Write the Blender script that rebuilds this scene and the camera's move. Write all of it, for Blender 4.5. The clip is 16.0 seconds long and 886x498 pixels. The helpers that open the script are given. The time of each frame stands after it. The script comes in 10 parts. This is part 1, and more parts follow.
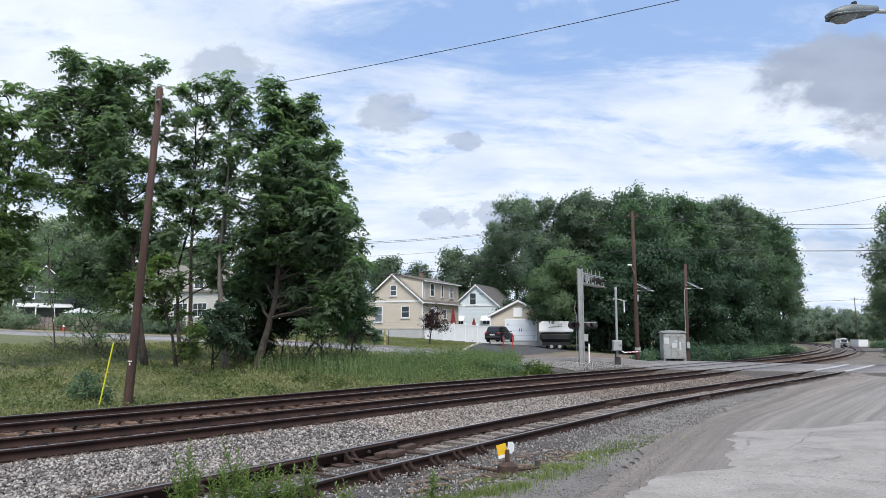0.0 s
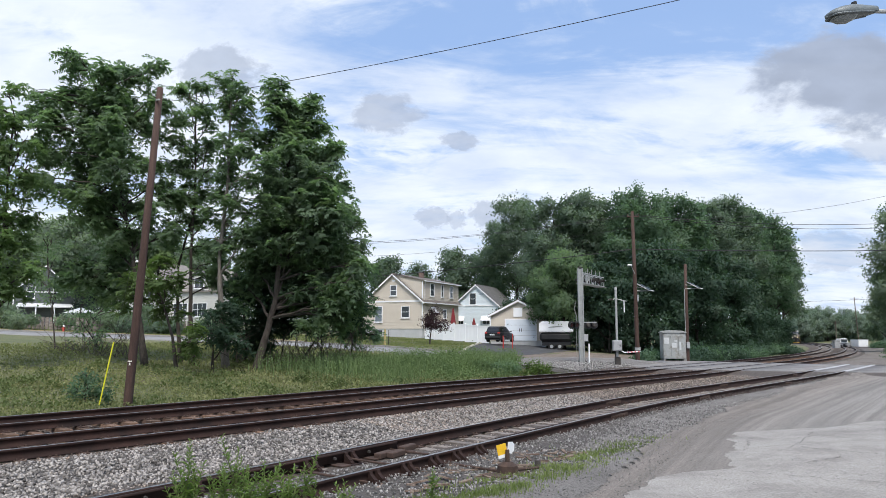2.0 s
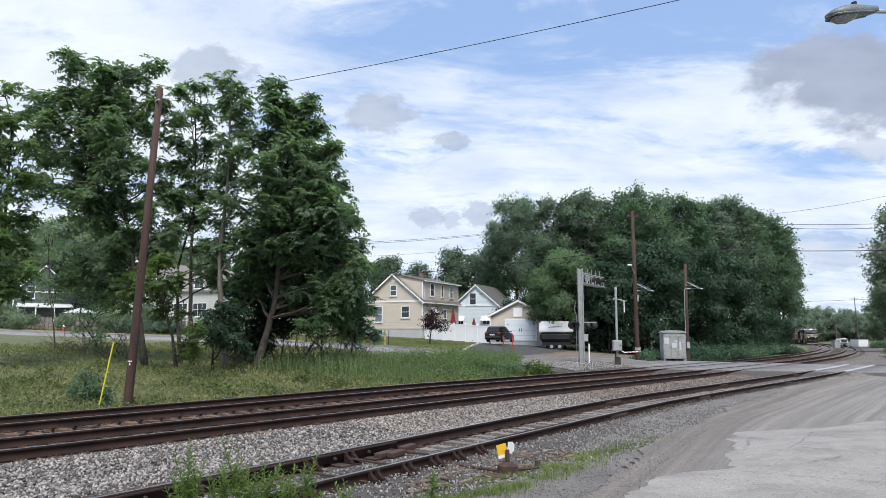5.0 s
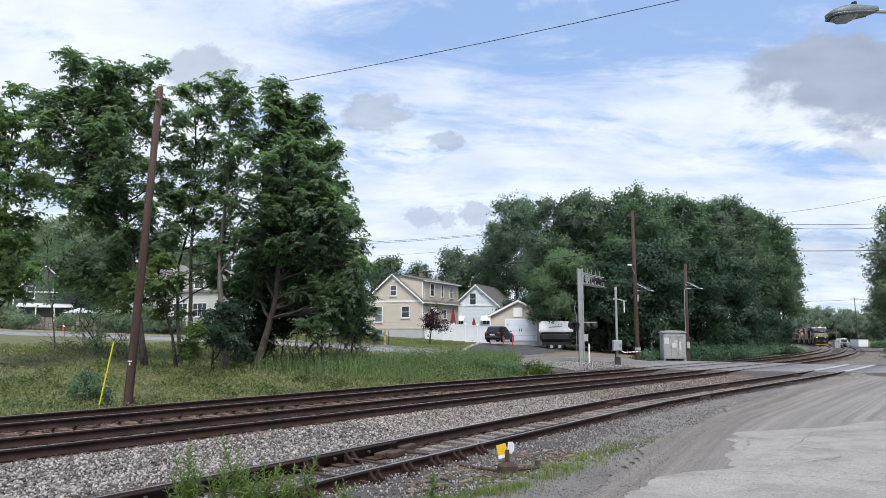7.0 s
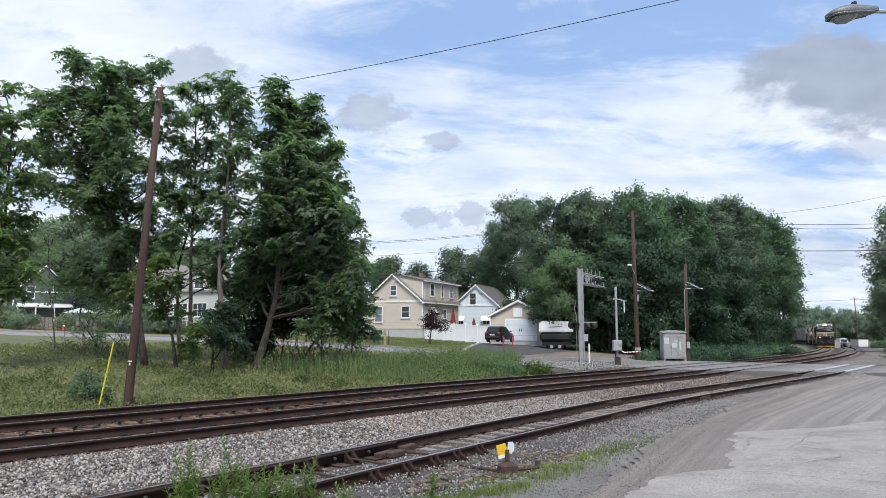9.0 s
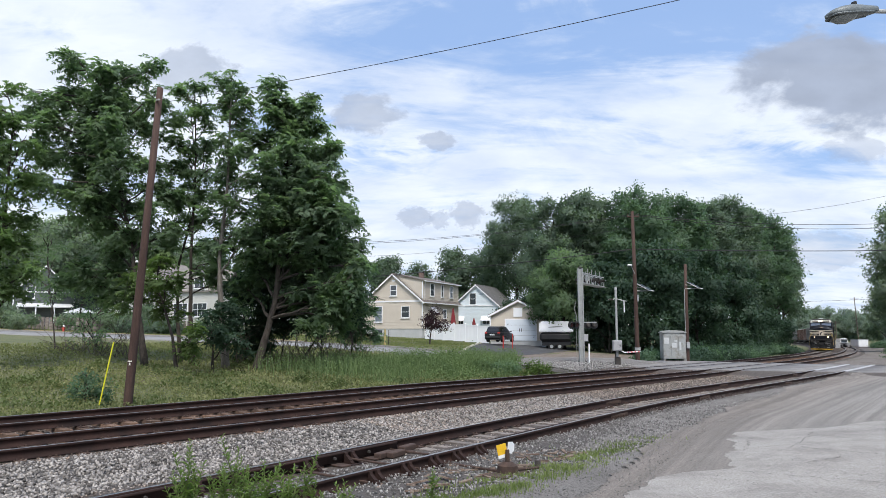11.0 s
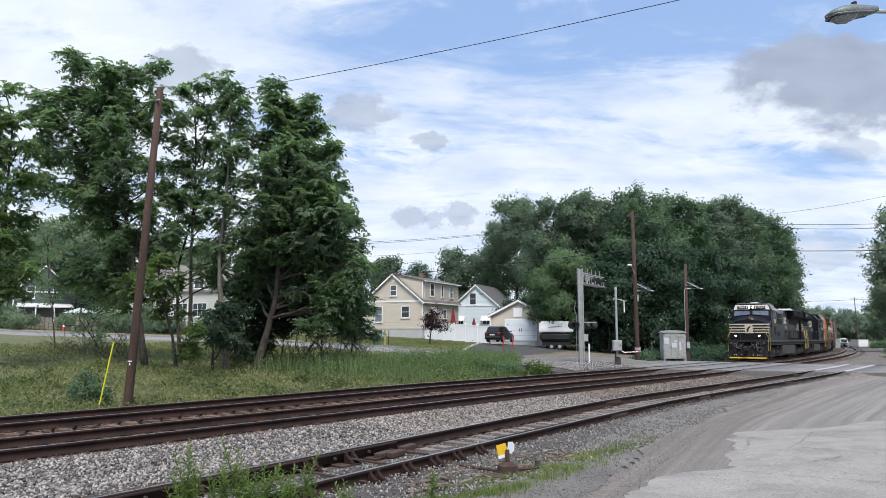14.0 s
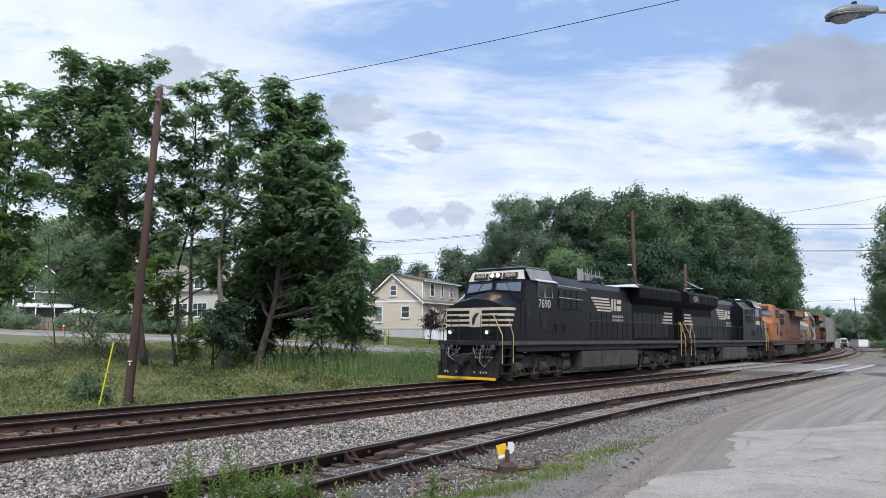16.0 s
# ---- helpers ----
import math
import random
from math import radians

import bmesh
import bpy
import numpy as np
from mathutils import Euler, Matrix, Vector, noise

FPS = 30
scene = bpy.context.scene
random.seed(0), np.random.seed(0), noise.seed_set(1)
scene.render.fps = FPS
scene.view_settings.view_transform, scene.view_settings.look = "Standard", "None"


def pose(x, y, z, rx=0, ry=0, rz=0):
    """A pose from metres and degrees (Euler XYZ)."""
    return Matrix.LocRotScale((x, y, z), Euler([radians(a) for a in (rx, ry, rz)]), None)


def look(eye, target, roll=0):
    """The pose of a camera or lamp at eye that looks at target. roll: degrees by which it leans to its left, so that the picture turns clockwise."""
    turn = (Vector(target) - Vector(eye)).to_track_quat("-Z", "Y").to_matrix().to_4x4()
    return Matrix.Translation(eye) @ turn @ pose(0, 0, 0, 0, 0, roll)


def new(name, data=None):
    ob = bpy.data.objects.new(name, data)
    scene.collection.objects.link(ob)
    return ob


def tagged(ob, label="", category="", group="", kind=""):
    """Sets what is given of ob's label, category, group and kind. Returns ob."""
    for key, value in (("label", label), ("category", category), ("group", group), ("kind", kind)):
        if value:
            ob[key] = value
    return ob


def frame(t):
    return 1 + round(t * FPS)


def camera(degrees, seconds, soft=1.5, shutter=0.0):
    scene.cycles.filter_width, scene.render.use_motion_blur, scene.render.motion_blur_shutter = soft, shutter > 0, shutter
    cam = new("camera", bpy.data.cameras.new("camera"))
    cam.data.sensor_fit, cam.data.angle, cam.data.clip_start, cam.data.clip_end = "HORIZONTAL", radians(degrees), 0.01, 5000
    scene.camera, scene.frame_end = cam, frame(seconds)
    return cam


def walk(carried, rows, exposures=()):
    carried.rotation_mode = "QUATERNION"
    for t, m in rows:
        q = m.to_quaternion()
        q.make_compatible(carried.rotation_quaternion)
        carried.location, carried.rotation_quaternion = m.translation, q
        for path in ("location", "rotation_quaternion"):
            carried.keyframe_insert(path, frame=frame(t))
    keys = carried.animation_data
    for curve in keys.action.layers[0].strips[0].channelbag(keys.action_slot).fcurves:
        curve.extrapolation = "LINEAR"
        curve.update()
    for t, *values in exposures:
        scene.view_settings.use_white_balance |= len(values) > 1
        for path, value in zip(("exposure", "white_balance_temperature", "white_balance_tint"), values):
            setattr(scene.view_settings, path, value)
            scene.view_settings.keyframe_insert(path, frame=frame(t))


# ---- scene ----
cam = camera(63.38, 16.0, soft=0.62)
EYE = (0.0, 0.0, 1.969)
walk(cam, [(0.0, pose(*EYE, 96.54, 0, 0)), (16.0, pose(*EYE, 96.54, 0, 0))],
     exposures=[(0.0, 0.41), (16.0, 0.41)])

# ---------------------------------------------------------------- light
SUN_EL, SUN_AZ = radians(58), radians(172)      # azimuth clockwise from +Y


def node(nt, kind, **inputs):
    n = nt.nodes.new(kind)
    for k, v in inputs.items():
        key = int(k[1:]) if k[0] == "i" and k[1:].isdigit() else k
        n.inputs[key].default_value = v
    return n


SKY_GAPS = [(0.095, 0.455, 0.272, 0.065, 0.90), (0.383, 0.429, 0.213, 0.056, 0.90), (-0.118, 0.421, 0.107, 0.060, 0.60), (0.143, 0.361, 0.098, 0.038, 0.60), (0.275, 0.404, 0.123, 0.043, 0.70), (-0.092, 0.231, 0.088, 0.018, 0.60), (0.543, 0.241, 0.121, 0.028, 0.80), (0.303, 0.270, 0.089, 0.018, 0.35), (0.524, 0.464, 0.165, 0.052, 0.80), (0.037, 0.324, 0.041, 0.042, 0.30), (-0.595, 0.434, 0.074, 0.021, 0.30), (0.552, 0.115, 0.095, 0.048, 0.25), (0.093, 0.219, 0.112, 0.015, 0.25)]


def make_world():
    w = bpy.data.worlds.new("sky")
    w.use_nodes = True
    scene.world = w
    nt = w.node_tree
    nt.nodes.clear()
    lk = nt.links.new
    sky = nt.nodes.new("ShaderNodeTexSky")
    sky.sky_type, sky.sun_disc = "NISHITA", False
    sky.sun_elevation, sky.sun_rotation = SUN_EL, SUN_AZ
    sky.air_density, sky.dust_density, sky.ozone_density = 1.0, 1.2, 1.4
    tc = nt.nodes.new("ShaderNodeTexCoord")
    sep = nt.nodes.new("ShaderNodeSeparateXYZ")
    lk(tc.outputs["Generated"], sep.inputs[0])
    # a flat cloud deck far above: directions divided by their height
    hz = nt.nodes.new("ShaderNodeMath"); hz.operation = "MAXIMUM"; hz.inputs[1].default_value = 0.0
    lk(sep.outputs["Z"], hz.inputs[0])
    ad = nt.nodes.new("ShaderNodeMath"); ad.inputs[1].default_value = 0.22
    lk(hz.outputs[0], ad.inputs[0])
    dv = nt.nodes.new("ShaderNodeVectorMath"); dv.operation = "DIVIDE"
    comb = nt.nodes.new("ShaderNodeCombineXYZ")
    for i in range(3):
        lk(ad.outputs[0], comb.inputs[i])
    lk(tc.outputs["Generated"], dv.inputs[0]); lk(comb.outputs[0], dv.inputs[1])

    def mapped(scale, loc, rot=0.0):
        m = nt.nodes.new("ShaderNodeMapping")
        m.inputs["Scale"].default_value = scale
        m.inputs["Location"].default_value = loc
        m.inputs["Rotation"].default_value = (0, 0, rot)
        lk(dv.outputs[0], m.inputs[0])
        return m

    def noise_of(m, scale, detail=6, rough=0.55, dist=0.0):
        n = node(nt, "ShaderNodeTexNoise", Scale=scale, Detail=detail, Roughness=rough, Distortion=dist)
        lk(m.outputs[0], n.inputs["Vector"])
        return n

    def ramp(src, stops):
        r = nt.nodes.new("ShaderNodeValToRGB")
        els = r.color_ramp.elements
        while len(els) < len(stops):
            els.new(0.5)
        for e, (p, c) in zip(els, stops):
            e.position, e.color = p, (*((c,) * 3 if isinstance(c, (int, float)) else c), 1)
        lk(src, r.inputs[0])
        return r

    def mix(fac, a, b):
        m = nt.nodes.new("ShaderNodeMix"); m.data_type = "RGBA"
        for sock, v in ((m.inputs["Factor"], fac), (m.inputs[6], a), (m.inputs[7], b)):
            if hasattr(v, "links"):
                lk(v, sock)
            else:
                sock.default_value = v if isinstance(v, (int, float)) else (*v, 1)
        return m.outputs[2]

    def mth(op, a, c=None):
        n = nt.nodes.new("ShaderNodeMath"); n.operation = op
        for i, v in enumerate((a, c)):
            if v is None:
                continue
            if isinstance(v, (int, float)):
                n.inputs[i].default_value = v
            else:
                lk(v, n.inputs[i])
        return n.outputs[0]

    # broken high white cloud: clear blue gaps at bearings and heights (tangents), torn by wind-drawn noise
    torn = noise_of(mapped((0.9, 1.5, 1), (3.1, 1.7, 0), radians(-24)), 2.6, 9, 0.62, 0.8).outputs["Fac"]
    soft = noise_of(mapped((0.9, 2.6, 1), (1.4, 5.0, 0), radians(-20)), 1.5, 9, 0.6, 0.9).outputs["Fac"]
    ahead = mth("MAXIMUM", sep.outputs["Y"], 0.15)
    bear = mth("ADD", mth("DIVIDE", sep.outputs["X"], ahead), mth("MULTIPLY", mth("SUBTRACT", soft, 0.5), 0.22))
    high = mth("ADD", mth("DIVIDE", sep.outputs["Z"], ahead), mth("MULTIPLY", mth("SUBTRACT", torn, 0.5), 0.15))
    clear = 0.0
    for b0, h0, rb, rh, much in SKY_GAPS:
        u = mth("MULTIPLY", mth("SUBTRACT", bear, b0), 1 / rb)
        v = mth("MULTIPLY", mth("SUBTRACT", high, h0), 1 / rh)
        q = mth("ADD", mth("MULTIPLY", u, u), mth("MULTIPLY", v, v))
        clear = mth("ADD", mth("MULTIPLY", mth("EXPONENT", mth("MULTIPLY", q, -1.0)), much), clear)
    over = node(nt, "ShaderNodeMapRange")
    over.interpolation_type = "SMOOTHSTEP"
    over.inputs["From Min"].default_value, over.inputs["From Max"].default_value = 0.42, 0.62
    over.inputs["To Max"].default_value = 0.75
    lk(sep.outputs["Z"], over.inputs["Value"])
    clear = mth("MINIMUM", mth("MAXIMUM", clear, over.outputs[0]), 0.84)
    fine = noise_of(mapped((1.0, 1.9, 1), (0.3, 4.1, 0), radians(-30)), 6.5, 7, 0.6, 0.5).outputs["Fac"]
    wisp = mth("ADD", mth("MULTIPLY", mth("SUBTRACT", mth("ADD", torn, soft), 1.0), 2.1), mth("MULTIPLY", mth("SUBTRACT", fine, 0.5), 0.9))
    gone = node(nt, "ShaderNodeMapRange")
    gone.interpolation_type = "SMOOTHSTEP"
    gone.inputs["From Min"].default_value, gone.inputs["From Max"].default_value = -0.12, 1.0
    lk(mth("SUBTRACT", clear, wisp), gone.inputs["Value"])
    cover2 = mth("SUBTRACT", 1.0, mth("MULTIPLY", gone.outputs[0], 0.93))
    scaled = nt.nodes.new("ShaderNodeVectorMath"); scaled.operation = "SCALE"
    scaled.inputs["Scale"].default_value = 0.12
    lk(sky.outputs[0], scaled.inputs[0])
    haze = mix(0.66, scaled.outputs[0], (0.27, 0.43, 0.76))
    shade = ramp(noise_of(mapped((1, 1.5, 1), (7, 2, 0)), 2.4, 6, 0.55, 0.3).outputs["Fac"],
                 [(0.30, (0.52, 0.60, 0.75)), (0.62, (0.70, 0.755, 0.84))])
    total = mix(cover2, haze, shade.outputs[0])
    bg = node(nt, "ShaderNodeBackground", Strength=1.0)
    lk(total, bg.inputs["Color"])
    out = nt.nodes.new("ShaderNodeOutputWorld")
    lk(bg.outputs[0], out.inputs["Surface"])


make_world()
sun_data = bpy.data.lights.new("sun", "SUN")
sun_data.energy, sun_data.angle, sun_data.color = 3.1, radians(24), (1.0, 0.95, 0.88)
sun = new("sun", sun_data)
sun.matrix_world = look((0, 0, 0), (-math.sin(SUN_AZ) * math.cos(SUN_EL), -math.cos(SUN_AZ) * math.cos(SUN_EL), -math.sin(SUN_EL)))

# ---------------------------------------------------------------- the line of the track
# s: metres along the line, e: metres from the far track's centre towards the road, z: metres over its railhead
HEAD0, OFF0, GRADE, SPEED, FRONT16 = 0.71849, -18.1605, 0.008167, 20.05, 22.3
_u = np.arange(-60.0, 560.5, 0.5)
_um = (_u[1:] + _u[:-1]) / 2
_kap = np.where(_um < 0, 0, -0.001871 * np.clip(_um / 30, 0, 1)) + 0.000919 * np.clip((_um - 90) / 60, 0, 1)
_h = HEAD0 + np.concatenate([[0], np.cumsum(_kap * 0.5)])
_hm = (_h[1:] + _h[:-1]) / 2
_x = np.concatenate([[0], np.cumsum(np.sin(_hm) * 0.5)])
_y = np.concatenate([[0], np.cumsum(np.cos(_hm) * 0.5)])
_x -= np.interp(0, _u, _x)
_y -= np.interp(0, _u, _y)
_x += OFF0 * np.cos(_h)
_y -= OFF0 * np.sin(_h)


def drop(s):
    return -GRADE * np.clip(np.asarray(s, float) - 20, 0, 300)


def on_line(s, e, z=0.0):
    """World places of the line's (s, e, z), all arrays of one length or single numbers."""
    s, e, z = np.broadcast_arrays(np.asarray(s, float), np.asarray(e, float), np.asarray(z, float))
    h = np.interp(s, _u, _h)
    return np.stack([np.interp(s, _u, _x) + e * np.cos(h), np.interp(s, _u, _y) - e * np.sin(h), z + drop(s)], -1)


def heading(s):
    """Degrees about z by which a thing that looks along +x turns to look along the line."""
    return 90 - math.degrees(float(np.interp(s, _u, _h)))


def line_coords(x, y):
    """(s, e) of world places."""
    x, y = np.ravel(x), np.ravel(y)
    ss, ee = np.zeros(len(x)), np.zeros(len(x))
    cx, cy, cs, ch = _x[::4], _y[::4], _u[::4], _h[::4]
    for a in range(0, len(x), 4000):
        px, py = x[a:a + 4000], y[a:a + 4000]
        i = np.argmin((px[:, None] - cx) ** 2 + (py[:, None] - cy) ** 2, 1)
        dx, dy, h = px - cx[i], py - cy[i], ch[i]
        ss[a:a + 4000] = cs[i] + dx * np.sin(h) + dy * np.cos(h)
        ee[a:a + 4000] = dx * np.cos(h) - dy * np.sin(h)
    return ss, ee


PROF_E = [-900, -400, -130, -85, -63, -40, -30, -26, -20, -10, -5, -3.2, -2.0, 11.0, 12.4, 14.0, 18.0, 26, 60, 900]
PROF_Z = [16, 9, 4.0, 2.6, 1.75, 1.12, 0.76, 0.68, 0.28, -0.18, -0.42, -0.45, -0.50, -0.50, -0.22, -0.06, 0.26, 0.32, 0.5, 3.0]


def ground_z(x, y):
    s, e = line_coords(x, y)
    fade = np.clip((e + 45) / 30, 0, 1)
    return np.interp(e, PROF_E, PROF_Z) + drop(s) * fade


def gz(x, y):
    return float(ground_z([x], [y])[0])
# ---------------------------------------------------------------- building tools
def part(name, bm, material, parent=None, label="", smooth=False):
    """Links a bmesh as one mesh object, under a thing or a part."""
    me = bpy.data.meshes.new(name)
    bm.normal_update()
    bm.to_mesh(me)
    bm.free()
    if smooth:
        me.polygons.foreach_set("use_smooth", [True] * len(me.polygons))
    me.materials.append(material)
    ob = new(name, me)
    if parent is not None:
        ob.parent = parent
    if label:
        ob["label"] = label
    return ob


def sheet(name, verts, faces, material, parent=None, label="", uv=None, smooth=False):
    """A mesh object from numpy arrays of vertices and of faces of one size (or a list of such arrays)."""
    me = bpy.data.meshes.new(name)
    verts = np.asarray(verts, np.float32)
    groups = faces if isinstance(faces, list) else [faces]
    loops = np.concatenate([np.asarray(g).ravel() for g in groups]).astype(np.int32)
    sizes = np.concatenate([np.full(len(g), np.asarray(g).shape[1]) for g in groups]).astype(np.int32)
    me.vertices.add(len(verts))
    me.vertices.foreach_set("co", verts.ravel())
    me.loops.add(len(loops))
    me.loops.foreach_set("vertex_index", loops)
    me.polygons.add(len(sizes))
    me.polygons.foreach_set("loop_start", np.concatenate([[0], np.cumsum(sizes)[:-1]]).astype(np.int32))
    if smooth:
        me.polygons.foreach_set("use_smooth", np.ones(len(sizes), bool))
    if uv is not None:
        lay = me.uv_layers.new(name="UVMap")
        lay.data.foreach_set("uv", np.asarray(uv, np.float32)[loops].ravel())
    me.update(calc_edges=True)
    me.validate()
    me.materials.append(material)
    ob = new(name, me)
    if parent is not None:
        ob.parent = parent
    if label:
        ob["label"] = label
    return ob


def thing(name, m=None, label="", category="", group="", kind=""):
    ob = new(name)
    if m is not None:
        ob.matrix_basis = m
    ob.empty_display_size = 0.3
    return tagged(ob, label, category, group, kind)


def box(bm, x0, x1, y0, y1, z0, z1, bevel=0.0, m=None):
    r = bmesh.ops.create_cube(bm, size=1)
    mat4 = Matrix.Translation(((x0 + x1) / 2, (y0 + y1) / 2, (z0 + z1) / 2)) @ Matrix.Diagonal((x1 - x0, y1 - y0, z1 - z0, 1))
    if m is not None:
        mat4 = m @ mat4
    bmesh.ops.transform(bm, matrix=mat4, verts=r["verts"])
    if bevel:
        es = list({e for v in r["verts"] for e in v.link_edges})
        bmesh.ops.bevel(bm, geom=es, offset=bevel, segments=1, affect="EDGES", profile=0.5)
    return bm


def B(x0, x1, y0, y1, z0, z1, bevel=0.0, m=None):
    return box(bmesh.new(), x0, x1, y0, y1, z0, z1, bevel, m)


def rod(bm, p0, p1, r0, r1=None, seg=8):
    p0, p1 = Vector(p0), Vector(p1)
    r1 = r0 if r1 is None else r1
    d = p1 - p0
    m = Matrix.Translation((p0 + p1) / 2) @ d.to_track_quat("Z", "Y").to_matrix().to_4x4()
    bmesh.ops.create_cone(bm, cap_ends=True, segments=seg, radius1=r0, radius2=r1, depth=d.length, matrix=m)
    return bm


def R(p0, p1, r0, r1=None, seg=8):
    return rod(bmesh.new(), p0, p1, r0, r1, seg)


def tube(bm, pts, radii, seg=6):
    """A tapered tube along points."""
    pts = [Vector(p) for p in pts]
    if isinstance(radii, (int, float)):
        radii = [radii] * len(pts)
    rings = []
    for i, p in enumerate(pts):
        d = (pts[min(i + 1, len(pts) - 1)] - pts[max(i - 1, 0)]).normalized()
        q = d.to_track_quat("Z", "Y")
        rings.append([bm.verts.new(p + q @ Vector((math.cos(a) * radii[i], math.sin(a) * radii[i], 0)))
                      for a in (2 * math.pi * k / seg for k in range(seg))])
    for a, b in zip(rings, rings[1:]):
        for k in range(seg):
            bm.faces.new((a[k], a[(k + 1) % seg], b[(k + 1) % seg], b[k]))
    bm.faces.new(rings[0][::-1])
    bm.faces.new(rings[-1])
    return bm


def loft(sections, bm=None):
    """Skin through closed sections, each a list of points (x, y, z), with both ends capped."""
    bm = bm or bmesh.new()
    rings = [[bm.verts.new(p) for p in s] for s in sections]
    n = len(rings[0])
    for a, b in zip(rings, rings[1:]):
        for k in range(n):
            bm.faces.new((a[k], a[(k + 1) % n], b[(k + 1) % n], b[k]))
    bm.faces.new(rings[0][::-1])
    bm.faces.new(rings[-1])
    bmesh.ops.recalc_face_normals(bm, faces=bm.faces[:])
    return bm


def prism(poly, axis, a, b, bm=None):
    """A polygon of 2D points pushed along an axis (0 x, 1 y, 2 z) from a to b."""
    def put(p, v):
        return ((v, p[0], p[1]), (p[0], v, p[1]), (p[0], p[1], v))[axis]
    return loft([[put(p, a) for p in poly], [put(p, b) for p in poly]], bm)


def lettering(name, text, size, m, material, parent, label="", depth=0.004):
    cu = bpy.data.curves.new(name, "FONT")
    cu.body, cu.size, cu.extrude, cu.align_x, cu.align_y = text, size, depth, "CENTER", "CENTER"
    tmp = new(name + "_text", cu)
    bpy.context.view_layer.update()
    me = bpy.data.meshes.new_from_object(tmp.evaluated_get(bpy.context.evaluated_depsgraph_get()))
    bpy.data.objects.remove(tmp)
    me.materials.clear()
    me.materials.append(material)
    ob = new(name, me)
    ob.parent = parent
    ob.matrix_basis = m
    if label:
        ob["label"] = label
    return ob


# ---------------------------------------------------------------- materials
def mat(name, c1, c2=None, rough=0.8, scale=4.0, metal=0.0, bump=0.0, bscale=40.0, fine=0.12, fscale=60.0,
        coords="Object", stretch=(1, 1, 1), spec=0.5, third=None, tscale=1.0, tcut=(0.5, 0.65), var=0.0, coat=0.0):
    """A surface: two tones mixed by broad noise, fine grain, an optional third tone in patches, bump from noise."""
    m = bpy.data.materials.new(name)
    m.use_nodes = True
    nt = m.node_tree
    lk = nt.links.new
    bs = nt.nodes["Principled BSDF"]
    bs.inputs["Roughness"].default_value = rough
    bs.inputs["Metallic"].default_value = metal
    bs.inputs["Specular IOR Level"].default_value = spec
    bs.inputs["Coat Weight"].default_value = coat
    tc = nt.nodes.new("ShaderNodeTexCoord")
    mp = nt.nodes.new("ShaderNodeMapping")
    mp.inputs["Scale"].default_value = stretch
    lk(tc.outputs[coords], mp.inputs[0])
    c2 = c2 or tuple(min(1, v * 1.25) for v in c1)

    def nz(sc, det=5, rg=0.6):
        n = node(nt, "ShaderNodeTexNoise", Scale=sc, Detail=det, Roughness=rg)
        lk(mp.outputs[0], n.inputs["Vector"])
        return n.outputs["Fac"]

    def rmp(src, a, b):
        r = node(nt, "ShaderNodeMapRange")
        r.inputs["From Min"].default_value, r.inputs["From Max"].default_value = a, b
        lk(src, r.inputs["Value"])
        return r.outputs[0]

    def mx(fac, a, b, blend="MIX"):
        n = nt.nodes.new("ShaderNodeMix"); n.data_type = "RGBA"; n.blend_type = blend
        for sock, v in ((n.inputs["Factor"], fac), (n.inputs[6], a), (n.inputs[7], b)):
            if isinstance(v, (int, float)):
                sock.default_value = v
            elif isinstance(v, tuple):
                sock.default_value = (*v, 1)
            else:
                lk(v, sock)
        return n.outputs[2]

    col = mx(rmp(nz(scale), 0.32, 0.68), tuple(c1), tuple(c2))
    if third:
        col = mx(rmp(nz(tscale, 6, 0.65), *tcut), col, tuple(third))
    if fine:
        g = rmp(nz(fscale, 3, 0.7), 0.25, 0.75)
        mr = node(nt, "ShaderNodeMapRange")
        mr.inputs["To Min"].default_value, mr.inputs["To Max"].default_value = 1 - fine * 1.6, 1 + fine
        lk(g, mr.inputs["Value"])
        sc = nt.nodes.new("ShaderNodeVectorMath"); sc.operation = "SCALE"
        lk(col, sc.inputs[0]); lk(mr.outputs[0], sc.inputs["Scale"])
        col = sc.outputs[0]
    if var:
        oi = nt.nodes.new("ShaderNodeObjectInfo")
        mr = node(nt, "ShaderNodeMapRange")
        mr.inputs["To Min"].default_value, mr.inputs["To Max"].default_value = 1 - var, 1 + var
        lk(oi.outputs["Random"], mr.inputs["Value"])
        sc = nt.nodes.new("ShaderNodeVectorMath"); sc.operation = "SCALE"
        lk(col, sc.inputs[0]); lk(mr.outputs[0], sc.inputs["Scale"])
        col = sc.outputs[0]
    lk(col, bs.inputs["Base Color"])
    rr = node(nt, "ShaderNodeMapRange")
    rr.inputs["To Min"].default_value, rr.inputs["To Max"].default_value = max(0.02, rough - 0.12), min(1, rough + 0.12)
    lk(nz(scale * 3), rr.inputs["Value"]); lk(rr.outputs[0], bs.inputs["Roughness"])
    if bump:
        bp = node(nt, "ShaderNodeBump", Strength=1.0, Distance=bump)
        lk(nz(bscale, 4, 0.6), bp.inputs["Height"])
        lk(bp.outputs[0], bs.inputs["Normal"])
    return m


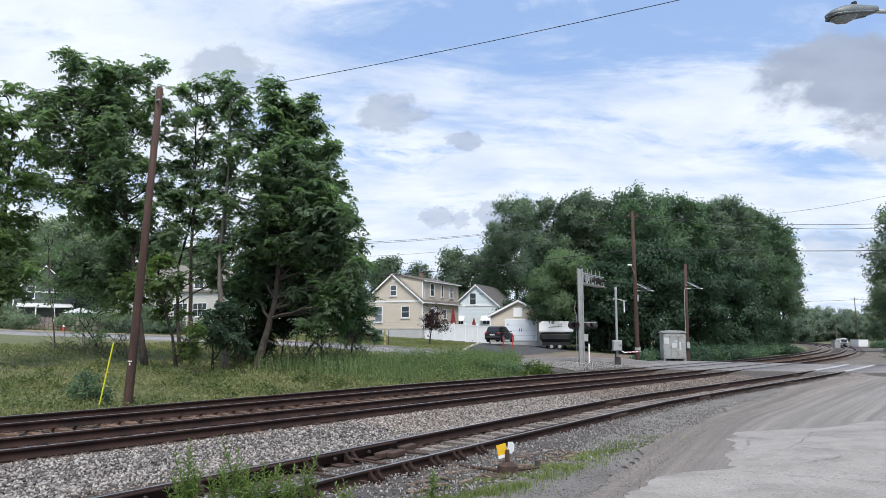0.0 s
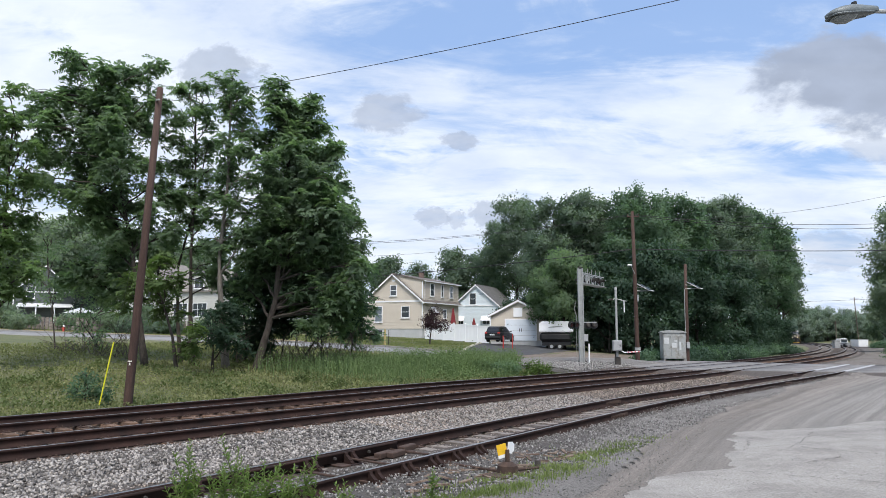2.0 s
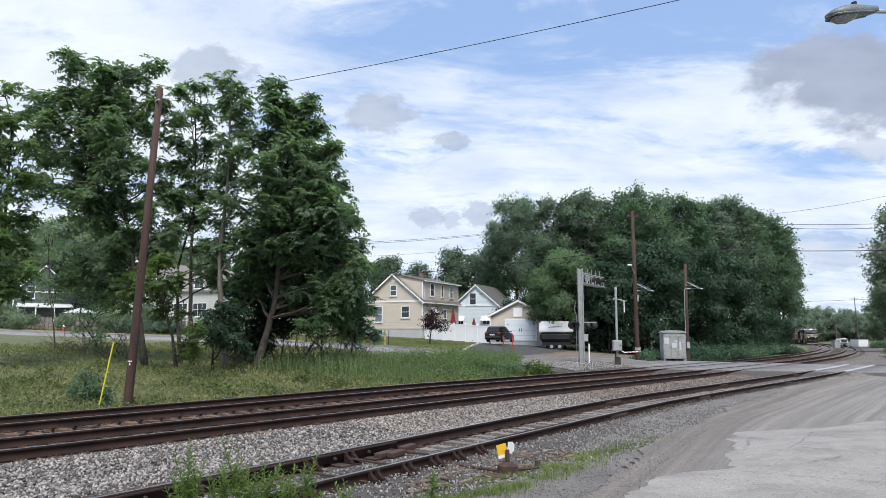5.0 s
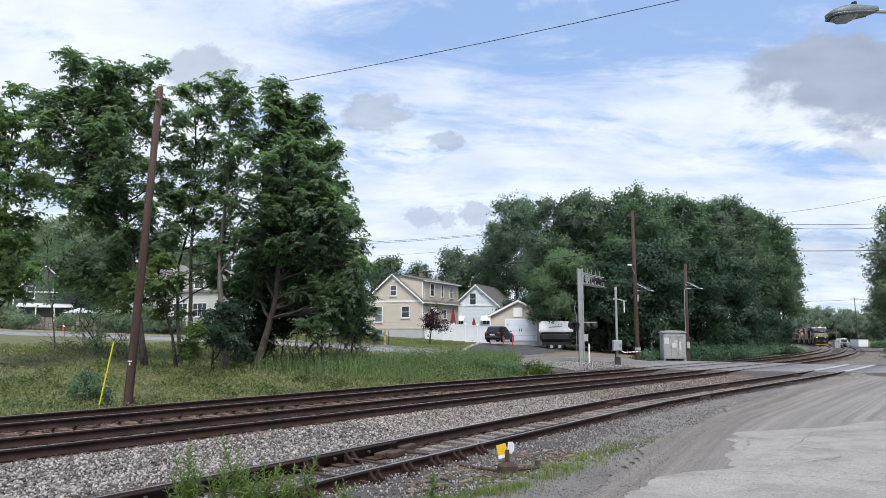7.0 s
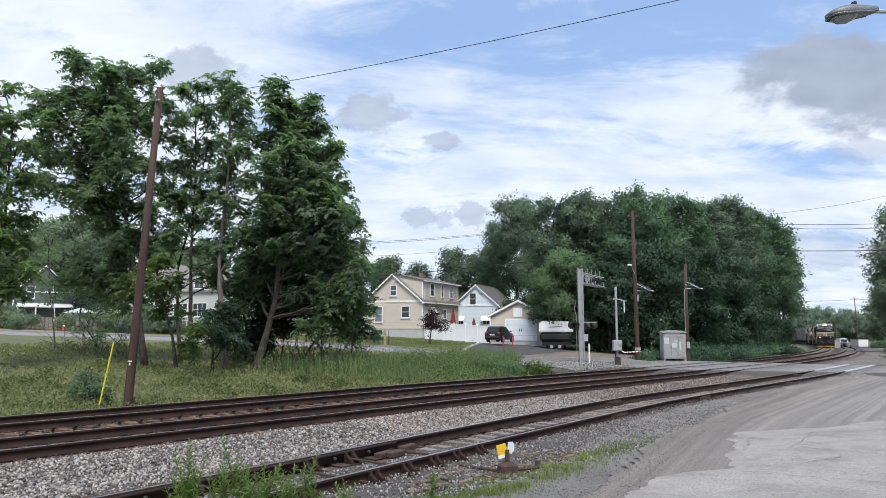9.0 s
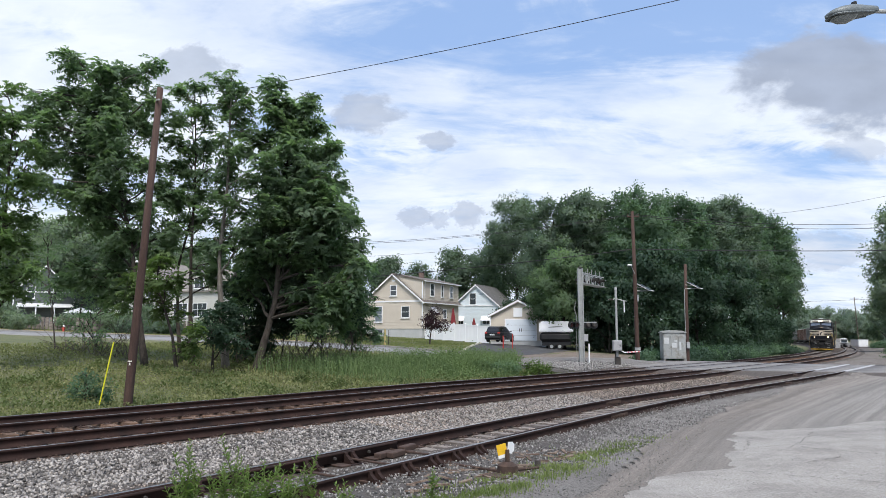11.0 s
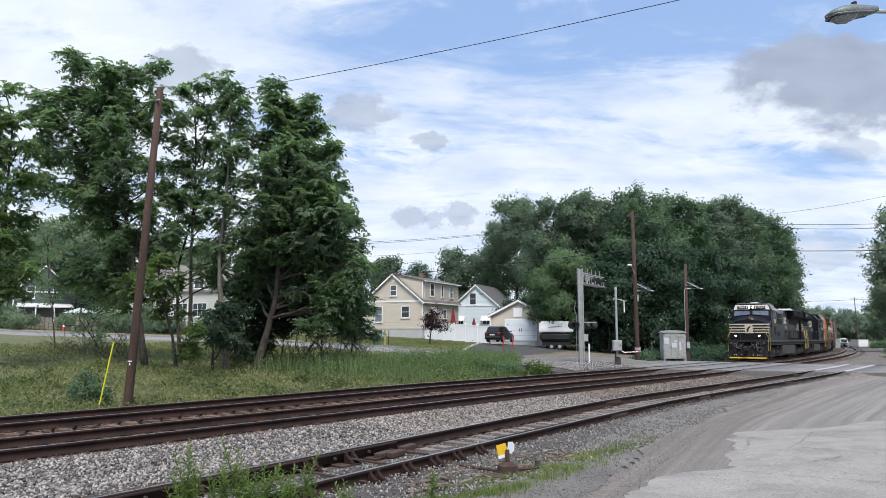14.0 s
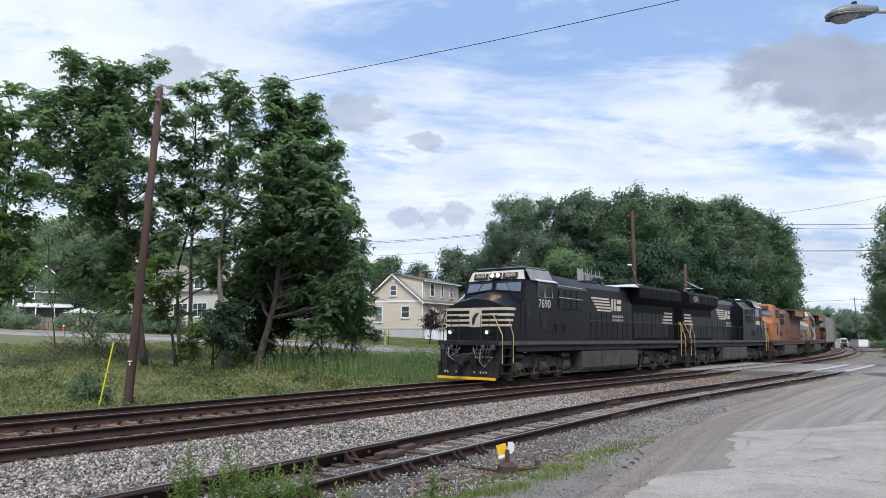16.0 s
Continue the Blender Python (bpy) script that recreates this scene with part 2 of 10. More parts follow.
def leaf_mat(name, dark, light, trans=0.35, rough=0.55):
    """Foliage: every leaf its own tone, some light coming through."""
    m = bpy.data.materials.new(name)
    m.use_nodes = True
    nt = m.node_tree
    lk = nt.links.new
    bs = nt.nodes["Principled BSDF"]
    bs.inputs["Roughness"].default_value = rough
    bs.inputs["Specular IOR Level"].default_value = 0.22
    geo = nt.nodes.new("ShaderNodeNewGeometry")
    tc = nt.nodes.new("ShaderNodeTexCoord")
    n = node(nt, "ShaderNodeTexNoise", Scale=0.45, Detail=4.0)
    lk(tc.outputs["Object"], n.inputs["Vector"])
    a = nt.nodes.new("ShaderNodeMath"); a.operation = "MULTIPLY_ADD"
    a.inputs[1].default_value, a.inputs[2].default_value = 0.16, -0.06
    lk(geo.outputs["Random Per Island"], a.inputs[0])
    b = nt.nodes.new("ShaderNodeMath")
    wide = nt.nodes.new("ShaderNodeMath"); wide.operation = "MULTIPLY_ADD"
    wide.inputs[1].default_value, wide.inputs[2].default_value = 1.9, -0.45
    lk(n.outputs["Fac"], wide.inputs[0])
    lk(a.outputs[0], b.inputs[0]); lk(wide.outputs[0], b.inputs[1])
    b.use_clamp = True
    mx = nt.nodes.new("ShaderNodeMix"); mx.data_type = "RGBA"
    lk(b.outputs[0], mx.inputs["Factor"])
    mx.inputs[6].default_value, mx.inputs[7].default_value = (*dark, 1), (*light, 1)
    lk(mx.outputs[2], bs.inputs["Base Color"])
    tr = nt.nodes.new("ShaderNodeBsdfTranslucent")
    sc = nt.nodes.new("ShaderNodeVectorMath"); sc.operation = "MULTIPLY"
    sc.inputs[1].default_value = (1.05, 1.22, 0.68)
    lk(mx.outputs[2], sc.inputs[0]); lk(sc.outputs[0], tr.inputs["Color"])
    ms = nt.nodes.new("ShaderNodeMixShader")
    ms.inputs[0].default_value = trans
    lk(bs.outputs[0], ms.inputs[1]); lk(tr.outputs[0], ms.inputs[2])
    lk(ms.outputs[0], nt.nodes["Material Output"].inputs["Surface"])
    return m


def glass_mat(name, tint=(0.02, 0.025, 0.03), rough=0.06):
    m = bpy.data.materials.new(name)
    m.use_nodes = True
    bs = m.node_tree.nodes["Principled BSDF"]
    bs.inputs["Base Color"].default_value = (*tint, 1)
    bs.inputs["Roughness"].default_value = rough
    bs.inputs["Specular IOR Level"].default_value = 0.8
    return m


def glow_mat(name, colour, strength):
    m = bpy.data.materials.new(name)
    m.use_nodes = True
    bs = m.node_tree.nodes["Principled BSDF"]
    bs.inputs["Base Color"].default_value = (0.8, 0.8, 0.75, 1)
    bs.inputs["Emission Color"].default_value = (*colour, 1)
    bs.inputs["Emission Strength"].default_value = strength
    return m


M_GROUND = mat("meadow_soil", (0.085, 0.105, 0.040), (0.15, 0.15, 0.07), 0.95, 0.35, bump=0.05, bscale=3, fine=0.25, fscale=9, third=(0.14, 0.115, 0.07), tscale=0.12, tcut=(0.55, 0.72))
M_PATCH = mat("old_pavement", (0.335, 0.313, 0.286), (0.41, 0.386, 0.357), 0.94, 0.8, bump=0.018, bscale=70, fine=0.36, fscale=42, third=(0.24, 0.222, 0.202), tscale=0.9, tcut=(0.48, 0.72))
M_GRAVEL = mat("packed_gravel", (0.155, 0.143, 0.131), (0.235, 0.220, 0.204), 0.95, 0.7, bump=0.03, bscale=35, fine=0.5, fscale=30)
M_STREET = mat("street_asphalt", (0.20, 0.197, 0.197), (0.26, 0.257, 0.255), 0.9, 0.5, bump=0.004, bscale=60, fine=0.1, fscale=30)
M_DRIVE = mat("dark_driveway_asphalt", (0.045, 0.045, 0.048), (0.07, 0.07, 0.072), 0.9, 0.7, fine=0.12)
M_CONCRETE = mat("crossing_concrete", (0.255, 0.245, 0.237), (0.32, 0.31, 0.30), 0.9, 0.8, bump=0.004, bscale=50, fine=0.1)
M_RAIL = mat("rusty_rail", (0.019, 0.0125, 0.0115), (0.043, 0.023, 0.019), 0.85, 2.0, metal=0.0, spec=0.22, bump=0.002, bscale=60, fine=0.2)
M_RAILHEAD = mat("worn_railhead", (0.34, 0.325, 0.31), (0.48, 0.465, 0.45), 0.3, 3.0, metal=0.9, fine=0.1)
M_TIE = mat("weathered_tie", (0.115, 0.095, 0.082), (0.300, 0.265, 0.240), 0.92, 1.2, bump=0.01, bscale=16, stretch=(1, 6, 6), fine=0.3, fscale=20, var=0.3)
M_TIE_RUST = mat("rust_stained_tie", (0.100, 0.060, 0.039), (0.225, 0.140, 0.096), 0.92, 1.2, bump=0.01, bscale=16, stretch=(1, 6, 6), fine=0.3, fscale=20, var=0.35)
M_RUST = mat("rusted_steel", (0.040, 0.024, 0.018), (0.080, 0.048, 0.036), 0.85, 6, fine=0.2)
M_POLE = mat("creosoted_pole_wood", (0.043, 0.024, 0.019), (0.078, 0.044, 0.034), 0.88, 1.4, bump=0.012, bscale=9, stretch=(5, 5, 0.5), fine=0.25, fscale=14)
M_GALV = mat("galvanised_steel", (0.33, 0.345, 0.34), (0.43, 0.44, 0.435), 0.55, 4, metal=0.4, fine=0.08)
M_GREYPAINT = mat("grey_painted_steel", (0.30, 0.31, 0.32), (0.38, 0.39, 0.40), 0.6, 2, fine=0.06, third=(0.24, 0.245, 0.25), tscale=2.5)
M_WHITE = mat("white_paint", (0.74, 0.75, 0.77), (0.82, 0.83, 0.84), 0.55, 1.5, fine=0.04)
M_VINYL = mat("white_vinyl", (0.78, 0.79, 0.82), (0.84, 0.85, 0.87), 0.45, 0.8, fine=0.02)
M_BLACK = mat("black_metal", (0.012, 0.012, 0.013), (0.02, 0.02, 0.021), 0.5, 4)
M_GLASS = glass_mat("window_glass", (0.05, 0.06, 0.07))
M_BARK = mat("bark", (0.038, 0.031, 0.026), (0.080, 0.066, 0.056), 0.95, 3, bump=0.03, bscale=10, stretch=(3, 3, 0.6), fine=0.3, fscale=12)
M_WIRE = mat("black_cable", (0.018, 0.018, 0.02), (0.03, 0.03, 0.032), 0.7, 4)
M_YELLOW = mat("yellow_paint", (0.72, 0.42, 0.015), (0.80, 0.50, 0.03), 0.5, 6, fine=0.1)
M_YELLOWGUARD = mat("yellow_plastic_guard", (0.62, 0.60, 0.02), (0.72, 0.70, 0.04), 0.5, 4)
M_RED = mat("red_paint", (0.45, 0.03, 0.025), (0.55, 0.05, 0.04), 0.5, 4)
M_RUBBER = mat("tyre_rubber", (0.014, 0.014, 0.014), (0.025, 0.025, 0.025), 0.85, 8)
L_WALNUT = leaf_mat("dark_compound_leaves", (0.140, 0.205, 0.145), (0.200, 0.280, 0.172), 0.62)
L_MAPLE = leaf_mat("maple_leaves", (0.068, 0.122, 0.086), (0.155, 0.240, 0.150), 0.48)
# shade under the crowns is put into this darker leaf colour
L_SHADED = leaf_mat("shade_darkened_leaves", (0.034, 0.064, 0.048), (0.076, 0.128, 0.086), 0.42)
# haze is put into this leaf colour: paler and bluer than near leaves
L_FAR = leaf_mat("haze_blued_leaves", (0.095, 0.140, 0.115), (0.180, 0.245, 0.180), 0.48)
L_BRIGHT = leaf_mat("bright_leaves", (0.045, 0.085, 0.02), (0.13, 0.20, 0.05))
L_FRESH = leaf_mat("fresh_sapling_leaves", (0.085, 0.130, 0.055), (0.165, 0.235, 0.095), 0.5)
L_PLUM = leaf_mat("purple_leaves", (0.022, 0.010, 0.014), (0.060, 0.024, 0.034))
L_GRASS = leaf_mat("tall_grass_blades", (0.104, 0.126, 0.056), (0.300, 0.300, 0.150), 0.42, 0.7)
L_WEED = leaf_mat("weed_leaves", (0.085, 0.14, 0.035), (0.21, 0.30, 0.095), 0.4, 0.6)
M_YELLOWDULL = mat("dull_yellow_paint", (0.36, 0.29, 0.12), (0.44, 0.36, 0.16), 0.6, 4, fine=0.12)
M_DUST = mat("dusty_black_steel", (0.026, 0.024, 0.023), (0.066, 0.058, 0.052), 0.8, 2.2, bump=0.004, bscale=30, fine=0.3, fscale=25)
def island_mat(name, c1, c2, rough=0.9, tint=None):
    """Loose pieces in one mesh, every piece its own tone."""
    m = bpy.data.materials.new(name)
    m.use_nodes = True
    nt = m.node_tree
    lk = nt.links.new
    bs = nt.nodes["Principled BSDF"]
    bs.inputs["Roughness"].default_value = rough
    geo = nt.nodes.new("ShaderNodeNewGeometry")
    mx = nt.nodes.new("ShaderNodeMix"); mx.data_type = "RGBA"
    pw = nt.nodes.new("ShaderNodeMath"); pw.operation = "POWER"; pw.inputs[1].default_value = 1.3
    lk(geo.outputs["Random Per Island"], pw.inputs[0]); lk(pw.outputs[0], mx.inputs["Factor"])
    mx.inputs[6].default_value, mx.inputs[7].default_value = (*c1, 1), (*c2, 1)
    col = mx.outputs[2]
    if tint:
        tc = nt.nodes.new("ShaderNodeTexCoord")
        n = node(nt, "ShaderNodeTexNoise", Scale=0.5, Detail=5.0)
        lk(tc.outputs["Object"], n.inputs["Vector"])
        mr = node(nt, "ShaderNodeMapRange")
        mr.inputs["From Min"].default_value, mr.inputs["From Max"].default_value = 0.5, 0.68
        lk(n.outputs["Fac"], mr.inputs["Value"])
        m2 = nt.nodes.new("ShaderNodeMix"); m2.data_type = "RGBA"; m2.blend_type = "MULTIPLY"
        lk(mr.outputs[0], m2.inputs["Factor"]); lk(col, m2.inputs[6])
        m2.inputs[7].default_value = (*tint, 1)
        col = m2.outputs[2]
    lk(col, bs.inputs["Base Color"])
    return m


def uv_mix_mat(name, low, high, axis, ramp_stops, jitter, grain=26.0, bump=0.03, streak=0.0, extra=None):
    """A surface whose tone follows the strip's own u or v (metres), torn by noise: low and high are pairs of tones."""
    m = bpy.data.materials.new(name)
    m.use_nodes = True
    nt = m.node_tree
    lk = nt.links.new
    bs = nt.nodes["Principled BSDF"]
    bs.inputs["Roughness"].default_value = 0.92
    tc = nt.nodes.new("ShaderNodeTexCoord")
    sep = nt.nodes.new("ShaderNodeSeparateXYZ")
    lk(tc.outputs["UV"], sep.inputs[0])

    def nz(sc, det=5.0, src="Object", stretch=None):
        n = node(nt, "ShaderNodeTexNoise", Scale=sc, Detail=det, Roughness=0.6)
        if stretch:
            mp = nt.nodes.new("ShaderNodeMapping")
            mp.inputs["Scale"].default_value = stretch
            lk(tc.outputs[src], mp.inputs[0]); lk(mp.outputs[0], n.inputs["Vector"])
        else:
            lk(tc.outputs[src], n.inputs["Vector"])
        return n.outputs["Fac"]

    def mth(op, a, b):
        n = nt.nodes.new("ShaderNodeMath"); n.operation = op
        for i, v in enumerate((a, b)):
            if isinstance(v, (int, float)):
                n.inputs[i].default_value = v
            else:
                lk(v, n.inputs[i])
        return n.outputs[0]

    def mx(f, a, b):
        n = nt.nodes.new("ShaderNodeMix"); n.data_type = "RGBA"
        lk(f, n.inputs["Factor"])
        for s_, v in ((n.inputs[6], a), (n.inputs[7], b)):
            if isinstance(v, tuple):
                s_.default_value = (*v, 1)
            else:
                lk(v, s_)
        return n.outputs[2]

    def table(src, stops):
        lo, hi = stops[0][0], stops[-1][0]
        f = mth("DIVIDE", mth("SUBTRACT", src, lo), hi - lo)
        r = nt.nodes.new("ShaderNodeValToRGB")
        els = r.color_ramp.elements
        while len(els) < len(stops):
            els.new(0.5)
        for e_, (p, v) in zip(els, stops):
            e_.position, e_.color = (p - lo) / (hi - lo), (v, v, v, 1)
        lk(f, r.inputs[0])
        return r.outputs[0]

    coord = mth("ADD", sep.outputs[axis], mth("MULTIPLY", mth("SUBTRACT", nz(0.9), 0.5), jitter))
    fac = table(coord, ramp_stops)
    if extra:
        fac = mth("MAXIMUM", fac, table(mth("ADD", sep.outputs[1 - axis], mth("MULTIPLY", mth("SUBTRACT", nz(0.35), 0.5), 10.0)), extra))
    a = mx(nz(2.3), *low)
    b = mx(nz(1.7), *high)
    col = mx(fac, a, b)
    g_ = nt.nodes.new("ShaderNodeMapRange")
    g_.inputs["From Min"].default_value, g_.inputs["From Max"].default_value = 0.3, 0.7
    g_.inputs["To Min"].default_value, g_.inputs["To Max"].default_value = 0.52, 1.36
    lk(nz(grain, 3.0), g_.inputs["Value"])
    sc = nt.nodes.new("ShaderNodeVectorMath"); sc.operation = "SCALE"
    lk(col, sc.inputs[0]); lk(g_.outputs[0], sc.inputs["Scale"])
    col = sc.outputs[0]
    if streak:
        s2 = nt.nodes.new("ShaderNodeMapRange")
        s2.inputs["From Min"].default_value, s2.inputs["From Max"].default_value = 0.35, 0.65
        s2.inputs["To Min"].default_value, s2.inputs["To Max"].default_value = 1 - streak, 1 + streak
        lk(nz(1.0, 6.0, "UV", (0.045, 3.4, 1)), s2.inputs["Value"])
        sc = nt.nodes.new("ShaderNodeVectorMath"); sc.operation = "SCALE"
        lk(col, sc.inputs[0]); lk(s2.outputs[0], sc.inputs["Scale"])
        col = sc.outputs[0]
    lk(col, bs.inputs["Base Color"])
    bp = node(nt, "ShaderNodeBump", Strength=1.0, Distance=bump)
    lk(nz(grain, 4.0), bp.inputs["Height"]); lk(bp.outputs[0], bs.inputs["Normal"])
    return m


# rust tones by the rails; grey tones darkened as shade between loose stones
M_BED = uv_mix_mat("gap_shaded_ballast", ((0.060, 0.057, 0.055), (0.115, 0.11, 0.106)), ((0.050, 0.037, 0.030), (0.105, 0.080, 0.064)), 1,
                   [(-4, 1), (4.9, 1), (5.7, 0.15), (7.4, 0.1), (7.9, 0.75), (9.4, 0.75), (10.1, 0.35), (12, 0.3)], 0.8, extra=[(10, 0.0), (24, 0.62), (60, 0.7)])
M_ASPHALT = uv_mix_mat("worn_asphalt", ((0.150, 0.129, 0.112), (0.222, 0.196, 0.172)), ((0.195, 0.180, 0.163), (0.262, 0.244, 0.224)), 1,
                       [(0, 0.0), (0.6, 0.15), (2.4, 0.9), (4, 1.0)], 1.6, 42.0, 0.014, 0.28)


# ---------------------------------------------------------------- ground
def grid_faces(nu, nv):
    i = np.arange(nu * nv).reshape(nu, nv)
    return np.stack([i[:-1, :-1].ravel(), i[1:, :-1].ravel(), i[1:, 1:].ravel(), i[:-1, 1:].ravel()], 1)


def bumps(x, y, scale, seed=0.0):
    """Cheap smooth relief, about -1 to 1."""
    x, y = np.asarray(x) / scale + seed, np.asarray(y) / scale - seed * 1.7
    return (np.sin(x * 1.7 + 2.1 * np.sin(y * 0.9)) + np.sin(y * 2.3 + 1.7 * np.sin(x * 1.1 + 1)) + 0.6 * np.sin((x + y) * 4.1 + np.sin(3 * x - y))) / 2.6


def make_ground():
    a = np.linspace(-1, 1, 170)
    gx = 8 + 62 * a * 1.3 + np.sign(a) * 2900 * np.abs(a) ** 9
    b = np.linspace(-0.42, 1, 200)
    gy = 120 * b + np.sign(b) * 3600 * np.abs(b) ** 9 - 0 * b
    X, Y = np.meshgrid(gx, gy, indexing="ij")
    s, e = line_coords(X, Y)
    Z = ground_z(X, Y) + 0.05 * bumps(X.ravel(), Y.ravel(), 3.0) * np.clip((-e - 5) / 6, 0, 1)
    far = np.hypot(X.ravel(), Y.ravel())
    Z = np.where(far > 500, np.minimum(Z, 6), Z)
    ob = sheet("ground", np.stack([X.ravel(), Y.ravel(), Z], 1), grid_faces(*X.shape), M_GROUND, smooth=True)
    tagged(ob, "uneven grassy ground with patches of bare soil", "ground", kind="structure")


def ribbon(name, s, cols, material, label, category, lift=0.0, rough=0.0, kind="structure", rim=None):
    """A strip along the line: cols is a function of s that gives matching rows of e and z."""
    E_, Z_ = cols(s)
    S_ = np.repeat(s[:, None], E_.shape[1], 1)
    P = on_line(S_.ravel(), E_.ravel(), Z_.ravel() + lift)
    if rough:
        P[:, 2] += rough * bumps(P[:, 0], P[:, 1], 0.9, 3.0)
    uv = np.stack([S_.ravel(), E_.ravel() - (np.repeat(rim(s)[:, None], E_.shape[1], 1).ravel() if rim else 0)], 1)
    ob = sheet(name, P, grid_faces(*S_.shape), material, uv=uv, smooth=True)
    return tagged(ob, label, category, kind=kind)


def siding_e(s):
    return sum(siding_raw(np.asarray(s) + d) for d in (-4, -2.5, -1, 1, 2.5, 4)) / 6


def siding_raw(s):
    return np.interp(s, [-30, 0, 4, 6, 9, 13, 17, 21, 27, 34, 45, 60], [11.6, 10.35, 9.97, 9.76, 9.45, 9.08, 8.75, 8.53, 8.46, 8.5, 8.66, 8.62])


def road_edge(s):
    return np.interp(s, [-40, 0, 8, 10, 12, 13, 16, 18.5, 21, 25, 30, 40, 62], [14.8, 14.4, 13.4, 12.85, 12.35, 12.1, 11.4, 11.05, 10.9, 10.6, 10.25, 10.1, 10.1])


def far_clip(s):
    return np.concatenate([np.arange(-30, 90, 0.5), np.arange(90, 460, 4.0)]) if s is None else s


make_ground()
S_ALL = far_clip(None)


def bed_cols(s):
    e = np.array([-3.6, -3.0, -2.3, -1.5, -0.75, 0, 0.75, 1.5, 1.9, 2.3, 3.04, 3.8, 4.55, 5.3, 6.0, 6.5, 7.0, 7.5, 8.2, 8.9, 9.6, 10.3, 10.9, 11.5, 12.0])
    z = np.array([-0.62, -0.42, -0.30, -0.29, -0.28, -0.26, -0.28, -0.30, -0.31, -0.29, -0.26, -0.23, -0.205, -0.205, -0.255, -0.30, -0.28, -0.235, -0.225, -0.215, -0.175, -0.17, -0.20, -0.27, -0.33])
    E_, Z_ = np.repeat(e[None], len(s), 0), np.repeat(z[None], len(s), 0)
    # filled up towards the level crossing
    up = np.clip((s[:, None] - 37.2 - 0.42 * E_) / 3.2, 0, 1) * np.clip((62 - s[:, None]) / 4, 0, 1) * (E_ > -2.6)
    return E_, Z_ + (-0.055 - Z_) * up


ribbon("ballast_bed", S_ALL, bed_cols, M_BED, "grey crushed-stone track ballast stained with rust", "ballast", rough=0.018)


def gravel_cols(s):
    lo, hi = np.maximum(road_edge(s) - 1.3, siding_e(s) + 1.25), road_edge(s) + 0.8
    f = np.linspace(0, 1, 7)
    e = lo[:, None] + (hi - lo)[:, None] * f
    return e, np.interp(e, [8, 10.5, 11.3, 12.4, 14, 18], [-0.04, -0.17, -0.215, -0.14, -0.03, 0.275])


ribbon("gravel_shoulder", np.arange(-30, 62, 0.5), gravel_cols, M_GRAVEL, "dusty packed gravel shoulder beside the tracks", "gravel", rough=0.01)


def asphalt_cols(s):
    wig = 0.10 * np.sin(s * 0.8) + 0.05 * np.sin(s * 2.3 + 1) + 0.07 * np.sin(s * 9.1) * np.sin(s * 5.3) + 0.05 * np.random.default_rng(5).normal(size=len(s))
    lo = road_edge(s) + wig
    f = np.array([0, 0.01, 0.03, 0.06, 0.1, 0.16, 0.24, 0.35, 0.5, 0.7, 1.0])
    e = lo[:, None] + (60 - lo)[:, None] * f
    return e, np.interp(e, [10, 10.5, 11.3, 12.4, 14, 18, 26, 60], [-0.01, -0.10, -0.18, -0.115, -0.005, 0.30, 0.37, 0.55])


ribbon("road", np.concatenate([np.arange(-60, -8, 4), np.arange(-8, 30, 0.14), np.arange(30, 60.5, 0.4)]), asphalt_cols, M_ASPHALT, "worn dusty grey asphalt road with tyre tracks", "road", rim=road_edge)


def patch_cols(s):
    left = np.interp(s, [-10, 2, 7, 9.0, 9.75, 10.05, 10.8, 11.8, 13.9, 15.3], [14.8, 14.5, 14.2, 13.75, 13.75, 14.35, 14.1, 13.75, 13.2, 12.85]) + 0.05 * np.sin(s * 2.1) + 0.05 * np.sin(s * 5.3)
    f = np.linspace(0, 1, 60)
    left = left + 0.022 * np.random.default_rng(6).normal(size=len(s))
    e = left[:, None] + (26 - left)[:, None] * f ** 1.3
    return e, np.interp(e, [12.4, 14, 18, 26, 60], [-0.115, -0.005, 0.30, 0.37, 0.55])


def make_patch():
    # the far rim of the old pavement runs askew over the road
    E_, Z_ = patch_cols(np.linspace(-8, 15.5, 220))
    S_ = np.repeat(np.linspace(-8, 15.5, 220)[:, None], E_.shape[1], 1) + (E_ - 12.85) * 0.55 * np.linspace(0, 1, 220)[:, None] ** 2
    S_ += 1.2 * np.clip((E_ - 14.3) / 0.5, 0, 1) * np.linspace(0, 1, 220)[:, None] ** 2
    S_[-1] += 0.05 * np.random.default_rng(8).normal(size=S_.shape[1])
    S_ += 0.12 * np.sin(E_ * 1.9) * np.linspace(0, 1, 220)[:, None] ** 2
    Z_ = np.interp(E_, [12.4, 14, 18, 26, 60], [-0.115, -0.005, 0.30, 0.37, 0.55])
    P = on_line(S_.ravel(), E_.ravel(), Z_.ravel() + 0.005)
    ob = sheet("pavement", P, grid_faces(*S_.shape), M_PATCH, smooth=True)
    tagged(ob, "older pale cracked pavement slab on the road", "pavement", kind="structure")


make_patch()


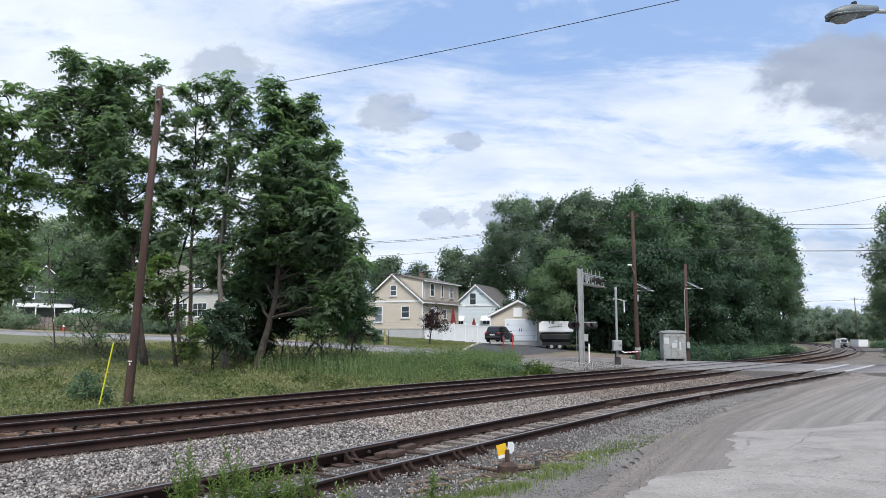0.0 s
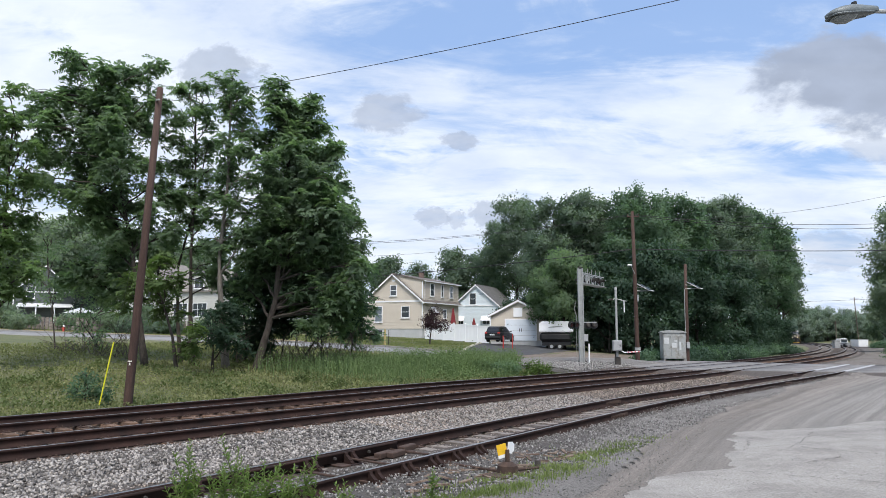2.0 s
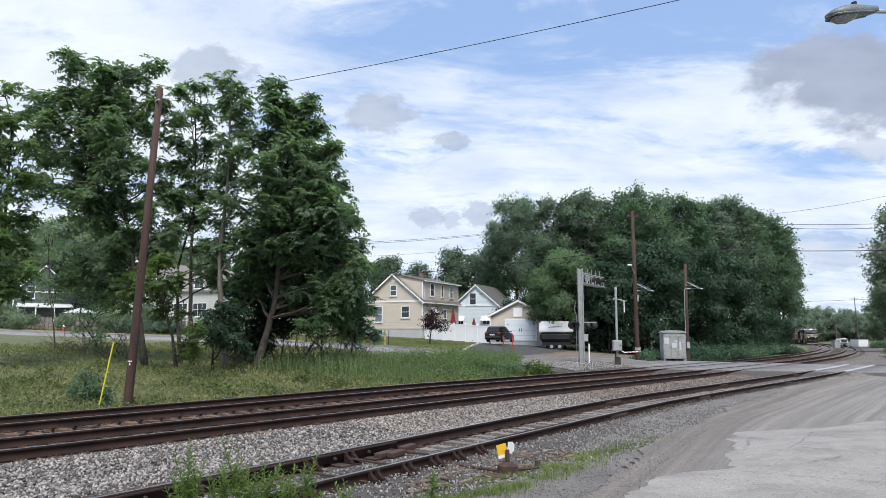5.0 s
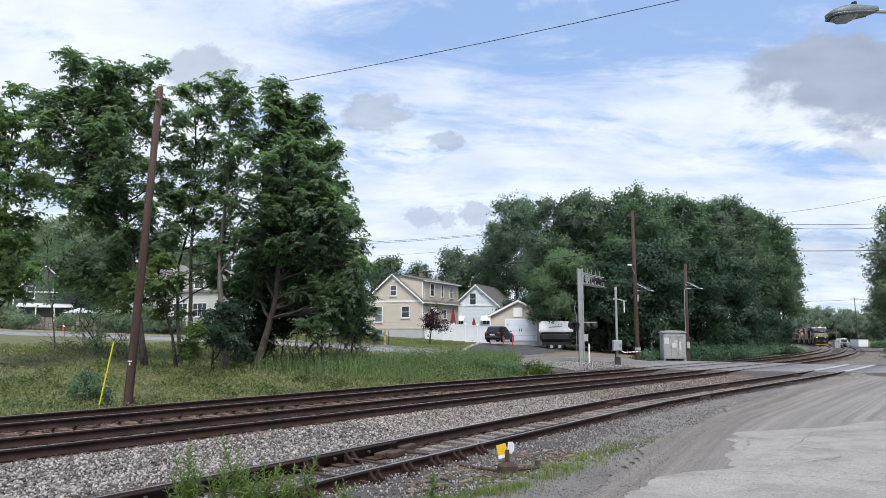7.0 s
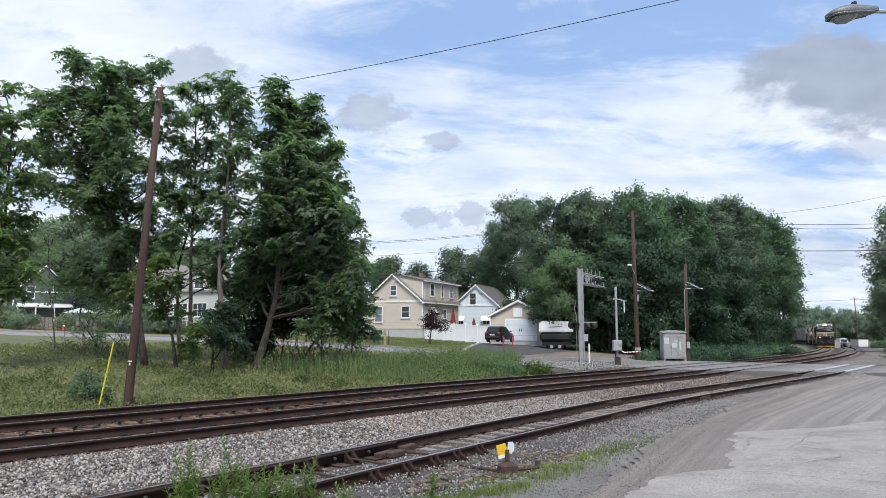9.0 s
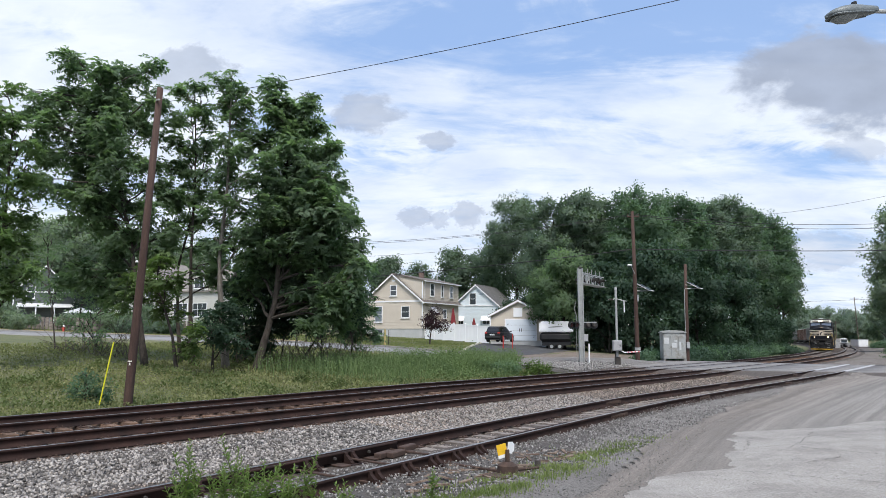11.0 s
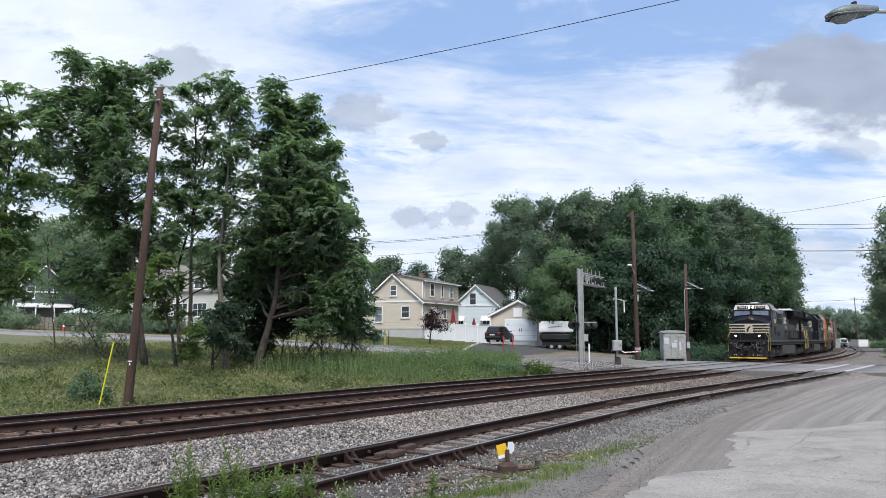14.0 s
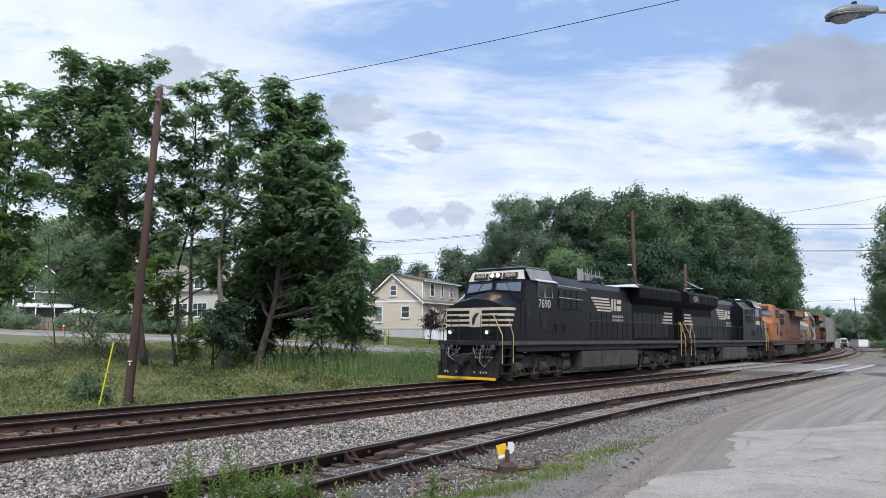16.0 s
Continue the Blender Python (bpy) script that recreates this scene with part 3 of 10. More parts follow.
def path_strip(name, pts, width, material, label, category, lift=0.04, n=60):
    """A strip of road on the ground along a bent line of (x, y)."""
    pts = np.asarray(pts, float)
    d = np.concatenate([[0], np.cumsum(np.hypot(*np.diff(pts, axis=0).T))])
    u = np.linspace(0, d[-1], n)
    c = np.stack([np.interp(u, d, pts[:, 0]), np.interp(u, d, pts[:, 1])], 1)
    for _ in range(6):
        c[1:-1] = (c[:-2] + 2 * c[1:-1] + c[2:]) / 4
    t = np.gradient(c, axis=0)
    t /= np.linalg.norm(t, axis=1)[:, None]
    nrm = np.stack([t[:, 1], -t[:, 0]], 1)
    f = np.array([-0.503, -0.5, -0.33, -0.17, 0.0, 0.17, 0.33, 0.5, 0.503])
    P = c[:, None] + nrm[:, None] * (f * width)[None, :, None]
    z = ground_z(P[..., 0], P[..., 1]).reshape(P.shape[:2])
    z = z.mean(1, keepdims=True) * 0.35 + z * 0.65 + lift
    z[:, 0] -= 0.25                          # the edges go down into the soil
    z[:, -1] -= 0.25
    V = np.concatenate([P, z[..., None]], 2).reshape(-1, 3)
    ob = sheet(name, V, grid_faces(*P.shape[:2]), material, smooth=True)
    return tagged(ob, label, category, kind="structure"), c, nrm, z


STREET = [(-120, 89), (-75, 81), (-45, 74), (-22, 66), (-8, 60.5), (2, 57.5), (8, 54.5), (13, 51)]
path_strip("street", STREET, 6.4, M_STREET, "grey residential asphalt street behind the trees", "street", 0.06)


def make_kerb():
    bm = bmesh.new()
    pts = np.asarray(STREET, float)
    d = np.concatenate([[0], np.cumsum(np.hypot(*np.diff(pts, axis=0).T))])
    u = np.linspace(0, d[-1] - 14, 70)
    c = np.stack([np.interp(u, d, pts[:, 0]), np.interp(u, d, pts[:, 1])], 1)
    for _ in range(6):
        c[1:-1] = (c[:-2] + 2 * c[1:-1] + c[2:]) / 4
    t = np.gradient(c, axis=0)
    t /= np.linalg.norm(t, axis=1)[:, None]
    nrm = np.stack([-t[:, 1], t[:, 0]], 1)
    k = c + nrm * 3.3
    z = ground_z(k[:, 0], k[:, 1]) + 0.05
    rings = []
    for (x, y), (a, b), zz in zip(k, nrm, z):
        rings.append([(x, y, zz - 0.1), (x, y, zz + 0.15), (x + a * 0.16, y + b * 0.16, zz + 0.15), (x + a * 0.16, y + b * 0.16, zz - 0.1)])
    ob = part("kerb", loft(rings), M_CONCRETE)
    tagged(ob, "low concrete kerb along the street", "kerb", kind="structure")


make_kerb()
M_DRY = mat("dry_tan_grass", (0.22, 0.165, 0.085), (0.34, 0.26, 0.14), 0.95, 0.6, bump=0.03, bscale=9, fine=0.3, fscale=10, third=(0.17, 0.19, 0.08), tscale=0.25, tcut=(0.52, 0.7))
path_strip("dry_verge", [(x, y + 6.1) for x, y in STREET[:4]] + [(-14, 68.5)], 4.2, M_DRY, "dry tan grass verge beyond the street", "grass", 0.09)


# ---------------------------------------------------------------- tracks
GAUGE_C = 0.755
RAIL_PROF = [(-0.075, -0.186), (0.075, -0.186), (0.075, -0.174), (0.014, -0.155), (0.009, -0.10), (0.010, -0.055), (0.037, -0.042), (0.037, -0.006),
             (0.030, -0.001), (-0.030, -0.001), (-0.037, -0.006), (-0.037, -0.042), (-0.010, -0.055), (-0.009, -0.10), (-0.014, -0.155), (-0.075, -0.174)]


def strip_solid(s, e, prof, name, material, parent, z=0.0, smooth=False):
    """A section of (e, z) pushed along the line at the offsets e."""
    prof = np.asarray(prof, float)
    n = len(prof)
    S_ = np.repeat(s, n)
    E_ = np.repeat(e, n) + np.tile(prof[:, 0], len(s))
    P = on_line(S_, E_, np.tile(prof[:, 1], len(s)) + z)
    i = np.arange(len(s) * n).reshape(len(s), n)
    j = np.roll(i, -1, 1)
    f = np.stack([i[:-1].ravel(), j[:-1].ravel(), j[1:].ravel(), i[1:].ravel()], 1)
    caps = np.stack([i[0][::-1], i[-1]])
    return sheet(name, P, [f, caps], material, parent, smooth=smooth)


def make_rails(track, s, ec):
    for sg in (-1, 1):
        r = strip_solid(s, ec + sg * GAUGE_C, RAIL_PROF, "rail", M_RAIL, track)
        strip_solid(s, ec + sg * GAUGE_C, [(-0.029, -0.004), (0.029, -0.004), (0.026, 0.002), (-0.026, 0.002)], "running_surface", M_RAILHEAD, r)


def tie_mesh(material):
    bm = B(-0.115, 0.115, -1.3, 1.3, -0.17, 0, 0.012)
    rnd = random.Random(4)
    for v in bm.verts:
        v.co += Vector((rnd.uniform(-0.008, 0.008), rnd.uniform(-0.02, 0.02), rnd.uniform(-0.006, 0.004)))
    me = bpy.data.meshes.new("tie")
    bm.to_mesh(me); bm.free()
    me.materials.append(material)
    return me


def plate_mesh():
    bm = B(-0.09, 0.09, -0.17, 0.17, 0, 0.018, 0.004)
    for y in (-0.11, 0.11):
        for x in (-0.05, 0.05):
            box(bm, x - 0.016, x + 0.016, y - 0.016, y + 0.016, 0.018, 0.045)
    me = bpy.data.meshes.new("tie_plate")
    bm.to_mesh(me); bm.free()
    me.materials.append(M_RUST)
    return me


TIE, RUSTY_TIE, PLATE = tie_mesh(M_TIE), tie_mesh(M_TIE_RUST), plate_mesh()


def make_ties(track, s0, s1, ef, plates_to=-99, seed=1, step=0.53, mesh=None):
    rnd = random.Random(seed)
    s = s0
    while s < s1:
        if 40.6 + 0.42 * float(ef(s)) < s < 57.5:
            s += step
            continue
        c = on_line(s, ef(s) + rnd.uniform(-0.06, 0.06), -0.196 + rnd.uniform(-0.012, 0.006))
        t = new("tie", mesh or TIE)
        t.parent = track
        t.matrix_basis = pose(*c, rnd.uniform(-1, 1), 0, heading(s) + rnd.uniform(-2, 2))
        if s < plates_to:
            for sg in (-1, 1):
                p = new("tie_plate", PLATE)
                p.parent = t
                p.matrix_basis = pose(0, sg * GAUGE_C, 0.0)
        s += step * rnd.uniform(0.94, 1.06)


def far_ties(track, s0, s1, e, seed):
    bm = bmesh.new()
    rnd = random.Random(seed)
    for s in np.arange(s0, s1, 0.55):
        box(bm, -0.115, 0.115, -1.3, 1.3, -0.17, 0, 0, Matrix.Translation(on_line(s, e, -0.19)) @ pose(0, 0, 0, 0, 0, heading(s) + rnd.uniform(-1, 1)))
    ob = part("far_ties", bm, M_TIE, track)
    tagged(ob, kind="stuff")


track_far = thing("railway_track", label="far main railway track with rusty rails on wooden ties", category="railway track", group="tracks", kind="structure")
track_mid = thing("railway_track", label="middle main railway track with rusty rails on wooden ties", category="railway track", group="tracks", kind="structure")
track_side = thing("railway_track", label="nearest siding track with a hand-thrown switch and weathered ties", category="railway track", group="tracks", kind="structure")
N_E = 3.79
make_rails(track_far, S_ALL, np.zeros(len(S_ALL)))
make_rails(track_mid, S_ALL, np.full(len(S_ALL), N_E))
S_SIDE = np.arange(-25, 58.2, 0.5)
make_rails(track_side, S_SIDE, siding_e(S_SIDE))
make_ties(track_far, -4, 90, lambda s: 0.0, 26, seed=2, mesh=RUSTY_TIE)
make_ties(track_mid, -6, 90, lambda s: N_E, 16, seed=3, mesh=RUSTY_TIE)
make_ties(track_side, -3, 57, siding_e, plates_to=32, seed=4)
far_ties(track_far, 90, 260, 0.0, 5)
far_ties(track_mid, 90, 260, N_E, 6)


def joint_bars():
    """Bolted fishplates on the near rails."""
    bm = bmesh.new()
    box(bm, -0.45, 0.45, -0.012, 0.012, -0.05, 0.05, 0.006)
    for x in (-0.35, -0.2, -0.07, 0.07, 0.2, 0.35):
        rod(bm, (x, 0, 0), (x, -0.04, 0), 0.02, seg=6)
    me = bpy.data.meshes.new("joint_bar")
    bm.to_mesh(me); bm.free()
    me.materials.append(M_RUST)
    for s, sg in ((5.8, -1), (16.5, 1), (19.5, -1), (23.0, 1), (29.5, -1), (33, 1), (40.5, -1), (8.6, -1)):
        ob = new("joint_bar", me)
        ob.parent = track_side
        ob.matrix_basis = pose(*on_line(s, float(siding_e(s)) + sg * GAUGE_C + 0.028, -0.10), 0, 0, heading(s))


joint_bars()


def switch_gear():
    """The points of the siding: a tapered blade, heel blocks, rods and braces."""
    s = np.arange(2.0, 9.6, 0.25)
    prof = [(-0.03, -0.15), (0.03, -0.15), (0.012, -0.05), (0.03, -0.04), (0.03, -0.012), (-0.03, -0.012), (-0.03, -0.04), (-0.012, -0.05)]
    strip_solid(s, siding_e(s) - GAUGE_C + 0.10 + 0.035 * (9.6 - s) / 7.6, prof, "switch_blade", M_RAIL, track_side)
    s2 = np.arange(11.0, 14.2, 0.25)
    strip_solid(s2, siding_e(s2) + GAUGE_C - 0.13, prof, "guard_rail", M_RAIL, track_side)
    for sv in (7.0, 8.2, 9.3):
        a, b = on_line(sv, float(siding_e(sv)) - 0.72, -0.13), on_line(sv + 0.1, float(siding_e(sv)) + 0.9, -0.13)
        part("switch_rod", R(a, b, 0.02, seg=6), M_RUST, track_side)
    def brace(sv, e, turned):
        bm = bmesh.new()
        for dx in (-0.075, 0.075):
            prism([(0, -0.20), (0.21, -0.20), (0.20, -0.165), (0.05, -0.06), (0.035, -0.02), (0, -0.02)], 0, dx - 0.03, dx + 0.03, bm)
            rod(bm, (dx, 0.15, -0.175), (dx, 0.15, -0.12), 0.022, seg=6)
        box(bm, -0.16, 0.16, -0.12, 0.28, -0.205, -0.188)
        ob = part("rail_brace", bm, M_RAIL, track_side)
        ob.matrix_basis = pose(*on_line(sv, e, 0), 0, 0, heading(sv) + turned)

    for sv in (4.6, 6.0, 7.35, 8.1, 8.8, 9.45, 10.15):
        brace(sv, float(siding_e(sv)) + GAUGE_C + 0.03, 180)
    for sv in (5.2, 5.9, 7.3, 8.2):
        brace(sv, float(siding_e(sv)) - GAUGE_C + 0.14, 180)
    # slide plates and heel blocks on the ties under the blade
    for sv in (3.4, 4.3, 5.6, 6.7, 7.9, 8.7, 9.6):
        ob = part("slide_plate", B(-0.10, 0.10, -0.30, 0.24, -0.196, -0.170, 0.006), M_RUST, track_side)
        ob.matrix_basis = pose(*on_line(sv, float(siding_e(sv)) - GAUGE_C + 0.10, 0), 0, 0, heading(sv))
    for sv, de in ((8.9, -0.42), (9.1, -0.30), (9.7, -0.55)):
        ob = part("heel_block", B(-0.22, 0.22, -0.07, 0.07, -0.19, -0.09, 0.015), M_RUST, track_side)
        ob.matrix_basis = pose(*on_line(sv, float(siding_e(sv)) + de, 0), 0, 0, heading(sv) + 14)
    # bolts along the web of the far rail
    for k in range(16):
        sv = 2.4 + 0.42 * k
        ob = part("rail_bolt", R((0, 0, 0), (0, -0.045, 0), 0.024, seg=6), M_DUST, track_side)
        ob.matrix_basis = pose(*on_line(sv, float(siding_e(sv)) - GAUGE_C + 0.175 - 0.005 * sv, -0.085), 0, 0, heading(sv))


switch_gear()


# ---------------------------------------------------------------- level crossing
M_CROSSING = mat("dusty_crossing_panels", (0.165, 0.157, 0.153), (0.23, 0.22, 0.214), 0.9, 0.7, bump=0.006, bscale=40, fine=0.14, fscale=9)


def make_crossing():
    """Concrete panels between and beside the rails; the near rim of the road runs askew to the track."""
    x = thing("level_crossing", label="pale concrete level crossing panels between the rails", category="level crossing", kind="structure")
    g, w = 0.66, 0.80
    strips = [(lambda s: -5.2 + 0 * s, lambda s: -w + 0 * s), (lambda s: -g + 0 * s, lambda s: g + 0 * s), (lambda s: w + 0 * s, lambda s: N_E - w + 0 * s),
              (lambda s: N_E - g + 0 * s, lambda s: N_E + g + 0 * s), (lambda s: N_E + w + 0 * s, lambda s: siding_e(s) - w),
              (lambda s: siding_e(s) - g, lambda s: siding_e(s) + g), (lambda s: siding_e(s) + w, lambda s: 11.8 + 0 * s)]
    q = np.arange(20).reshape(5, 4)
    r = np.roll(q, -1, 1)
    f = np.stack([q[:-1].ravel(), r[:-1].ravel(), r[1:].ravel(), q[1:].ravel()], 1)
    for lo, hi in strips:
        n = 5
        for k in range(n):
            u = k / n + np.array([0.005, 0.07 if k == 0 else 0.25, 0.5, 0.75, 0.995]) / n
            rows = []
            for fn, z in ((lo, -0.2), (hi, -0.2), (hi, -0.022), (lo, -0.022)):
                e = fn(48 + 0 * u)
                s = (40.6 + np.where(e > 0, 0.42 * e, -1.3 * e)) * (1 - u) + 57.0 * u
                zz = np.full(5, z)
                if k == 0 and z > -0.1:
                    zz[0] = -0.13          # the end runs out into the ballast
                rows.append(on_line(s, fn(s), zz))
            P = np.stack(rows, 1).reshape(-1, 3)
            sheet("panel", P, [f, np.stack([q[0][::-1], q[-1]])], M_CROSSING, x)


make_crossing()


def flangeways():
    """Pale strips over the siding's rails in the road; the colour stands in for sheen."""
    t = thing("flangeway", label="pale strips along the siding's rails in the road, painted in for their sheen", category="flangeway", kind="structure")
    s = np.arange(45.0, 57.1, 0.5)
    for sg in (-1, 1):
        strip_solid(s, siding_e(s) + sg * GAUGE_C, [(-0.13, -0.05), (0.13, -0.05), (0.12, 0.012), (-0.12, 0.012)], "strip", M_RAILSHEEN, t)


M_RAILSHEEN = mat("pale_rail_sheen", (0.33, 0.33, 0.34), (0.46, 0.46, 0.47), 0.6, 2.0, fine=0.15)
flangeways()


def approach_cols(s):
    e = np.repeat(np.array([[-13, -11, -9, -8, -6.45]]), len(s), 0)
    return e, np.interp(e, [-14, -10, -6.4], [0.06, 0.03, -0.004])


ribbon("road_approach", np.arange(45, 57.1, 1.0), approach_cols, M_STREET, "grey asphalt approach to the level crossing", "road")


def bank_z(e):
    return np.interp(e, [-13, -10, -7, -5, -3.4, -2.3], [-0.06, -0.03, -0.03, -0.05, -0.14, -0.27])


def gravel_bank():
    """The gravel that rises from the ballast to the street at the signal mast."""
    s, e = np.meshgrid(np.linspace(34, 50, 40), np.linspace(-12.5, -2.3, 30), indexing="ij")
    P = on_line(s.ravel(), e.ravel())
    low = ground_z(P[:, 0], P[:, 1]) - 0.05
    f = np.clip((s.ravel() - 35 + 0.35 * np.sin(e.ravel() * 1.7)) / 3.0, 0, 1)
    P[:, 2] = low + (np.maximum(bank_z(e.ravel()), low) - low) * f * f * (3 - 2 * f) + 0.012 * bumps(P[:, 0], P[:, 1], 0.5, 2.0)
    tagged(sheet("gravel_bank", P, grid_faces(40, 30), M_GRAVEL, smooth=True), "bank of coarse grey gravel below the signal mast", "gravel", kind="structure")


gravel_bank()


def dirt_lot():
    """Bare trodden earth between the crossing and the wood."""
    u, v = np.meshgrid(np.linspace(0, 1, 16), np.linspace(0, 1, 16), indexing="ij")
    s = 50 + 22 * u + 2.0 * np.sin(5 * v)
    e = -4.6 - 14.5 * v - 1.2 * np.sin(4 * u)
    P = on_line(s.ravel(), e.ravel())
    P[:, 2] = ground_z(P[:, 0], P[:, 1]) + 0.03
    tagged(sheet("dirt_lot", P, grid_faces(16, 16), M_DIRT, smooth=True), "bare brown earth strewn with debris beside the crossing", "ground", kind="structure")


M_DIRT = mat("bare_earth", (0.15, 0.115, 0.09), (0.23, 0.185, 0.15), 0.95, 0.8, bump=0.03, bscale=12, fine=0.3, fscale=14, third=(0.11, 0.10, 0.07), tscale=0.6)
dirt_lot()


def far_gravel():
    """Brown gravel between the far tracks and the bushes past the crossing."""
    def cols(s):
        e = np.repeat(np.linspace(5.6, 16.5, 12)[None], len(s), 0)
        return e, np.interp(e, [5, 6, 8, 12, 17], [-0.24, -0.20, -0.14, -0.02, 0.12]) + 0.33 * np.clip((e - 10) / 6, 0, 1) * np.clip((s[:, None] - 66) / 25, 0, 1) + 0.05 * np.sin(s[:, None] * 0.35) * np.clip(e - 8, 0, 1) * np.clip((s[:, None] - 62) / 10, 0, 1)
    ribbon("gravel_slope", np.arange(60.6, 170, 1.5), cols, M_FARGRAVEL, "brown-grey gravel rising beside the far tracks", "gravel", rough=0.03)


M_FARGRAVEL = mat("brown_gravel", (0.13, 0.11, 0.095), (0.22, 0.195, 0.175), 0.95, 0.5, bump=0.04, bscale=12, fine=0.45, fscale=7, third=(0.09, 0.10, 0.05), tscale=0.18, tcut=(0.55, 0.7))
far_gravel()


# ---------------------------------------------------------------- loose stones
ROAD_Z = lambda e: np.interp(e, [10, 10.5, 11.3, 12.4, 14, 18, 26, 60], [-0.01, -0.10, -0.18, -0.115, -0.005, 0.30, 0.37, 0.55])
SHOULDER_Z = lambda e: np.interp(e, [8, 10.5, 11.3, 12.4, 14, 18], [-0.04, -0.17, -0.215, -0.14, -0.03, 0.275])


def scatter_stones(name, n, s0, s1, e0, e1, size, seed, material, zf, by_road=False):
    rng = np.random.default_rng(seed)
    u = rng.random(n)
    s = s0 + (s1 - s0) * u ** 1.5
    e = e0 + (e1 - e0) * rng.random(n) ** (1.2 if by_road else 1.0)
    if by_road:
        e = e + road_edge(s)
    c = on_line(s, e, np.where(e > road_edge(s) + 0.1, ROAD_Z(e), SHOULDER_Z(e)) + 0.004 if by_road else zf(e))
    c[:, 2] += rng.uniform(-0.4, 0.55, n) * size
    base = np.array([[1, 0, 0], [-0.5, 0.87, 0], [-0.5, -0.87, 0], [0, 0, 1], [0, 0, -1]], float)
    tri = np.array([[0, 1, 3], [1, 2, 3], [2, 0, 3], [1, 0, 4], [2, 1, 4], [0, 2, 4]])
    r = size * rng.uniform(0.55, 1.2, (n, 1, 1)) * rng.uniform(0.6, 1.25, (n, 5, 1))
    v = base[None] * r * rng.uniform(0.7, 1.2, (n, 1, 3))
    q = rng.normal(size=(n, 4)); q /= np.linalg.norm(q, axis=1)[:, None]
    w, x, y, z = q.T
    rot = np.stack([1 - 2 * (y * y + z * z), 2 * (x * y - z * w), 2 * (x * z + y * w), 2 * (x * y + z * w), 1 - 2 * (x * x + z * z), 2 * (y * z - x * w),
                    2 * (x * z - y * w), 2 * (y * z + x * w), 1 - 2 * (x * x + y * y)], 1).reshape(n, 3, 3)
    v = np.einsum("nij,nkj->nki", rot, v) + c[:, None]
    f = tri[None] + 5 * np.arange(n)[:, None, None]
    ob = sheet(name, v.reshape(-1, 3), f.reshape(-1, 3), material)
    return ob


M_STONES = island_mat("ballast_stones", (0.060, 0.054, 0.050), (0.435, 0.405, 0.378), 0.9)
M_STONES_DARK = island_mat("dark_ballast_stones", (0.075, 0.071, 0.068), (0.40, 0.385, 0.37), 0.9)
M_STONES_DULL = island_mat("dull_ballast_stones", (0.062, 0.050, 0.043), (0.41, 0.345, 0.295), 0.9)
M_STONES_BROWN = island_mat("rusty_ballast_stones", (0.062, 0.043, 0.033), (0.40, 0.31, 0.25), 0.9)
M_GRIT = island_mat("grey_grit", (0.10, 0.095, 0.09), (0.27, 0.258, 0.245), 0.95)
MID_Z = lambda e: np.interp(e, [4.7, 5.3, 6, 6.5, 7, 7.5, 9], [-0.205, -0.20, -0.25, -0.288, -0.268, -0.228, -0.228])
tagged(scatter_stones("ballast_stones", 30000, 0, 22, 4.85, 8.0, 0.040, 11, M_STONES, MID_Z),
       "loose light grey crushed stones between the tracks", "stones", kind="stuff")
tagged(scatter_stones("ballast_stones", 20000, 12, 41, 4.7, 8.0, 0.034, 16, M_STONES_DULL, MID_Z),
       "dull grey-brown crushed stones between the tracks", "stones", kind="stuff")
tagged(scatter_stones("ballast_stones", 22000, 0, 40, 9.35, 12.1, 0.025, 12, M_STONES_DARK, lambda e: np.interp(e, [9, 9.6, 10.5, 11.3, 12.4], [-0.215, -0.165, -0.155, -0.205, -0.135])),
       "loose dark grey crushed stones beside the siding", "stones", kind="stuff")
tagged(scatter_stones("ballast_stones", 9000, 0, 40, 7.9, 9.3, 0.024, 13, M_STONES_DULL, lambda e: -0.222 + 0 * e),
       "rust-stained stones between the siding's rails", "stones", kind="stuff")
tagged(scatter_stones("ballast_stones", 14000, 2, 41, -2.8, 5.2, 0.032, 14, M_STONES_BROWN, lambda e: np.interp(e, [-2.3, -1.5, 0, 0.75, 1.9, 3.04, 3.8, 4.55, 5.3], [-0.30, -0.28, -0.25, -0.275, -0.30, -0.275, -0.25, -0.205, -0.195])),
       "rust-stained stones round the main tracks", "stones", kind="stuff")
tagged(scatter_stones("gravel_stones", 8000, 36, 46, -7.6, -2.4, 0.05, 18, M_STONES_DARK, lambda e: bank_z(e) + 0.185),
       "coarse grey gravel round the foot of the signal mast", "stones", kind="stuff")
tagged(scatter_stones("gravel_stones", 13000, 0, 44, -1.6, 0.7, 0.014, 15, M_GRIT, lambda e: np.interp(e, [11.3, 12.4, 14], [-0.20, -0.13, -0.02]), True),
       "small loose gravel on the road shoulder", "stones", kind="stuff")
tagged(scatter_stones("loose_grit", 3000, 0, 30, 0.2, 5.0, 0.008, 17, M_GRIT, lambda e: np.interp(e, [10, 10.5, 11.3, 12.4, 14, 18, 26], [-0.01, -0.10, -0.175, -0.11, 0.0, 0.305, 0.375]), True),
       "scattered grit on the worn road", "stones", kind="stuff")


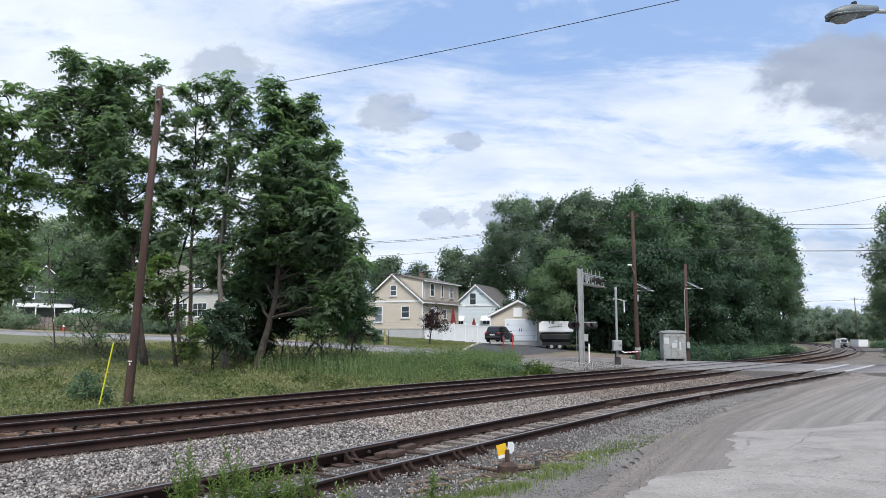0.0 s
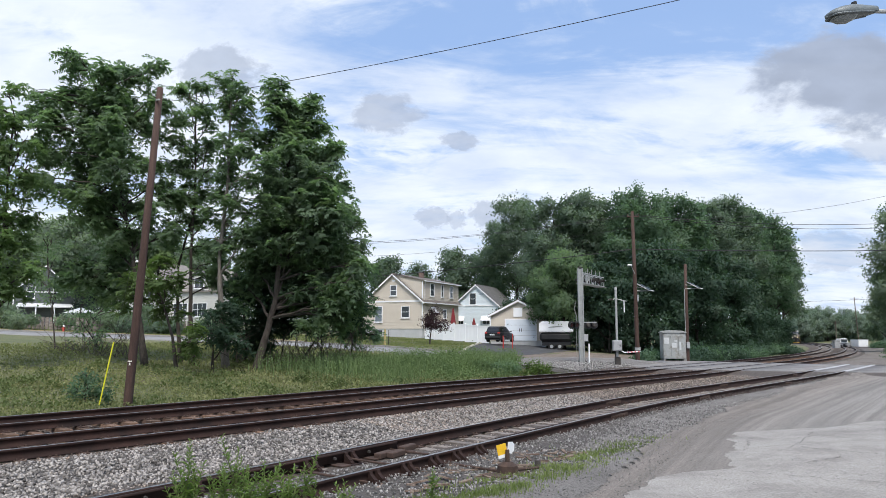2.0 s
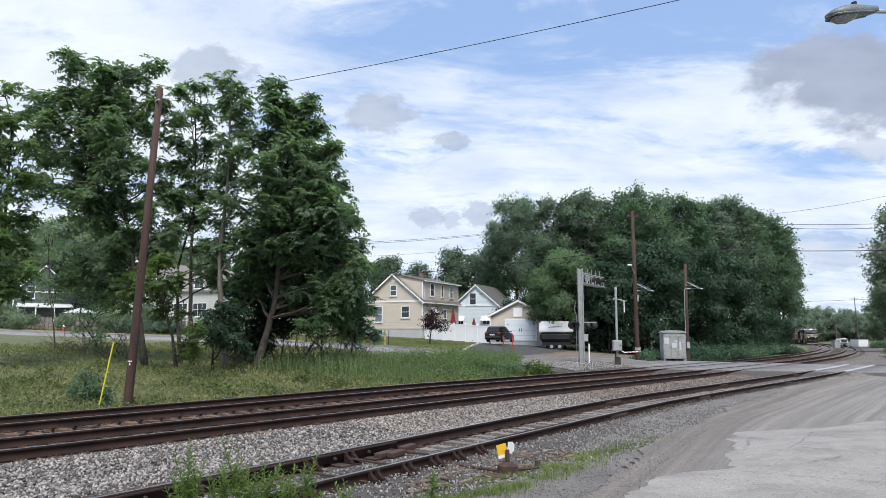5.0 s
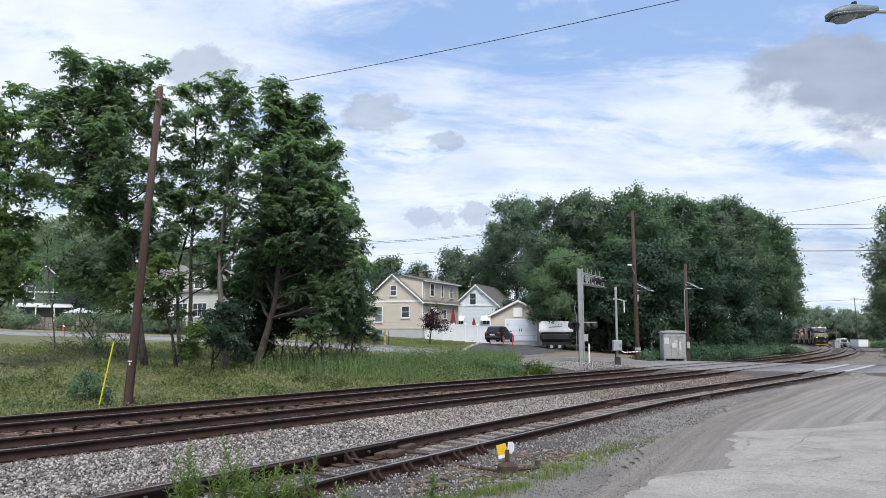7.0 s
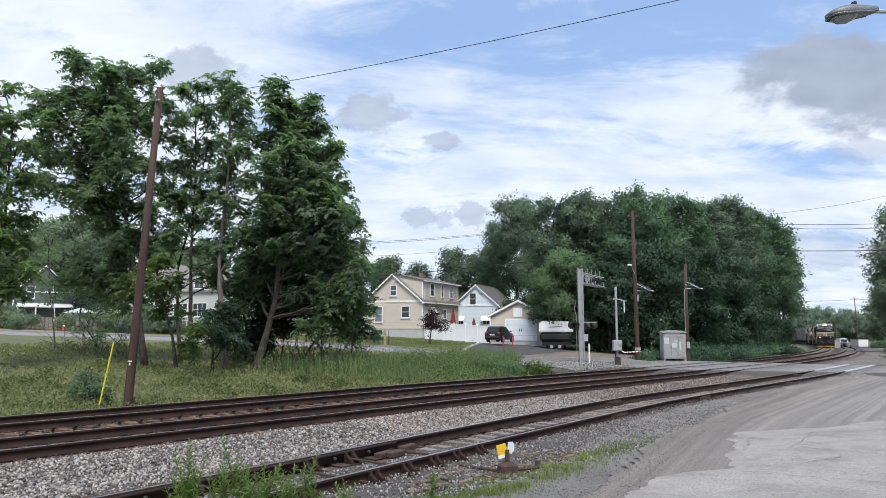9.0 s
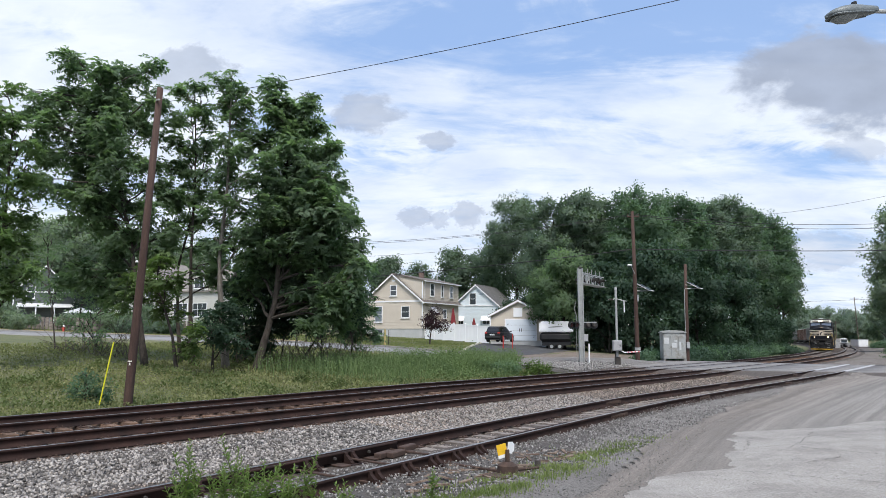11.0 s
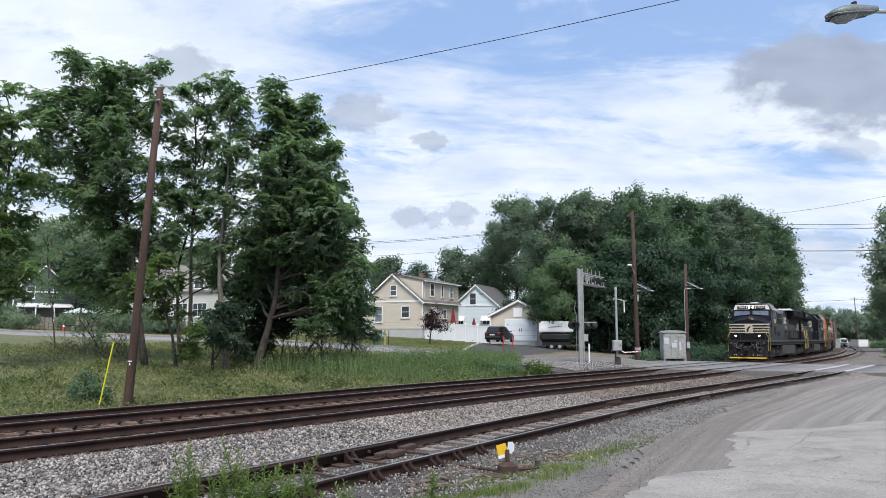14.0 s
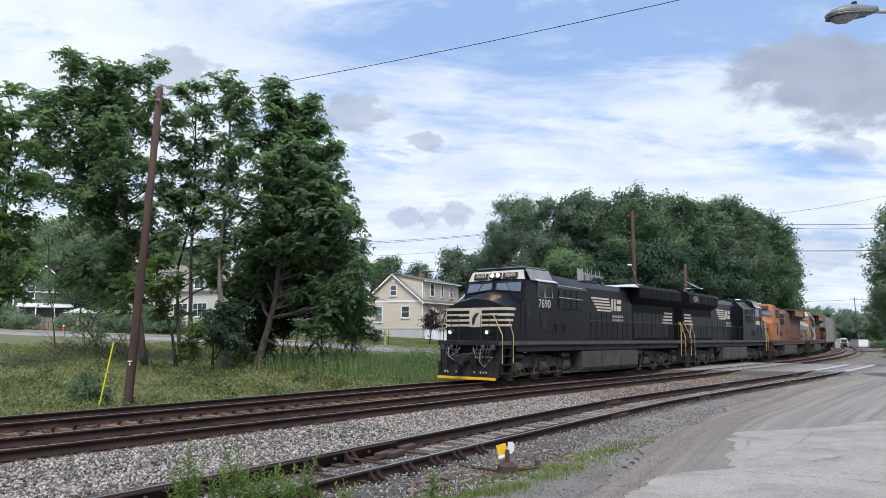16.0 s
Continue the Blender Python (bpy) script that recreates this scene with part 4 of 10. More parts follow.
def cracks():
    """Dark open cracks and a small pothole in the old pavement."""
    rng = random.Random(12)
    top = lambda s, e: on_line(s, e, float(np.interp(e, [12.4, 14, 18, 26], [-0.115, -0.005, 0.30, 0.37])) + 0.012)
    for s0, e0, s1, e1, w in ((15.6, 14.2, 13.1, 14.5, 0.008), (13.2, 14.6, 12.4, 16.2, 0.007), (12.6, 15.6, 11.4, 15.1, 0.009), (14.4, 13.4, 12.6, 13.9, 0.006), (10.4, 14.4, 10.0, 17.0, 0.006), (13.6, 15.2, 14.6, 17.4, 0.007)):
        n = 26
        rows = []
        for k in range(n + 1):
            f = k / n
            s, e = s0 + (s1 - s0) * f + rng.uniform(-0.05, 0.05), e0 + (e1 - e0) * f + rng.uniform(-0.05, 0.05)
            ww = w * rng.uniform(0.3, 1.2)
            rows.append([top(s - ww, e - ww), top(s + ww, e + ww)])
        V = np.array(rows).reshape(-1, 3)
        f = np.array([[2 * k, 2 * k + 1, 2 * k + 3, 2 * k + 2] for k in range(n)])
        tagged(sheet("pavement_crack", V, f, M_TAR), "thin dark crack in the pavement", "crack", kind="structure")


M_TAR = mat("dark_crack_dirt", (0.085, 0.08, 0.073), (0.13, 0.12, 0.11), 0.95, 9)
cracks()


def splinters():
    """Rusty spikes, tie plates' scrap and wood splinters that lie about the points."""
    rng = random.Random(31)
    bm = bmesh.new()
    for k in range(90):
        s, e = rng.uniform(7.2, 11.6), rng.uniform(10.2, 11.5)
        c = on_line(s, e, float(SHOULDER_Z(e)) + 0.03 if e > 10.9 else -0.19)
        l, w = rng.uniform(0.04, 0.2), rng.uniform(0.008, 0.03)
        box(bm, -l, l, -w, w, -0.012, 0.012, 0, pose(*c, rng.uniform(-14, 14), rng.uniform(-14, 14), rng.uniform(0, 180)))
    ob = part("wood_splinters", bm, M_SPLINTER)
    tagged(ob, "broken wood splinters and rusty scrap beside the switch", "debris", kind="stuff")


M_SPLINTER = mat("splintered_wood", (0.10, 0.062, 0.045), (0.30, 0.23, 0.18), 0.9, 5, fine=0.3, var=0.3)
splinters()
# ---------------------------------------------------------------- trees
def twig_template(kind, rng):
    """One twig's leaves (n, corners, 3): compound fronds, broad leaves, or pointed ones for trees far off."""
    quads = []
    if kind == "frond":
        # a whorl of arching compound leaves, each with pairs of hanging leaflets
        for k in range(6):
            a = 2.4 * k + rng.uniform(-0.5, 0.5)
            el = rng.uniform(-0.35, 1.1)
            L = rng.uniform(0.36, 0.56)
            d = np.array([math.cos(a) * math.cos(el), math.sin(a) * math.cos(el), math.sin(el)])
            side = np.array([-math.sin(a), math.cos(a), 0.0])
            for j in range(1, 5):
                f = j / 4.0
                p = d * L * f + np.array([0, 0, -0.42 * L * f * f])
                for sg in (-1, 1):
                    t = side * sg * 0.75 + d * 0.55 + np.array([0, 0, -0.40 - 0.3 * f]) + rng.normal(size=3) * 0.16
                    t /= np.linalg.norm(t)
                    l = 0.215 * rng.uniform(0.8, 1.2) * (1.15 - 0.35 * f)
                    wv = np.cross(t, np.array([0, 0, 1.0]) + rng.normal(size=3) * 0.35)
                    wv *= 0.056 / (np.linalg.norm(wv) + 1e-6)
                    quads.append([p - wv * 0.95, p + wv * 0.95, p + t * l])
    else:
        for k in range(16):
            o = np.clip(rng.normal(size=3), -1.5, 1.5) * np.array([0.24, 0.24, 0.16])
            t = rng.normal(size=3) + np.array([0, 0, -0.5]) + o * 2
            t /= np.linalg.norm(t)
            w = np.cross(t, rng.normal(size=3) * 0.6 + np.array([0, 0, 1.0]))
            w /= np.linalg.norm(w) + 1e-6
            l = rng.uniform(0.11, 0.19)
            if kind == "far":
                l *= 1.12
                quads.append([o - w * l * 0.46, o + w * l * 0.46, o + t * l])
            else:
                quads.append([o, o + t * l * 0.5 + w * l * 0.42, o + t * l, o + t * l * 0.5 - w * l * 0.42])
    return np.array(quads)


_trng = np.random.default_rng(77)
TWIGS = {k: [twig_template(k, _trng) for _ in range(6)] for k in ("frond", "broad", "far")}


def crown_mesh(name, lobes, density, kind, size, material, parent, seed, label="", fill=0.35, bend=0.6):
    """Leafy twigs through a set of lobes (cx, cy, cz, rx, ry, rz): most near the rim, few within."""
    rng = np.random.default_rng(seed)
    out, nor = [], []
    for (cx, cy, cz, rx, ry, rz) in lobes:
        area = (rx * ry + ry * rz + rx * rz) * 4.19
        n = max(6, int(area * density * rng.uniform(0.85, 1.15)))
        # flat drooping sprays on the lobe's rim, each of several twigs, so that the crown has tiers and gaps
        m = max(3, n // 5)
        d = rng.normal(size=(m, 3))
        d[:, 2] = 0.9 * d[:, 2] + 0.22
        d /= np.linalg.norm(d, axis=1)[:, None]
        rad = np.where(rng.random(m) < fill, rng.uniform(0.2, 0.7, m), rng.uniform(0.72, 1.06, m))
        R3 = np.array([rx, ry, rz])
        hub = np.array([cx, cy, cz]) + d * rad[:, None] * R3
        wide = 0.34 * (rx + ry + rz) / 3 * rng.uniform(0.6, 1.35, m) + 0.06
        k = rng.integers(0, m, n)
        off = rng.normal(size=(n, 3)) * wide[k][:, None] * np.array([0.75, 0.75, 0.72])
        off[:, 2] -= 0.14 * (off[:, 0] ** 2 + off[:, 1] ** 2) / wide[k]
        p = hub[k] + off
        turn = off / wide[k][:, None] * np.array([0.5, 0.5, 0.35]) + d[k] * 0.8 + np.array([0, 0, 0.16])
        ok = rng.random(n) < 0.93
        for q, o in zip(p[ok], turn[ok]):
            tw = TWIGS[kind][rng.integers(6)]
            a = rng.uniform(0, 6.283)
            tilt = rng.uniform(-0.8, 0.8)
            ca, sa, ct, st = math.cos(a), math.sin(a), math.cos(tilt), math.sin(tilt)
            m = np.array([[ca, -sa, 0], [sa, ca, 0], [0, 0, 1]]) @ np.array([[1, 0, 0], [0, ct, -st], [0, st, ct]])
            tw = tw @ m.T * (size * rng.uniform(0.75, 1.25))
            # leaves face outwards: turn each one's outer side away from the spray's middle, and bend its normal that way
            o = o / (np.linalg.norm(o) + 1e-6)
            g = np.cross(tw[:, 1] - tw[:, 0], tw[:, -1] - tw[:, 0])
            g /= np.linalg.norm(g, axis=1)[:, None] + 1e-9
            back = g @ o < 0
            tw[back] = tw[back][:, ::-1]
            g[back] *= -1
            g = g * (1 - bend) + o * bend
            out.append(tw + q)
            nor.append(np.repeat(g / (np.linalg.norm(g, axis=1)[:, None] + 1e-9), tw.shape[1], 0))
    V = np.concatenate(out).reshape(-1, 3)
    F = np.arange(len(V)).reshape(-1, out[0].shape[1])
    ob = sheet(name, V, F, material, parent, label, smooth=True)
    ob.data.normals_split_custom_set_from_vertices(np.concatenate(nor).astype(np.float32))
    return ob


def limb(bm, a, b, r0, r1, rng, wob=0.06, n=5, seg=6):
    a, b = Vector(a), Vector(b)
    L = (b - a).length
    pts = []
    for k in range(n + 1):
        f = k / n
        p = a.lerp(b, f)
        w = math.sin(math.pi * f) * L * wob
        pts.append(p + Vector((rng.uniform(-w, w), rng.uniform(-w, w), rng.uniform(-w, w) * 0.4 + math.sin(math.pi * f) * L * 0.05)))
    tube(bm, pts, [r0 + (r1 - r0) * k / n for k in range(n + 1)], seg)
    return pts


def tree(name, base, trunk, lobes, r0, kind, leaf, density, size, seed, label, category="tree", group="", bark=None, fill=0.35):
    """A tree: trunk is a list of places above the base, lobes make its crown. All in the tree's own space."""
    rng = random.Random(seed)
    t = thing(name, pose(*base), label, category, group)
    bm = bmesh.new()
    n = len(trunk)
    radii = [r0 * (1 - 0.8 * k / (n - 1)) for k in range(n)]
    radii[0] *= 1.25
    pts = [Vector(p) for p in trunk]
    fine_p, fine_r = [], []
    for k in range(n - 1):
        for j in range(4):
            f = j / 4
            fine_p.append(pts[k].lerp(pts[k + 1], f) + Vector((rng.uniform(-1, 1), rng.uniform(-1, 1), 0)) * 0.12 * r0 * (k + j > 0))
            fine_r.append(radii[k] + (radii[k + 1] - radii[k]) * f)
    fine_p.append(pts[-1]); fine_r.append(radii[-1])
    tube(bm, fine_p, fine_r, 9)
    part("trunk", bm, bark or M_BARK, t, smooth=True)
    bm = bmesh.new()
    for (cx, cy, cz, rx, ry, rz) in lobes:
        # start on the trunk a bit below the lobe
        best = min(range(len(fine_p)), key=lambda i: (fine_p[i] - Vector((cx, cy, cz - max(rz, 0.6) * 1.3))).length + (3 if fine_p[i].z > cz else 0))
        ends = limb(bm, fine_p[best], (cx, cy, cz + rz * 0.3), max(0.03, fine_r[best] * 0.55), 0.025, rng)
        for _ in range(2 if kind == "far" else 4):
            a = ends[rng.randint(2, 5)]
            v = Vector((rng.gauss(0, 1), rng.gauss(0, 1), rng.gauss(0.3, 0.8))).normalized()
            limb(bm, a, (cx + v.x * rx * 0.9, cy + v.y * ry * 0.9, cz + v.z * rz * 0.9), 0.03, 0.01, rng, 0.08, 3, 3)
    crown = part("crown", bm, bark or M_BARK, t)
    crown_mesh("leaves", lobes, density, kind, size, leaf, crown, seed, fill=fill, bend=0.95 if kind == "far" else 0.66)
    SWAY.append((crown, seed, trunk[-1][2]))
    return t


SWAY = []
# ---------------------------------------------------------------- the trees on the verge
M_BARK_PALE = mat("pale_bark", (0.13, 0.115, 0.10), (0.22, 0.20, 0.175), 0.95, 3, bump=0.02, bscale=10, stretch=(3, 3, 0.6), fine=0.25, fscale=12)
# leaf colour lifted towards grey to stand in for haze over the gardens
L_PALE = leaf_mat("haze_paled_leaves", (0.155, 0.205, 0.170), (0.285, 0.355, 0.265), 0.56)
L_BRIGHT2 = leaf_mat("fresh_compound_leaves", (0.11, 0.17, 0.09), (0.21, 0.30, 0.145), 0.56)
def puffs(rows):
    """Nearly round lobes from places and radii."""
    return [(x, y, z, r * 0.98, r * 0.92, r * 0.95) for x, y, z, r in rows]


tree("tree", (-15.15, 37.00, 0.17), [(0, 0, -0.2), (-0.49, 0, 2.56), (-0.96, 0, 5.77), (-1.69, 0, 9.05), (-2.46, 0, 12.39), (-3.68, 0, 15.48)],
     puffs([(-4.2, -0.5, 16.1, 0.5), (-4.4, 0.7, 15.8, 0.8), (-2.4, -0.8, 15.2, 0.8), (-1.9, 0.8, 15.7, 0.8), (-0.4, -0.2, 15.5, 0.5), (-6.7, 0.2, 14.4, 0.4), (-5.4, -0.4, 13.7, 0.9), (-4.9, 0.8, 14.1, 1.0), (-2.9, -0.2, 13.8, 1.1),
            (-2.1, 1.5, 14.3, 1.1), (-0.0, -0.2, 13.9, 0.7), (-7.4, 0.8, 13.4, 0.6), (-5.0, -0.8, 12.1, 0.9), (-4.1, 0.6, 12.2, 1.2), (-1.6, -1.2, 11.7, 1.1), (-0.9, 0.8, 12.5, 0.9), (-4.9, -0.3, 10.9, 0.8), (-4.3, 1.5, 10.7, 1.2)])
     + puffs([(-1.5, -1.2, 10.0, 1.0), (-0.9, 0.4, 10.8, 0.7), (-5.2, -0.8, 9.4, 0.7), (-4.7, 0.7, 9.2, 1.0), (-2.4, -0.8, 8.5, 1.1), (-1.8, 0.8, 8.5, 0.9), (-3.2, -0.6, 7.6, 0.8), (-2.7, 1.2, 7.4, 0.9), (-1.0, -0.3, 6.6, 0.8),
            (-1.9, 0.1, 5.8, 0.6)])
     + puffs([(-2.9, 0.8, 11.6, 1.5), (-2.6, 0.8, 13.8, 1.3), (-0.1, 0.6, 9.3, 0.8), (0.5, 1.2, 8.6, 0.8), (-0.1, 0.2, 7.7, 0.8), (0.7, 1.0, 6.9, 0.7), (-0.7, 0.4, 6.4, 0.7), (0.2, 0.8, 5.9, 0.6), (-1.6, 0.5, 4.5, 0.8), (-2.5, 0.3, 4.8, 0.8), (-3.1, 0.6, 4.1, 0.7), (-1.2, 0.2, 3.8, 0.6), (-3.7, 0.4, 5.0, 0.7), (-4.4, 0.6, 4.4, 0.6), (-2.2, 1.0, 3.5, 0.6)]),
     0.17, "frond", L_WALNUT, 4.0, 1.1, 21, "tall dark green compound-leaved tree beside the pole", group="trees on the verge", fill=0.45)
tree("tree", (-13.93, 39.00, 0.18), [(0.5, 0, -0.2), (0.25, 0, 2.59), (0.15, 0, 5.98), (0.22, 0, 9.75), (0.1, 0, 14.4)],
     puffs([(0.3, -0.5, 15.1, 0.5), (-0.7, 0.2, 14.9, 0.6), (0.6, -0.2, 14.4, 0.6), (-1.0, 0.1, 13.8, 0.6), (0.2, -0.7, 13.3, 0.6), (0.9, 0.2, 13.4, 0.5), (-0.5, -0.7, 12.1, 0.6), (0.3, 0.3, 12.0, 0.7), (-0.9, -0.1, 10.7, 0.6),
            (-0.2, 0.7, 10.9, 0.6), (1.2, -0.6, 10.4, 0.6), (-0.6, 0.2, 9.3, 0.7), (0.6, -0.2, 9.1, 0.6), (-0.1, 0.4, 8.0, 0.6), (1.2, -0.6, 7.7, 0.6), (-1.0, 0.6, 7.9, 0.4)]),
     0.14, "frond", L_WALNUT, 3.7, 1.05, 22, "slender tree with a sparse airy crown", group="trees on the verge")
tree("tree", (-14.27, 39.50, 0.30), [(0, 0, -0.2), (-0.3, 0, 2.5), (-0.35, 0, 5.2), (0.5, 0, 9.0), (0.9, 0.3, 12.0)],
     puffs([(1.0, 0.2, 12.2, 0.5), (0.5, -0.3, 10.4, 0.5), (-0.4, 0.4, 9.2, 0.5), (0.3, 0.1, 7.6, 0.4), (-0.8, -0.2, 6.4, 0.5), (0.9, 0.2, 6.2, 0.6), (1.6, 0.4, 5.4, 0.6), (1.1, 0.0, 4.6, 0.5), (2.1, 0.2, 6.4, 0.6), (1.9, 0.6, 4.3, 0.5)]),
     0.11, "frond", L_WALNUT, 4.0, 1.05, 33, "thin dark-stemmed tree with few branches", group="trees on the verge")
tree("tree", (-11.05, 37.00, 0.01), [(0, 0, -0.2), (-0.3, 0, 2.72), (-0.55, 0, 5.63), (-0.27, 0, 9.5), (-0.2, 0, 14.6)],
     puffs([(-0.2, -0.2, 15.3, 0.4), (-0.9, 0.7, 15.0, 0.6), (0.3, -0.3, 14.4, 0.5), (-0.6, 0.6, 14.0, 0.6), (0.6, -0.2, 13.5, 0.5), (-0.1, 0.4, 12.9, 0.7), (0.8, -0.2, 12.4, 0.5), (-0.6, 0.2, 11.8, 0.6), (0.7, -0.6, 11.2, 0.6),
            (-0.3, 0.7, 10.6, 0.7), (1.1, -0.8, 9.7, 0.6), (-0.6, 0.7, 9.2, 0.7), (0.7, -0.7, 8.4, 0.7), (-0.5, 1.0, 7.6, 0.7), (1.0, -0.6, 7.0, 0.7), (-0.8, 0.5, 6.6, 0.6), (0.5, -0.7, 5.8, 0.6)]),
     0.19, "frond", L_WALNUT, 3.9, 1.05, 23, "pale-barked tree with a tall narrow crown", group="trees on the verge", bark=M_BARK_PALE)
tree("tree", (-9.55, 37.00, -0.05), [(0, 0, -0.2), (0.45, 0, 1.63), (0.92, 0, 3.65), (1.19, 0, 7.47), (1.38, 0, 11.69), (1.01, 0, 14.45)],
     puffs([(0.9, -0.4, 15.0, 0.4), (0.1, 0.3, 14.9, 0.4), (0.8, -0.5, 14.1, 0.5), (2.3, 0.5, 14.6, 0.4), (1.5, -0.4, 13.7, 0.5), (2.2, 0.1, 13.6, 0.7), (1.2, -0.6, 12.7, 0.8), (2.3, 0.4, 12.6, 0.8), (3.5, -0.3, 11.5, 0.5),
            (0.1, 0.1, 12.0, 0.7), (1.7, -0.6, 11.3, 0.9), (2.8, 0.8, 11.0, 0.9), (0.8, -1.1, 10.1, 0.9), (1.7, 0.7, 9.9, 1.1), (3.5, -1.0, 9.4, 0.9), (4.2, 0.8, 9.6, 0.5), (0.6, -1.3, 8.4, 1.0), (1.5, 1.2, 8.1, 1.3)])
     + puffs([(3.5, -0.7, 7.8, 1.1), (4.4, 0.5, 8.0, 0.7), (0.0, -0.5, 6.8, 1.0), (1.2, 1.2, 6.2, 1.3), (3.2, -0.3, 6.1, 1.2), (4.4, 1.1, 6.6, 0.9), (5.2, -0.5, 5.1, 0.7), (-0.4, 0.9, 5.2, 1.0), (1.5, 1.4, 4.6, 1.2),
            (3.0, 0.3, 4.3, 1.2), (4.7, -1.3, 4.2, 0.9), (5.3, 0.3, 3.5, 0.5), (-0.8, 1.0, 4.0, 0.6), (2.3, 1.3, 3.5, 0.8), (3.5, -1.2, 2.9, 0.8), (4.6, 0.7, 2.8, 0.7)])
     + puffs([(1.6, 0.6, 12.5, 1.2), (2.0, 0.6, 9.8, 2.0), (2.2, 0.7, 7.0, 2.5), (3.0, 1.6, 4.9, 1.9)]),
     0.21, "frond", L_WALNUT, 4.2, 1.15, 24, "broad dense dark green tree with a leaning trunk", group="trees on the verge", fill=0.5)
tree("tree", (-20.90, 33.00, 0.15), [(0, 0, -0.2), (0.2, 0, 3.4), (0.5, 0, 6.6), (0.6, 0, 11.8)],
     puffs([(0.6, -0.6, 12.7, 0.5), (-0.9, 0.2, 12.4, 0.9), (1.0, -0.3, 11.3, 0.5), (-0.3, 0.3, 11.1, 0.8), (1.6, -0.8, 10.4, 0.5), (0.2, 0.3, 9.8, 0.7), (1.9, -0.9, 9.2, 0.6), (-0.9, 0.4, 9.4, 1.0), (1.0, -0.3, 8.4, 0.7),
            (1.6, 0.4, 8.6, 0.4), (0.2, -0.4, 7.7, 0.8), (1.2, 0.4, 7.2, 0.6), (1.0, -0.6, 6.3, 0.7), (1.0, 0.6, 5.6, 0.6), (0.4, -0.9, 5.3, 0.8), (0.7, 0.2, 4.6, 0.6), (2.2, -0.8, 4.3, 0.5), (1.0, 0.1, 3.4, 0.6),
            (0.7, -0.9, 3.5, 0.7)]),
     0.16, "frond", L_BRIGHT2, 3.3, 1.05, 25, "green compound-leaved tree at the edge of the verge", group="trees on the verge")
tree("young_tree", (-12.40, 34.00, 0.0), [(0, 0, -0.2), (-0.32, 0, 1.66), (-0.83, 0, 3.25), (-1.37, 0, 4.59)],
     [(-1.5, -0.64, 4.01, 1.02, 0.78, 0.54), (-1.11, 0.33, 3.13, 0.91, 0.72, 0.54), (0.01, -1.59, 4.21, 0.64, 0.64, 0.64), (-2.57, 0.57, 3.4, 0.64, 0.54, 0.43),
      (0.9, -0.52, 1.55, 0.7, 0.64, 0.5), (-1.0, -0.3, 4.9, 0.8, 0.7, 0.5), (-2.0, -0.2, 4.4, 0.6, 0.6, 0.4)],
     0.09, "frond", L_FRESH, 4.0, 0.95, 26, "young tree with bright drooping leaves", group="trees on the verge")
tree("young_tree", (-11.13, 35.00, -0.03), [(0, 0, -0.2), (0.04, 0, 1.36), (-0.17, 0, 2.45)],
     [(-0.06, -0.61, 2.04, 0.94, 0.85, 0.77), (0.14, 1.02, 2.75, 0.88, 0.91, 0.94), (0.9, -0.06, 1.34, 0.64, 0.7, 0.7)],
     0.07, "frond", L_SHADED, 4.5, 0.8, 27, "leafy understory tree, its green darkened for shade", group="trees on the verge")
tree("young_tree", (-8.91, 45.00, 0.12), [(0, 0, -0.2), (1.03, 0, 1.38), (2.43, 0, 1.9)],
     [(3.0, -0.06, 2.0, 1.1, 1.0, 0.6), (3.76, 0.65, 1.9, 0.92, 0.99, 1.06), (3.99, -1.42, 2.75, 0.78, 0.78, 0.78), (4.6, 0.2, 1.5, 0.6, 0.6, 0.4)],
     0.08, "frond", L_MAPLE, 5.0, 0.8, 28, "low spreading understory tree with bent stems", group="trees on the verge")
tree("young_tree", (-24.61, 46.00, 0.78), [(0, 0, -0.2), (-0.2, 0, 1.42), (-0.59, 0, 3.58), (-0.85, 0, 5.39)],
     [(-1.46, 1.1, 5.49, 1.09, 1.16, 1.23), (0.68, -1.54, 3.5, 0.87, 0.87, 0.87), (-1.8, 0.92, 4.36, 0.72, 0.72, 0.72), (-0.41, -0.43, 6.81, 0.94, 0.94, 0.94)],
     0.05, "broad", L_WALNUT, 2.4, 0.8, 29, "thin sapling with few leaves", group="trees on the verge")
tree("young_tree", (-21.83, 46.00, 0.73), [(0, 0, -0.2), (-0.42, 0, 0.76), (-1.39, 0, 2.01), (-1.12, 0, 3.63)],
     [(-1.85, 0.25, 1.47, 1.09, 0.8, 0.51), (0.52, -1.57, 0.78, 0.94, 0.83, 0.72), (0.03, -1.45, 2.16, 0.94, 0.83, 0.72), (-0.61, -1.02, 3.58, 1.09, 1.01, 0.94),
      (-0.3, 1.46, 2.78, 0.94, 0.83, 0.72)],
     0.06, "broad", L_WALNUT, 2.6, 0.8, 30, "crooked sapling leaning over the grass", group="trees on the verge")
tree("shrub", (-11.58, 23.60, -0.36), [(0, 0, -0.2), (-0.01, 0, 0.23), (-0.06, 0, 0.41)],
     [(0.15, -0.2, 0.5, 0.42, 0.4, 0.34), (-0.35, 0.2, 0.3, 0.36, 0.33, 0.28), (0.45, 0.1, 0.25, 0.33, 0.33, 0.28), (0.0, 0.0, 0.85, 0.26, 0.26, 0.22)],
     0.02, "broad", L_MAPLE, 26.0, 0.5, 31, "dark green shrub at the foot of the verge", "shrub")
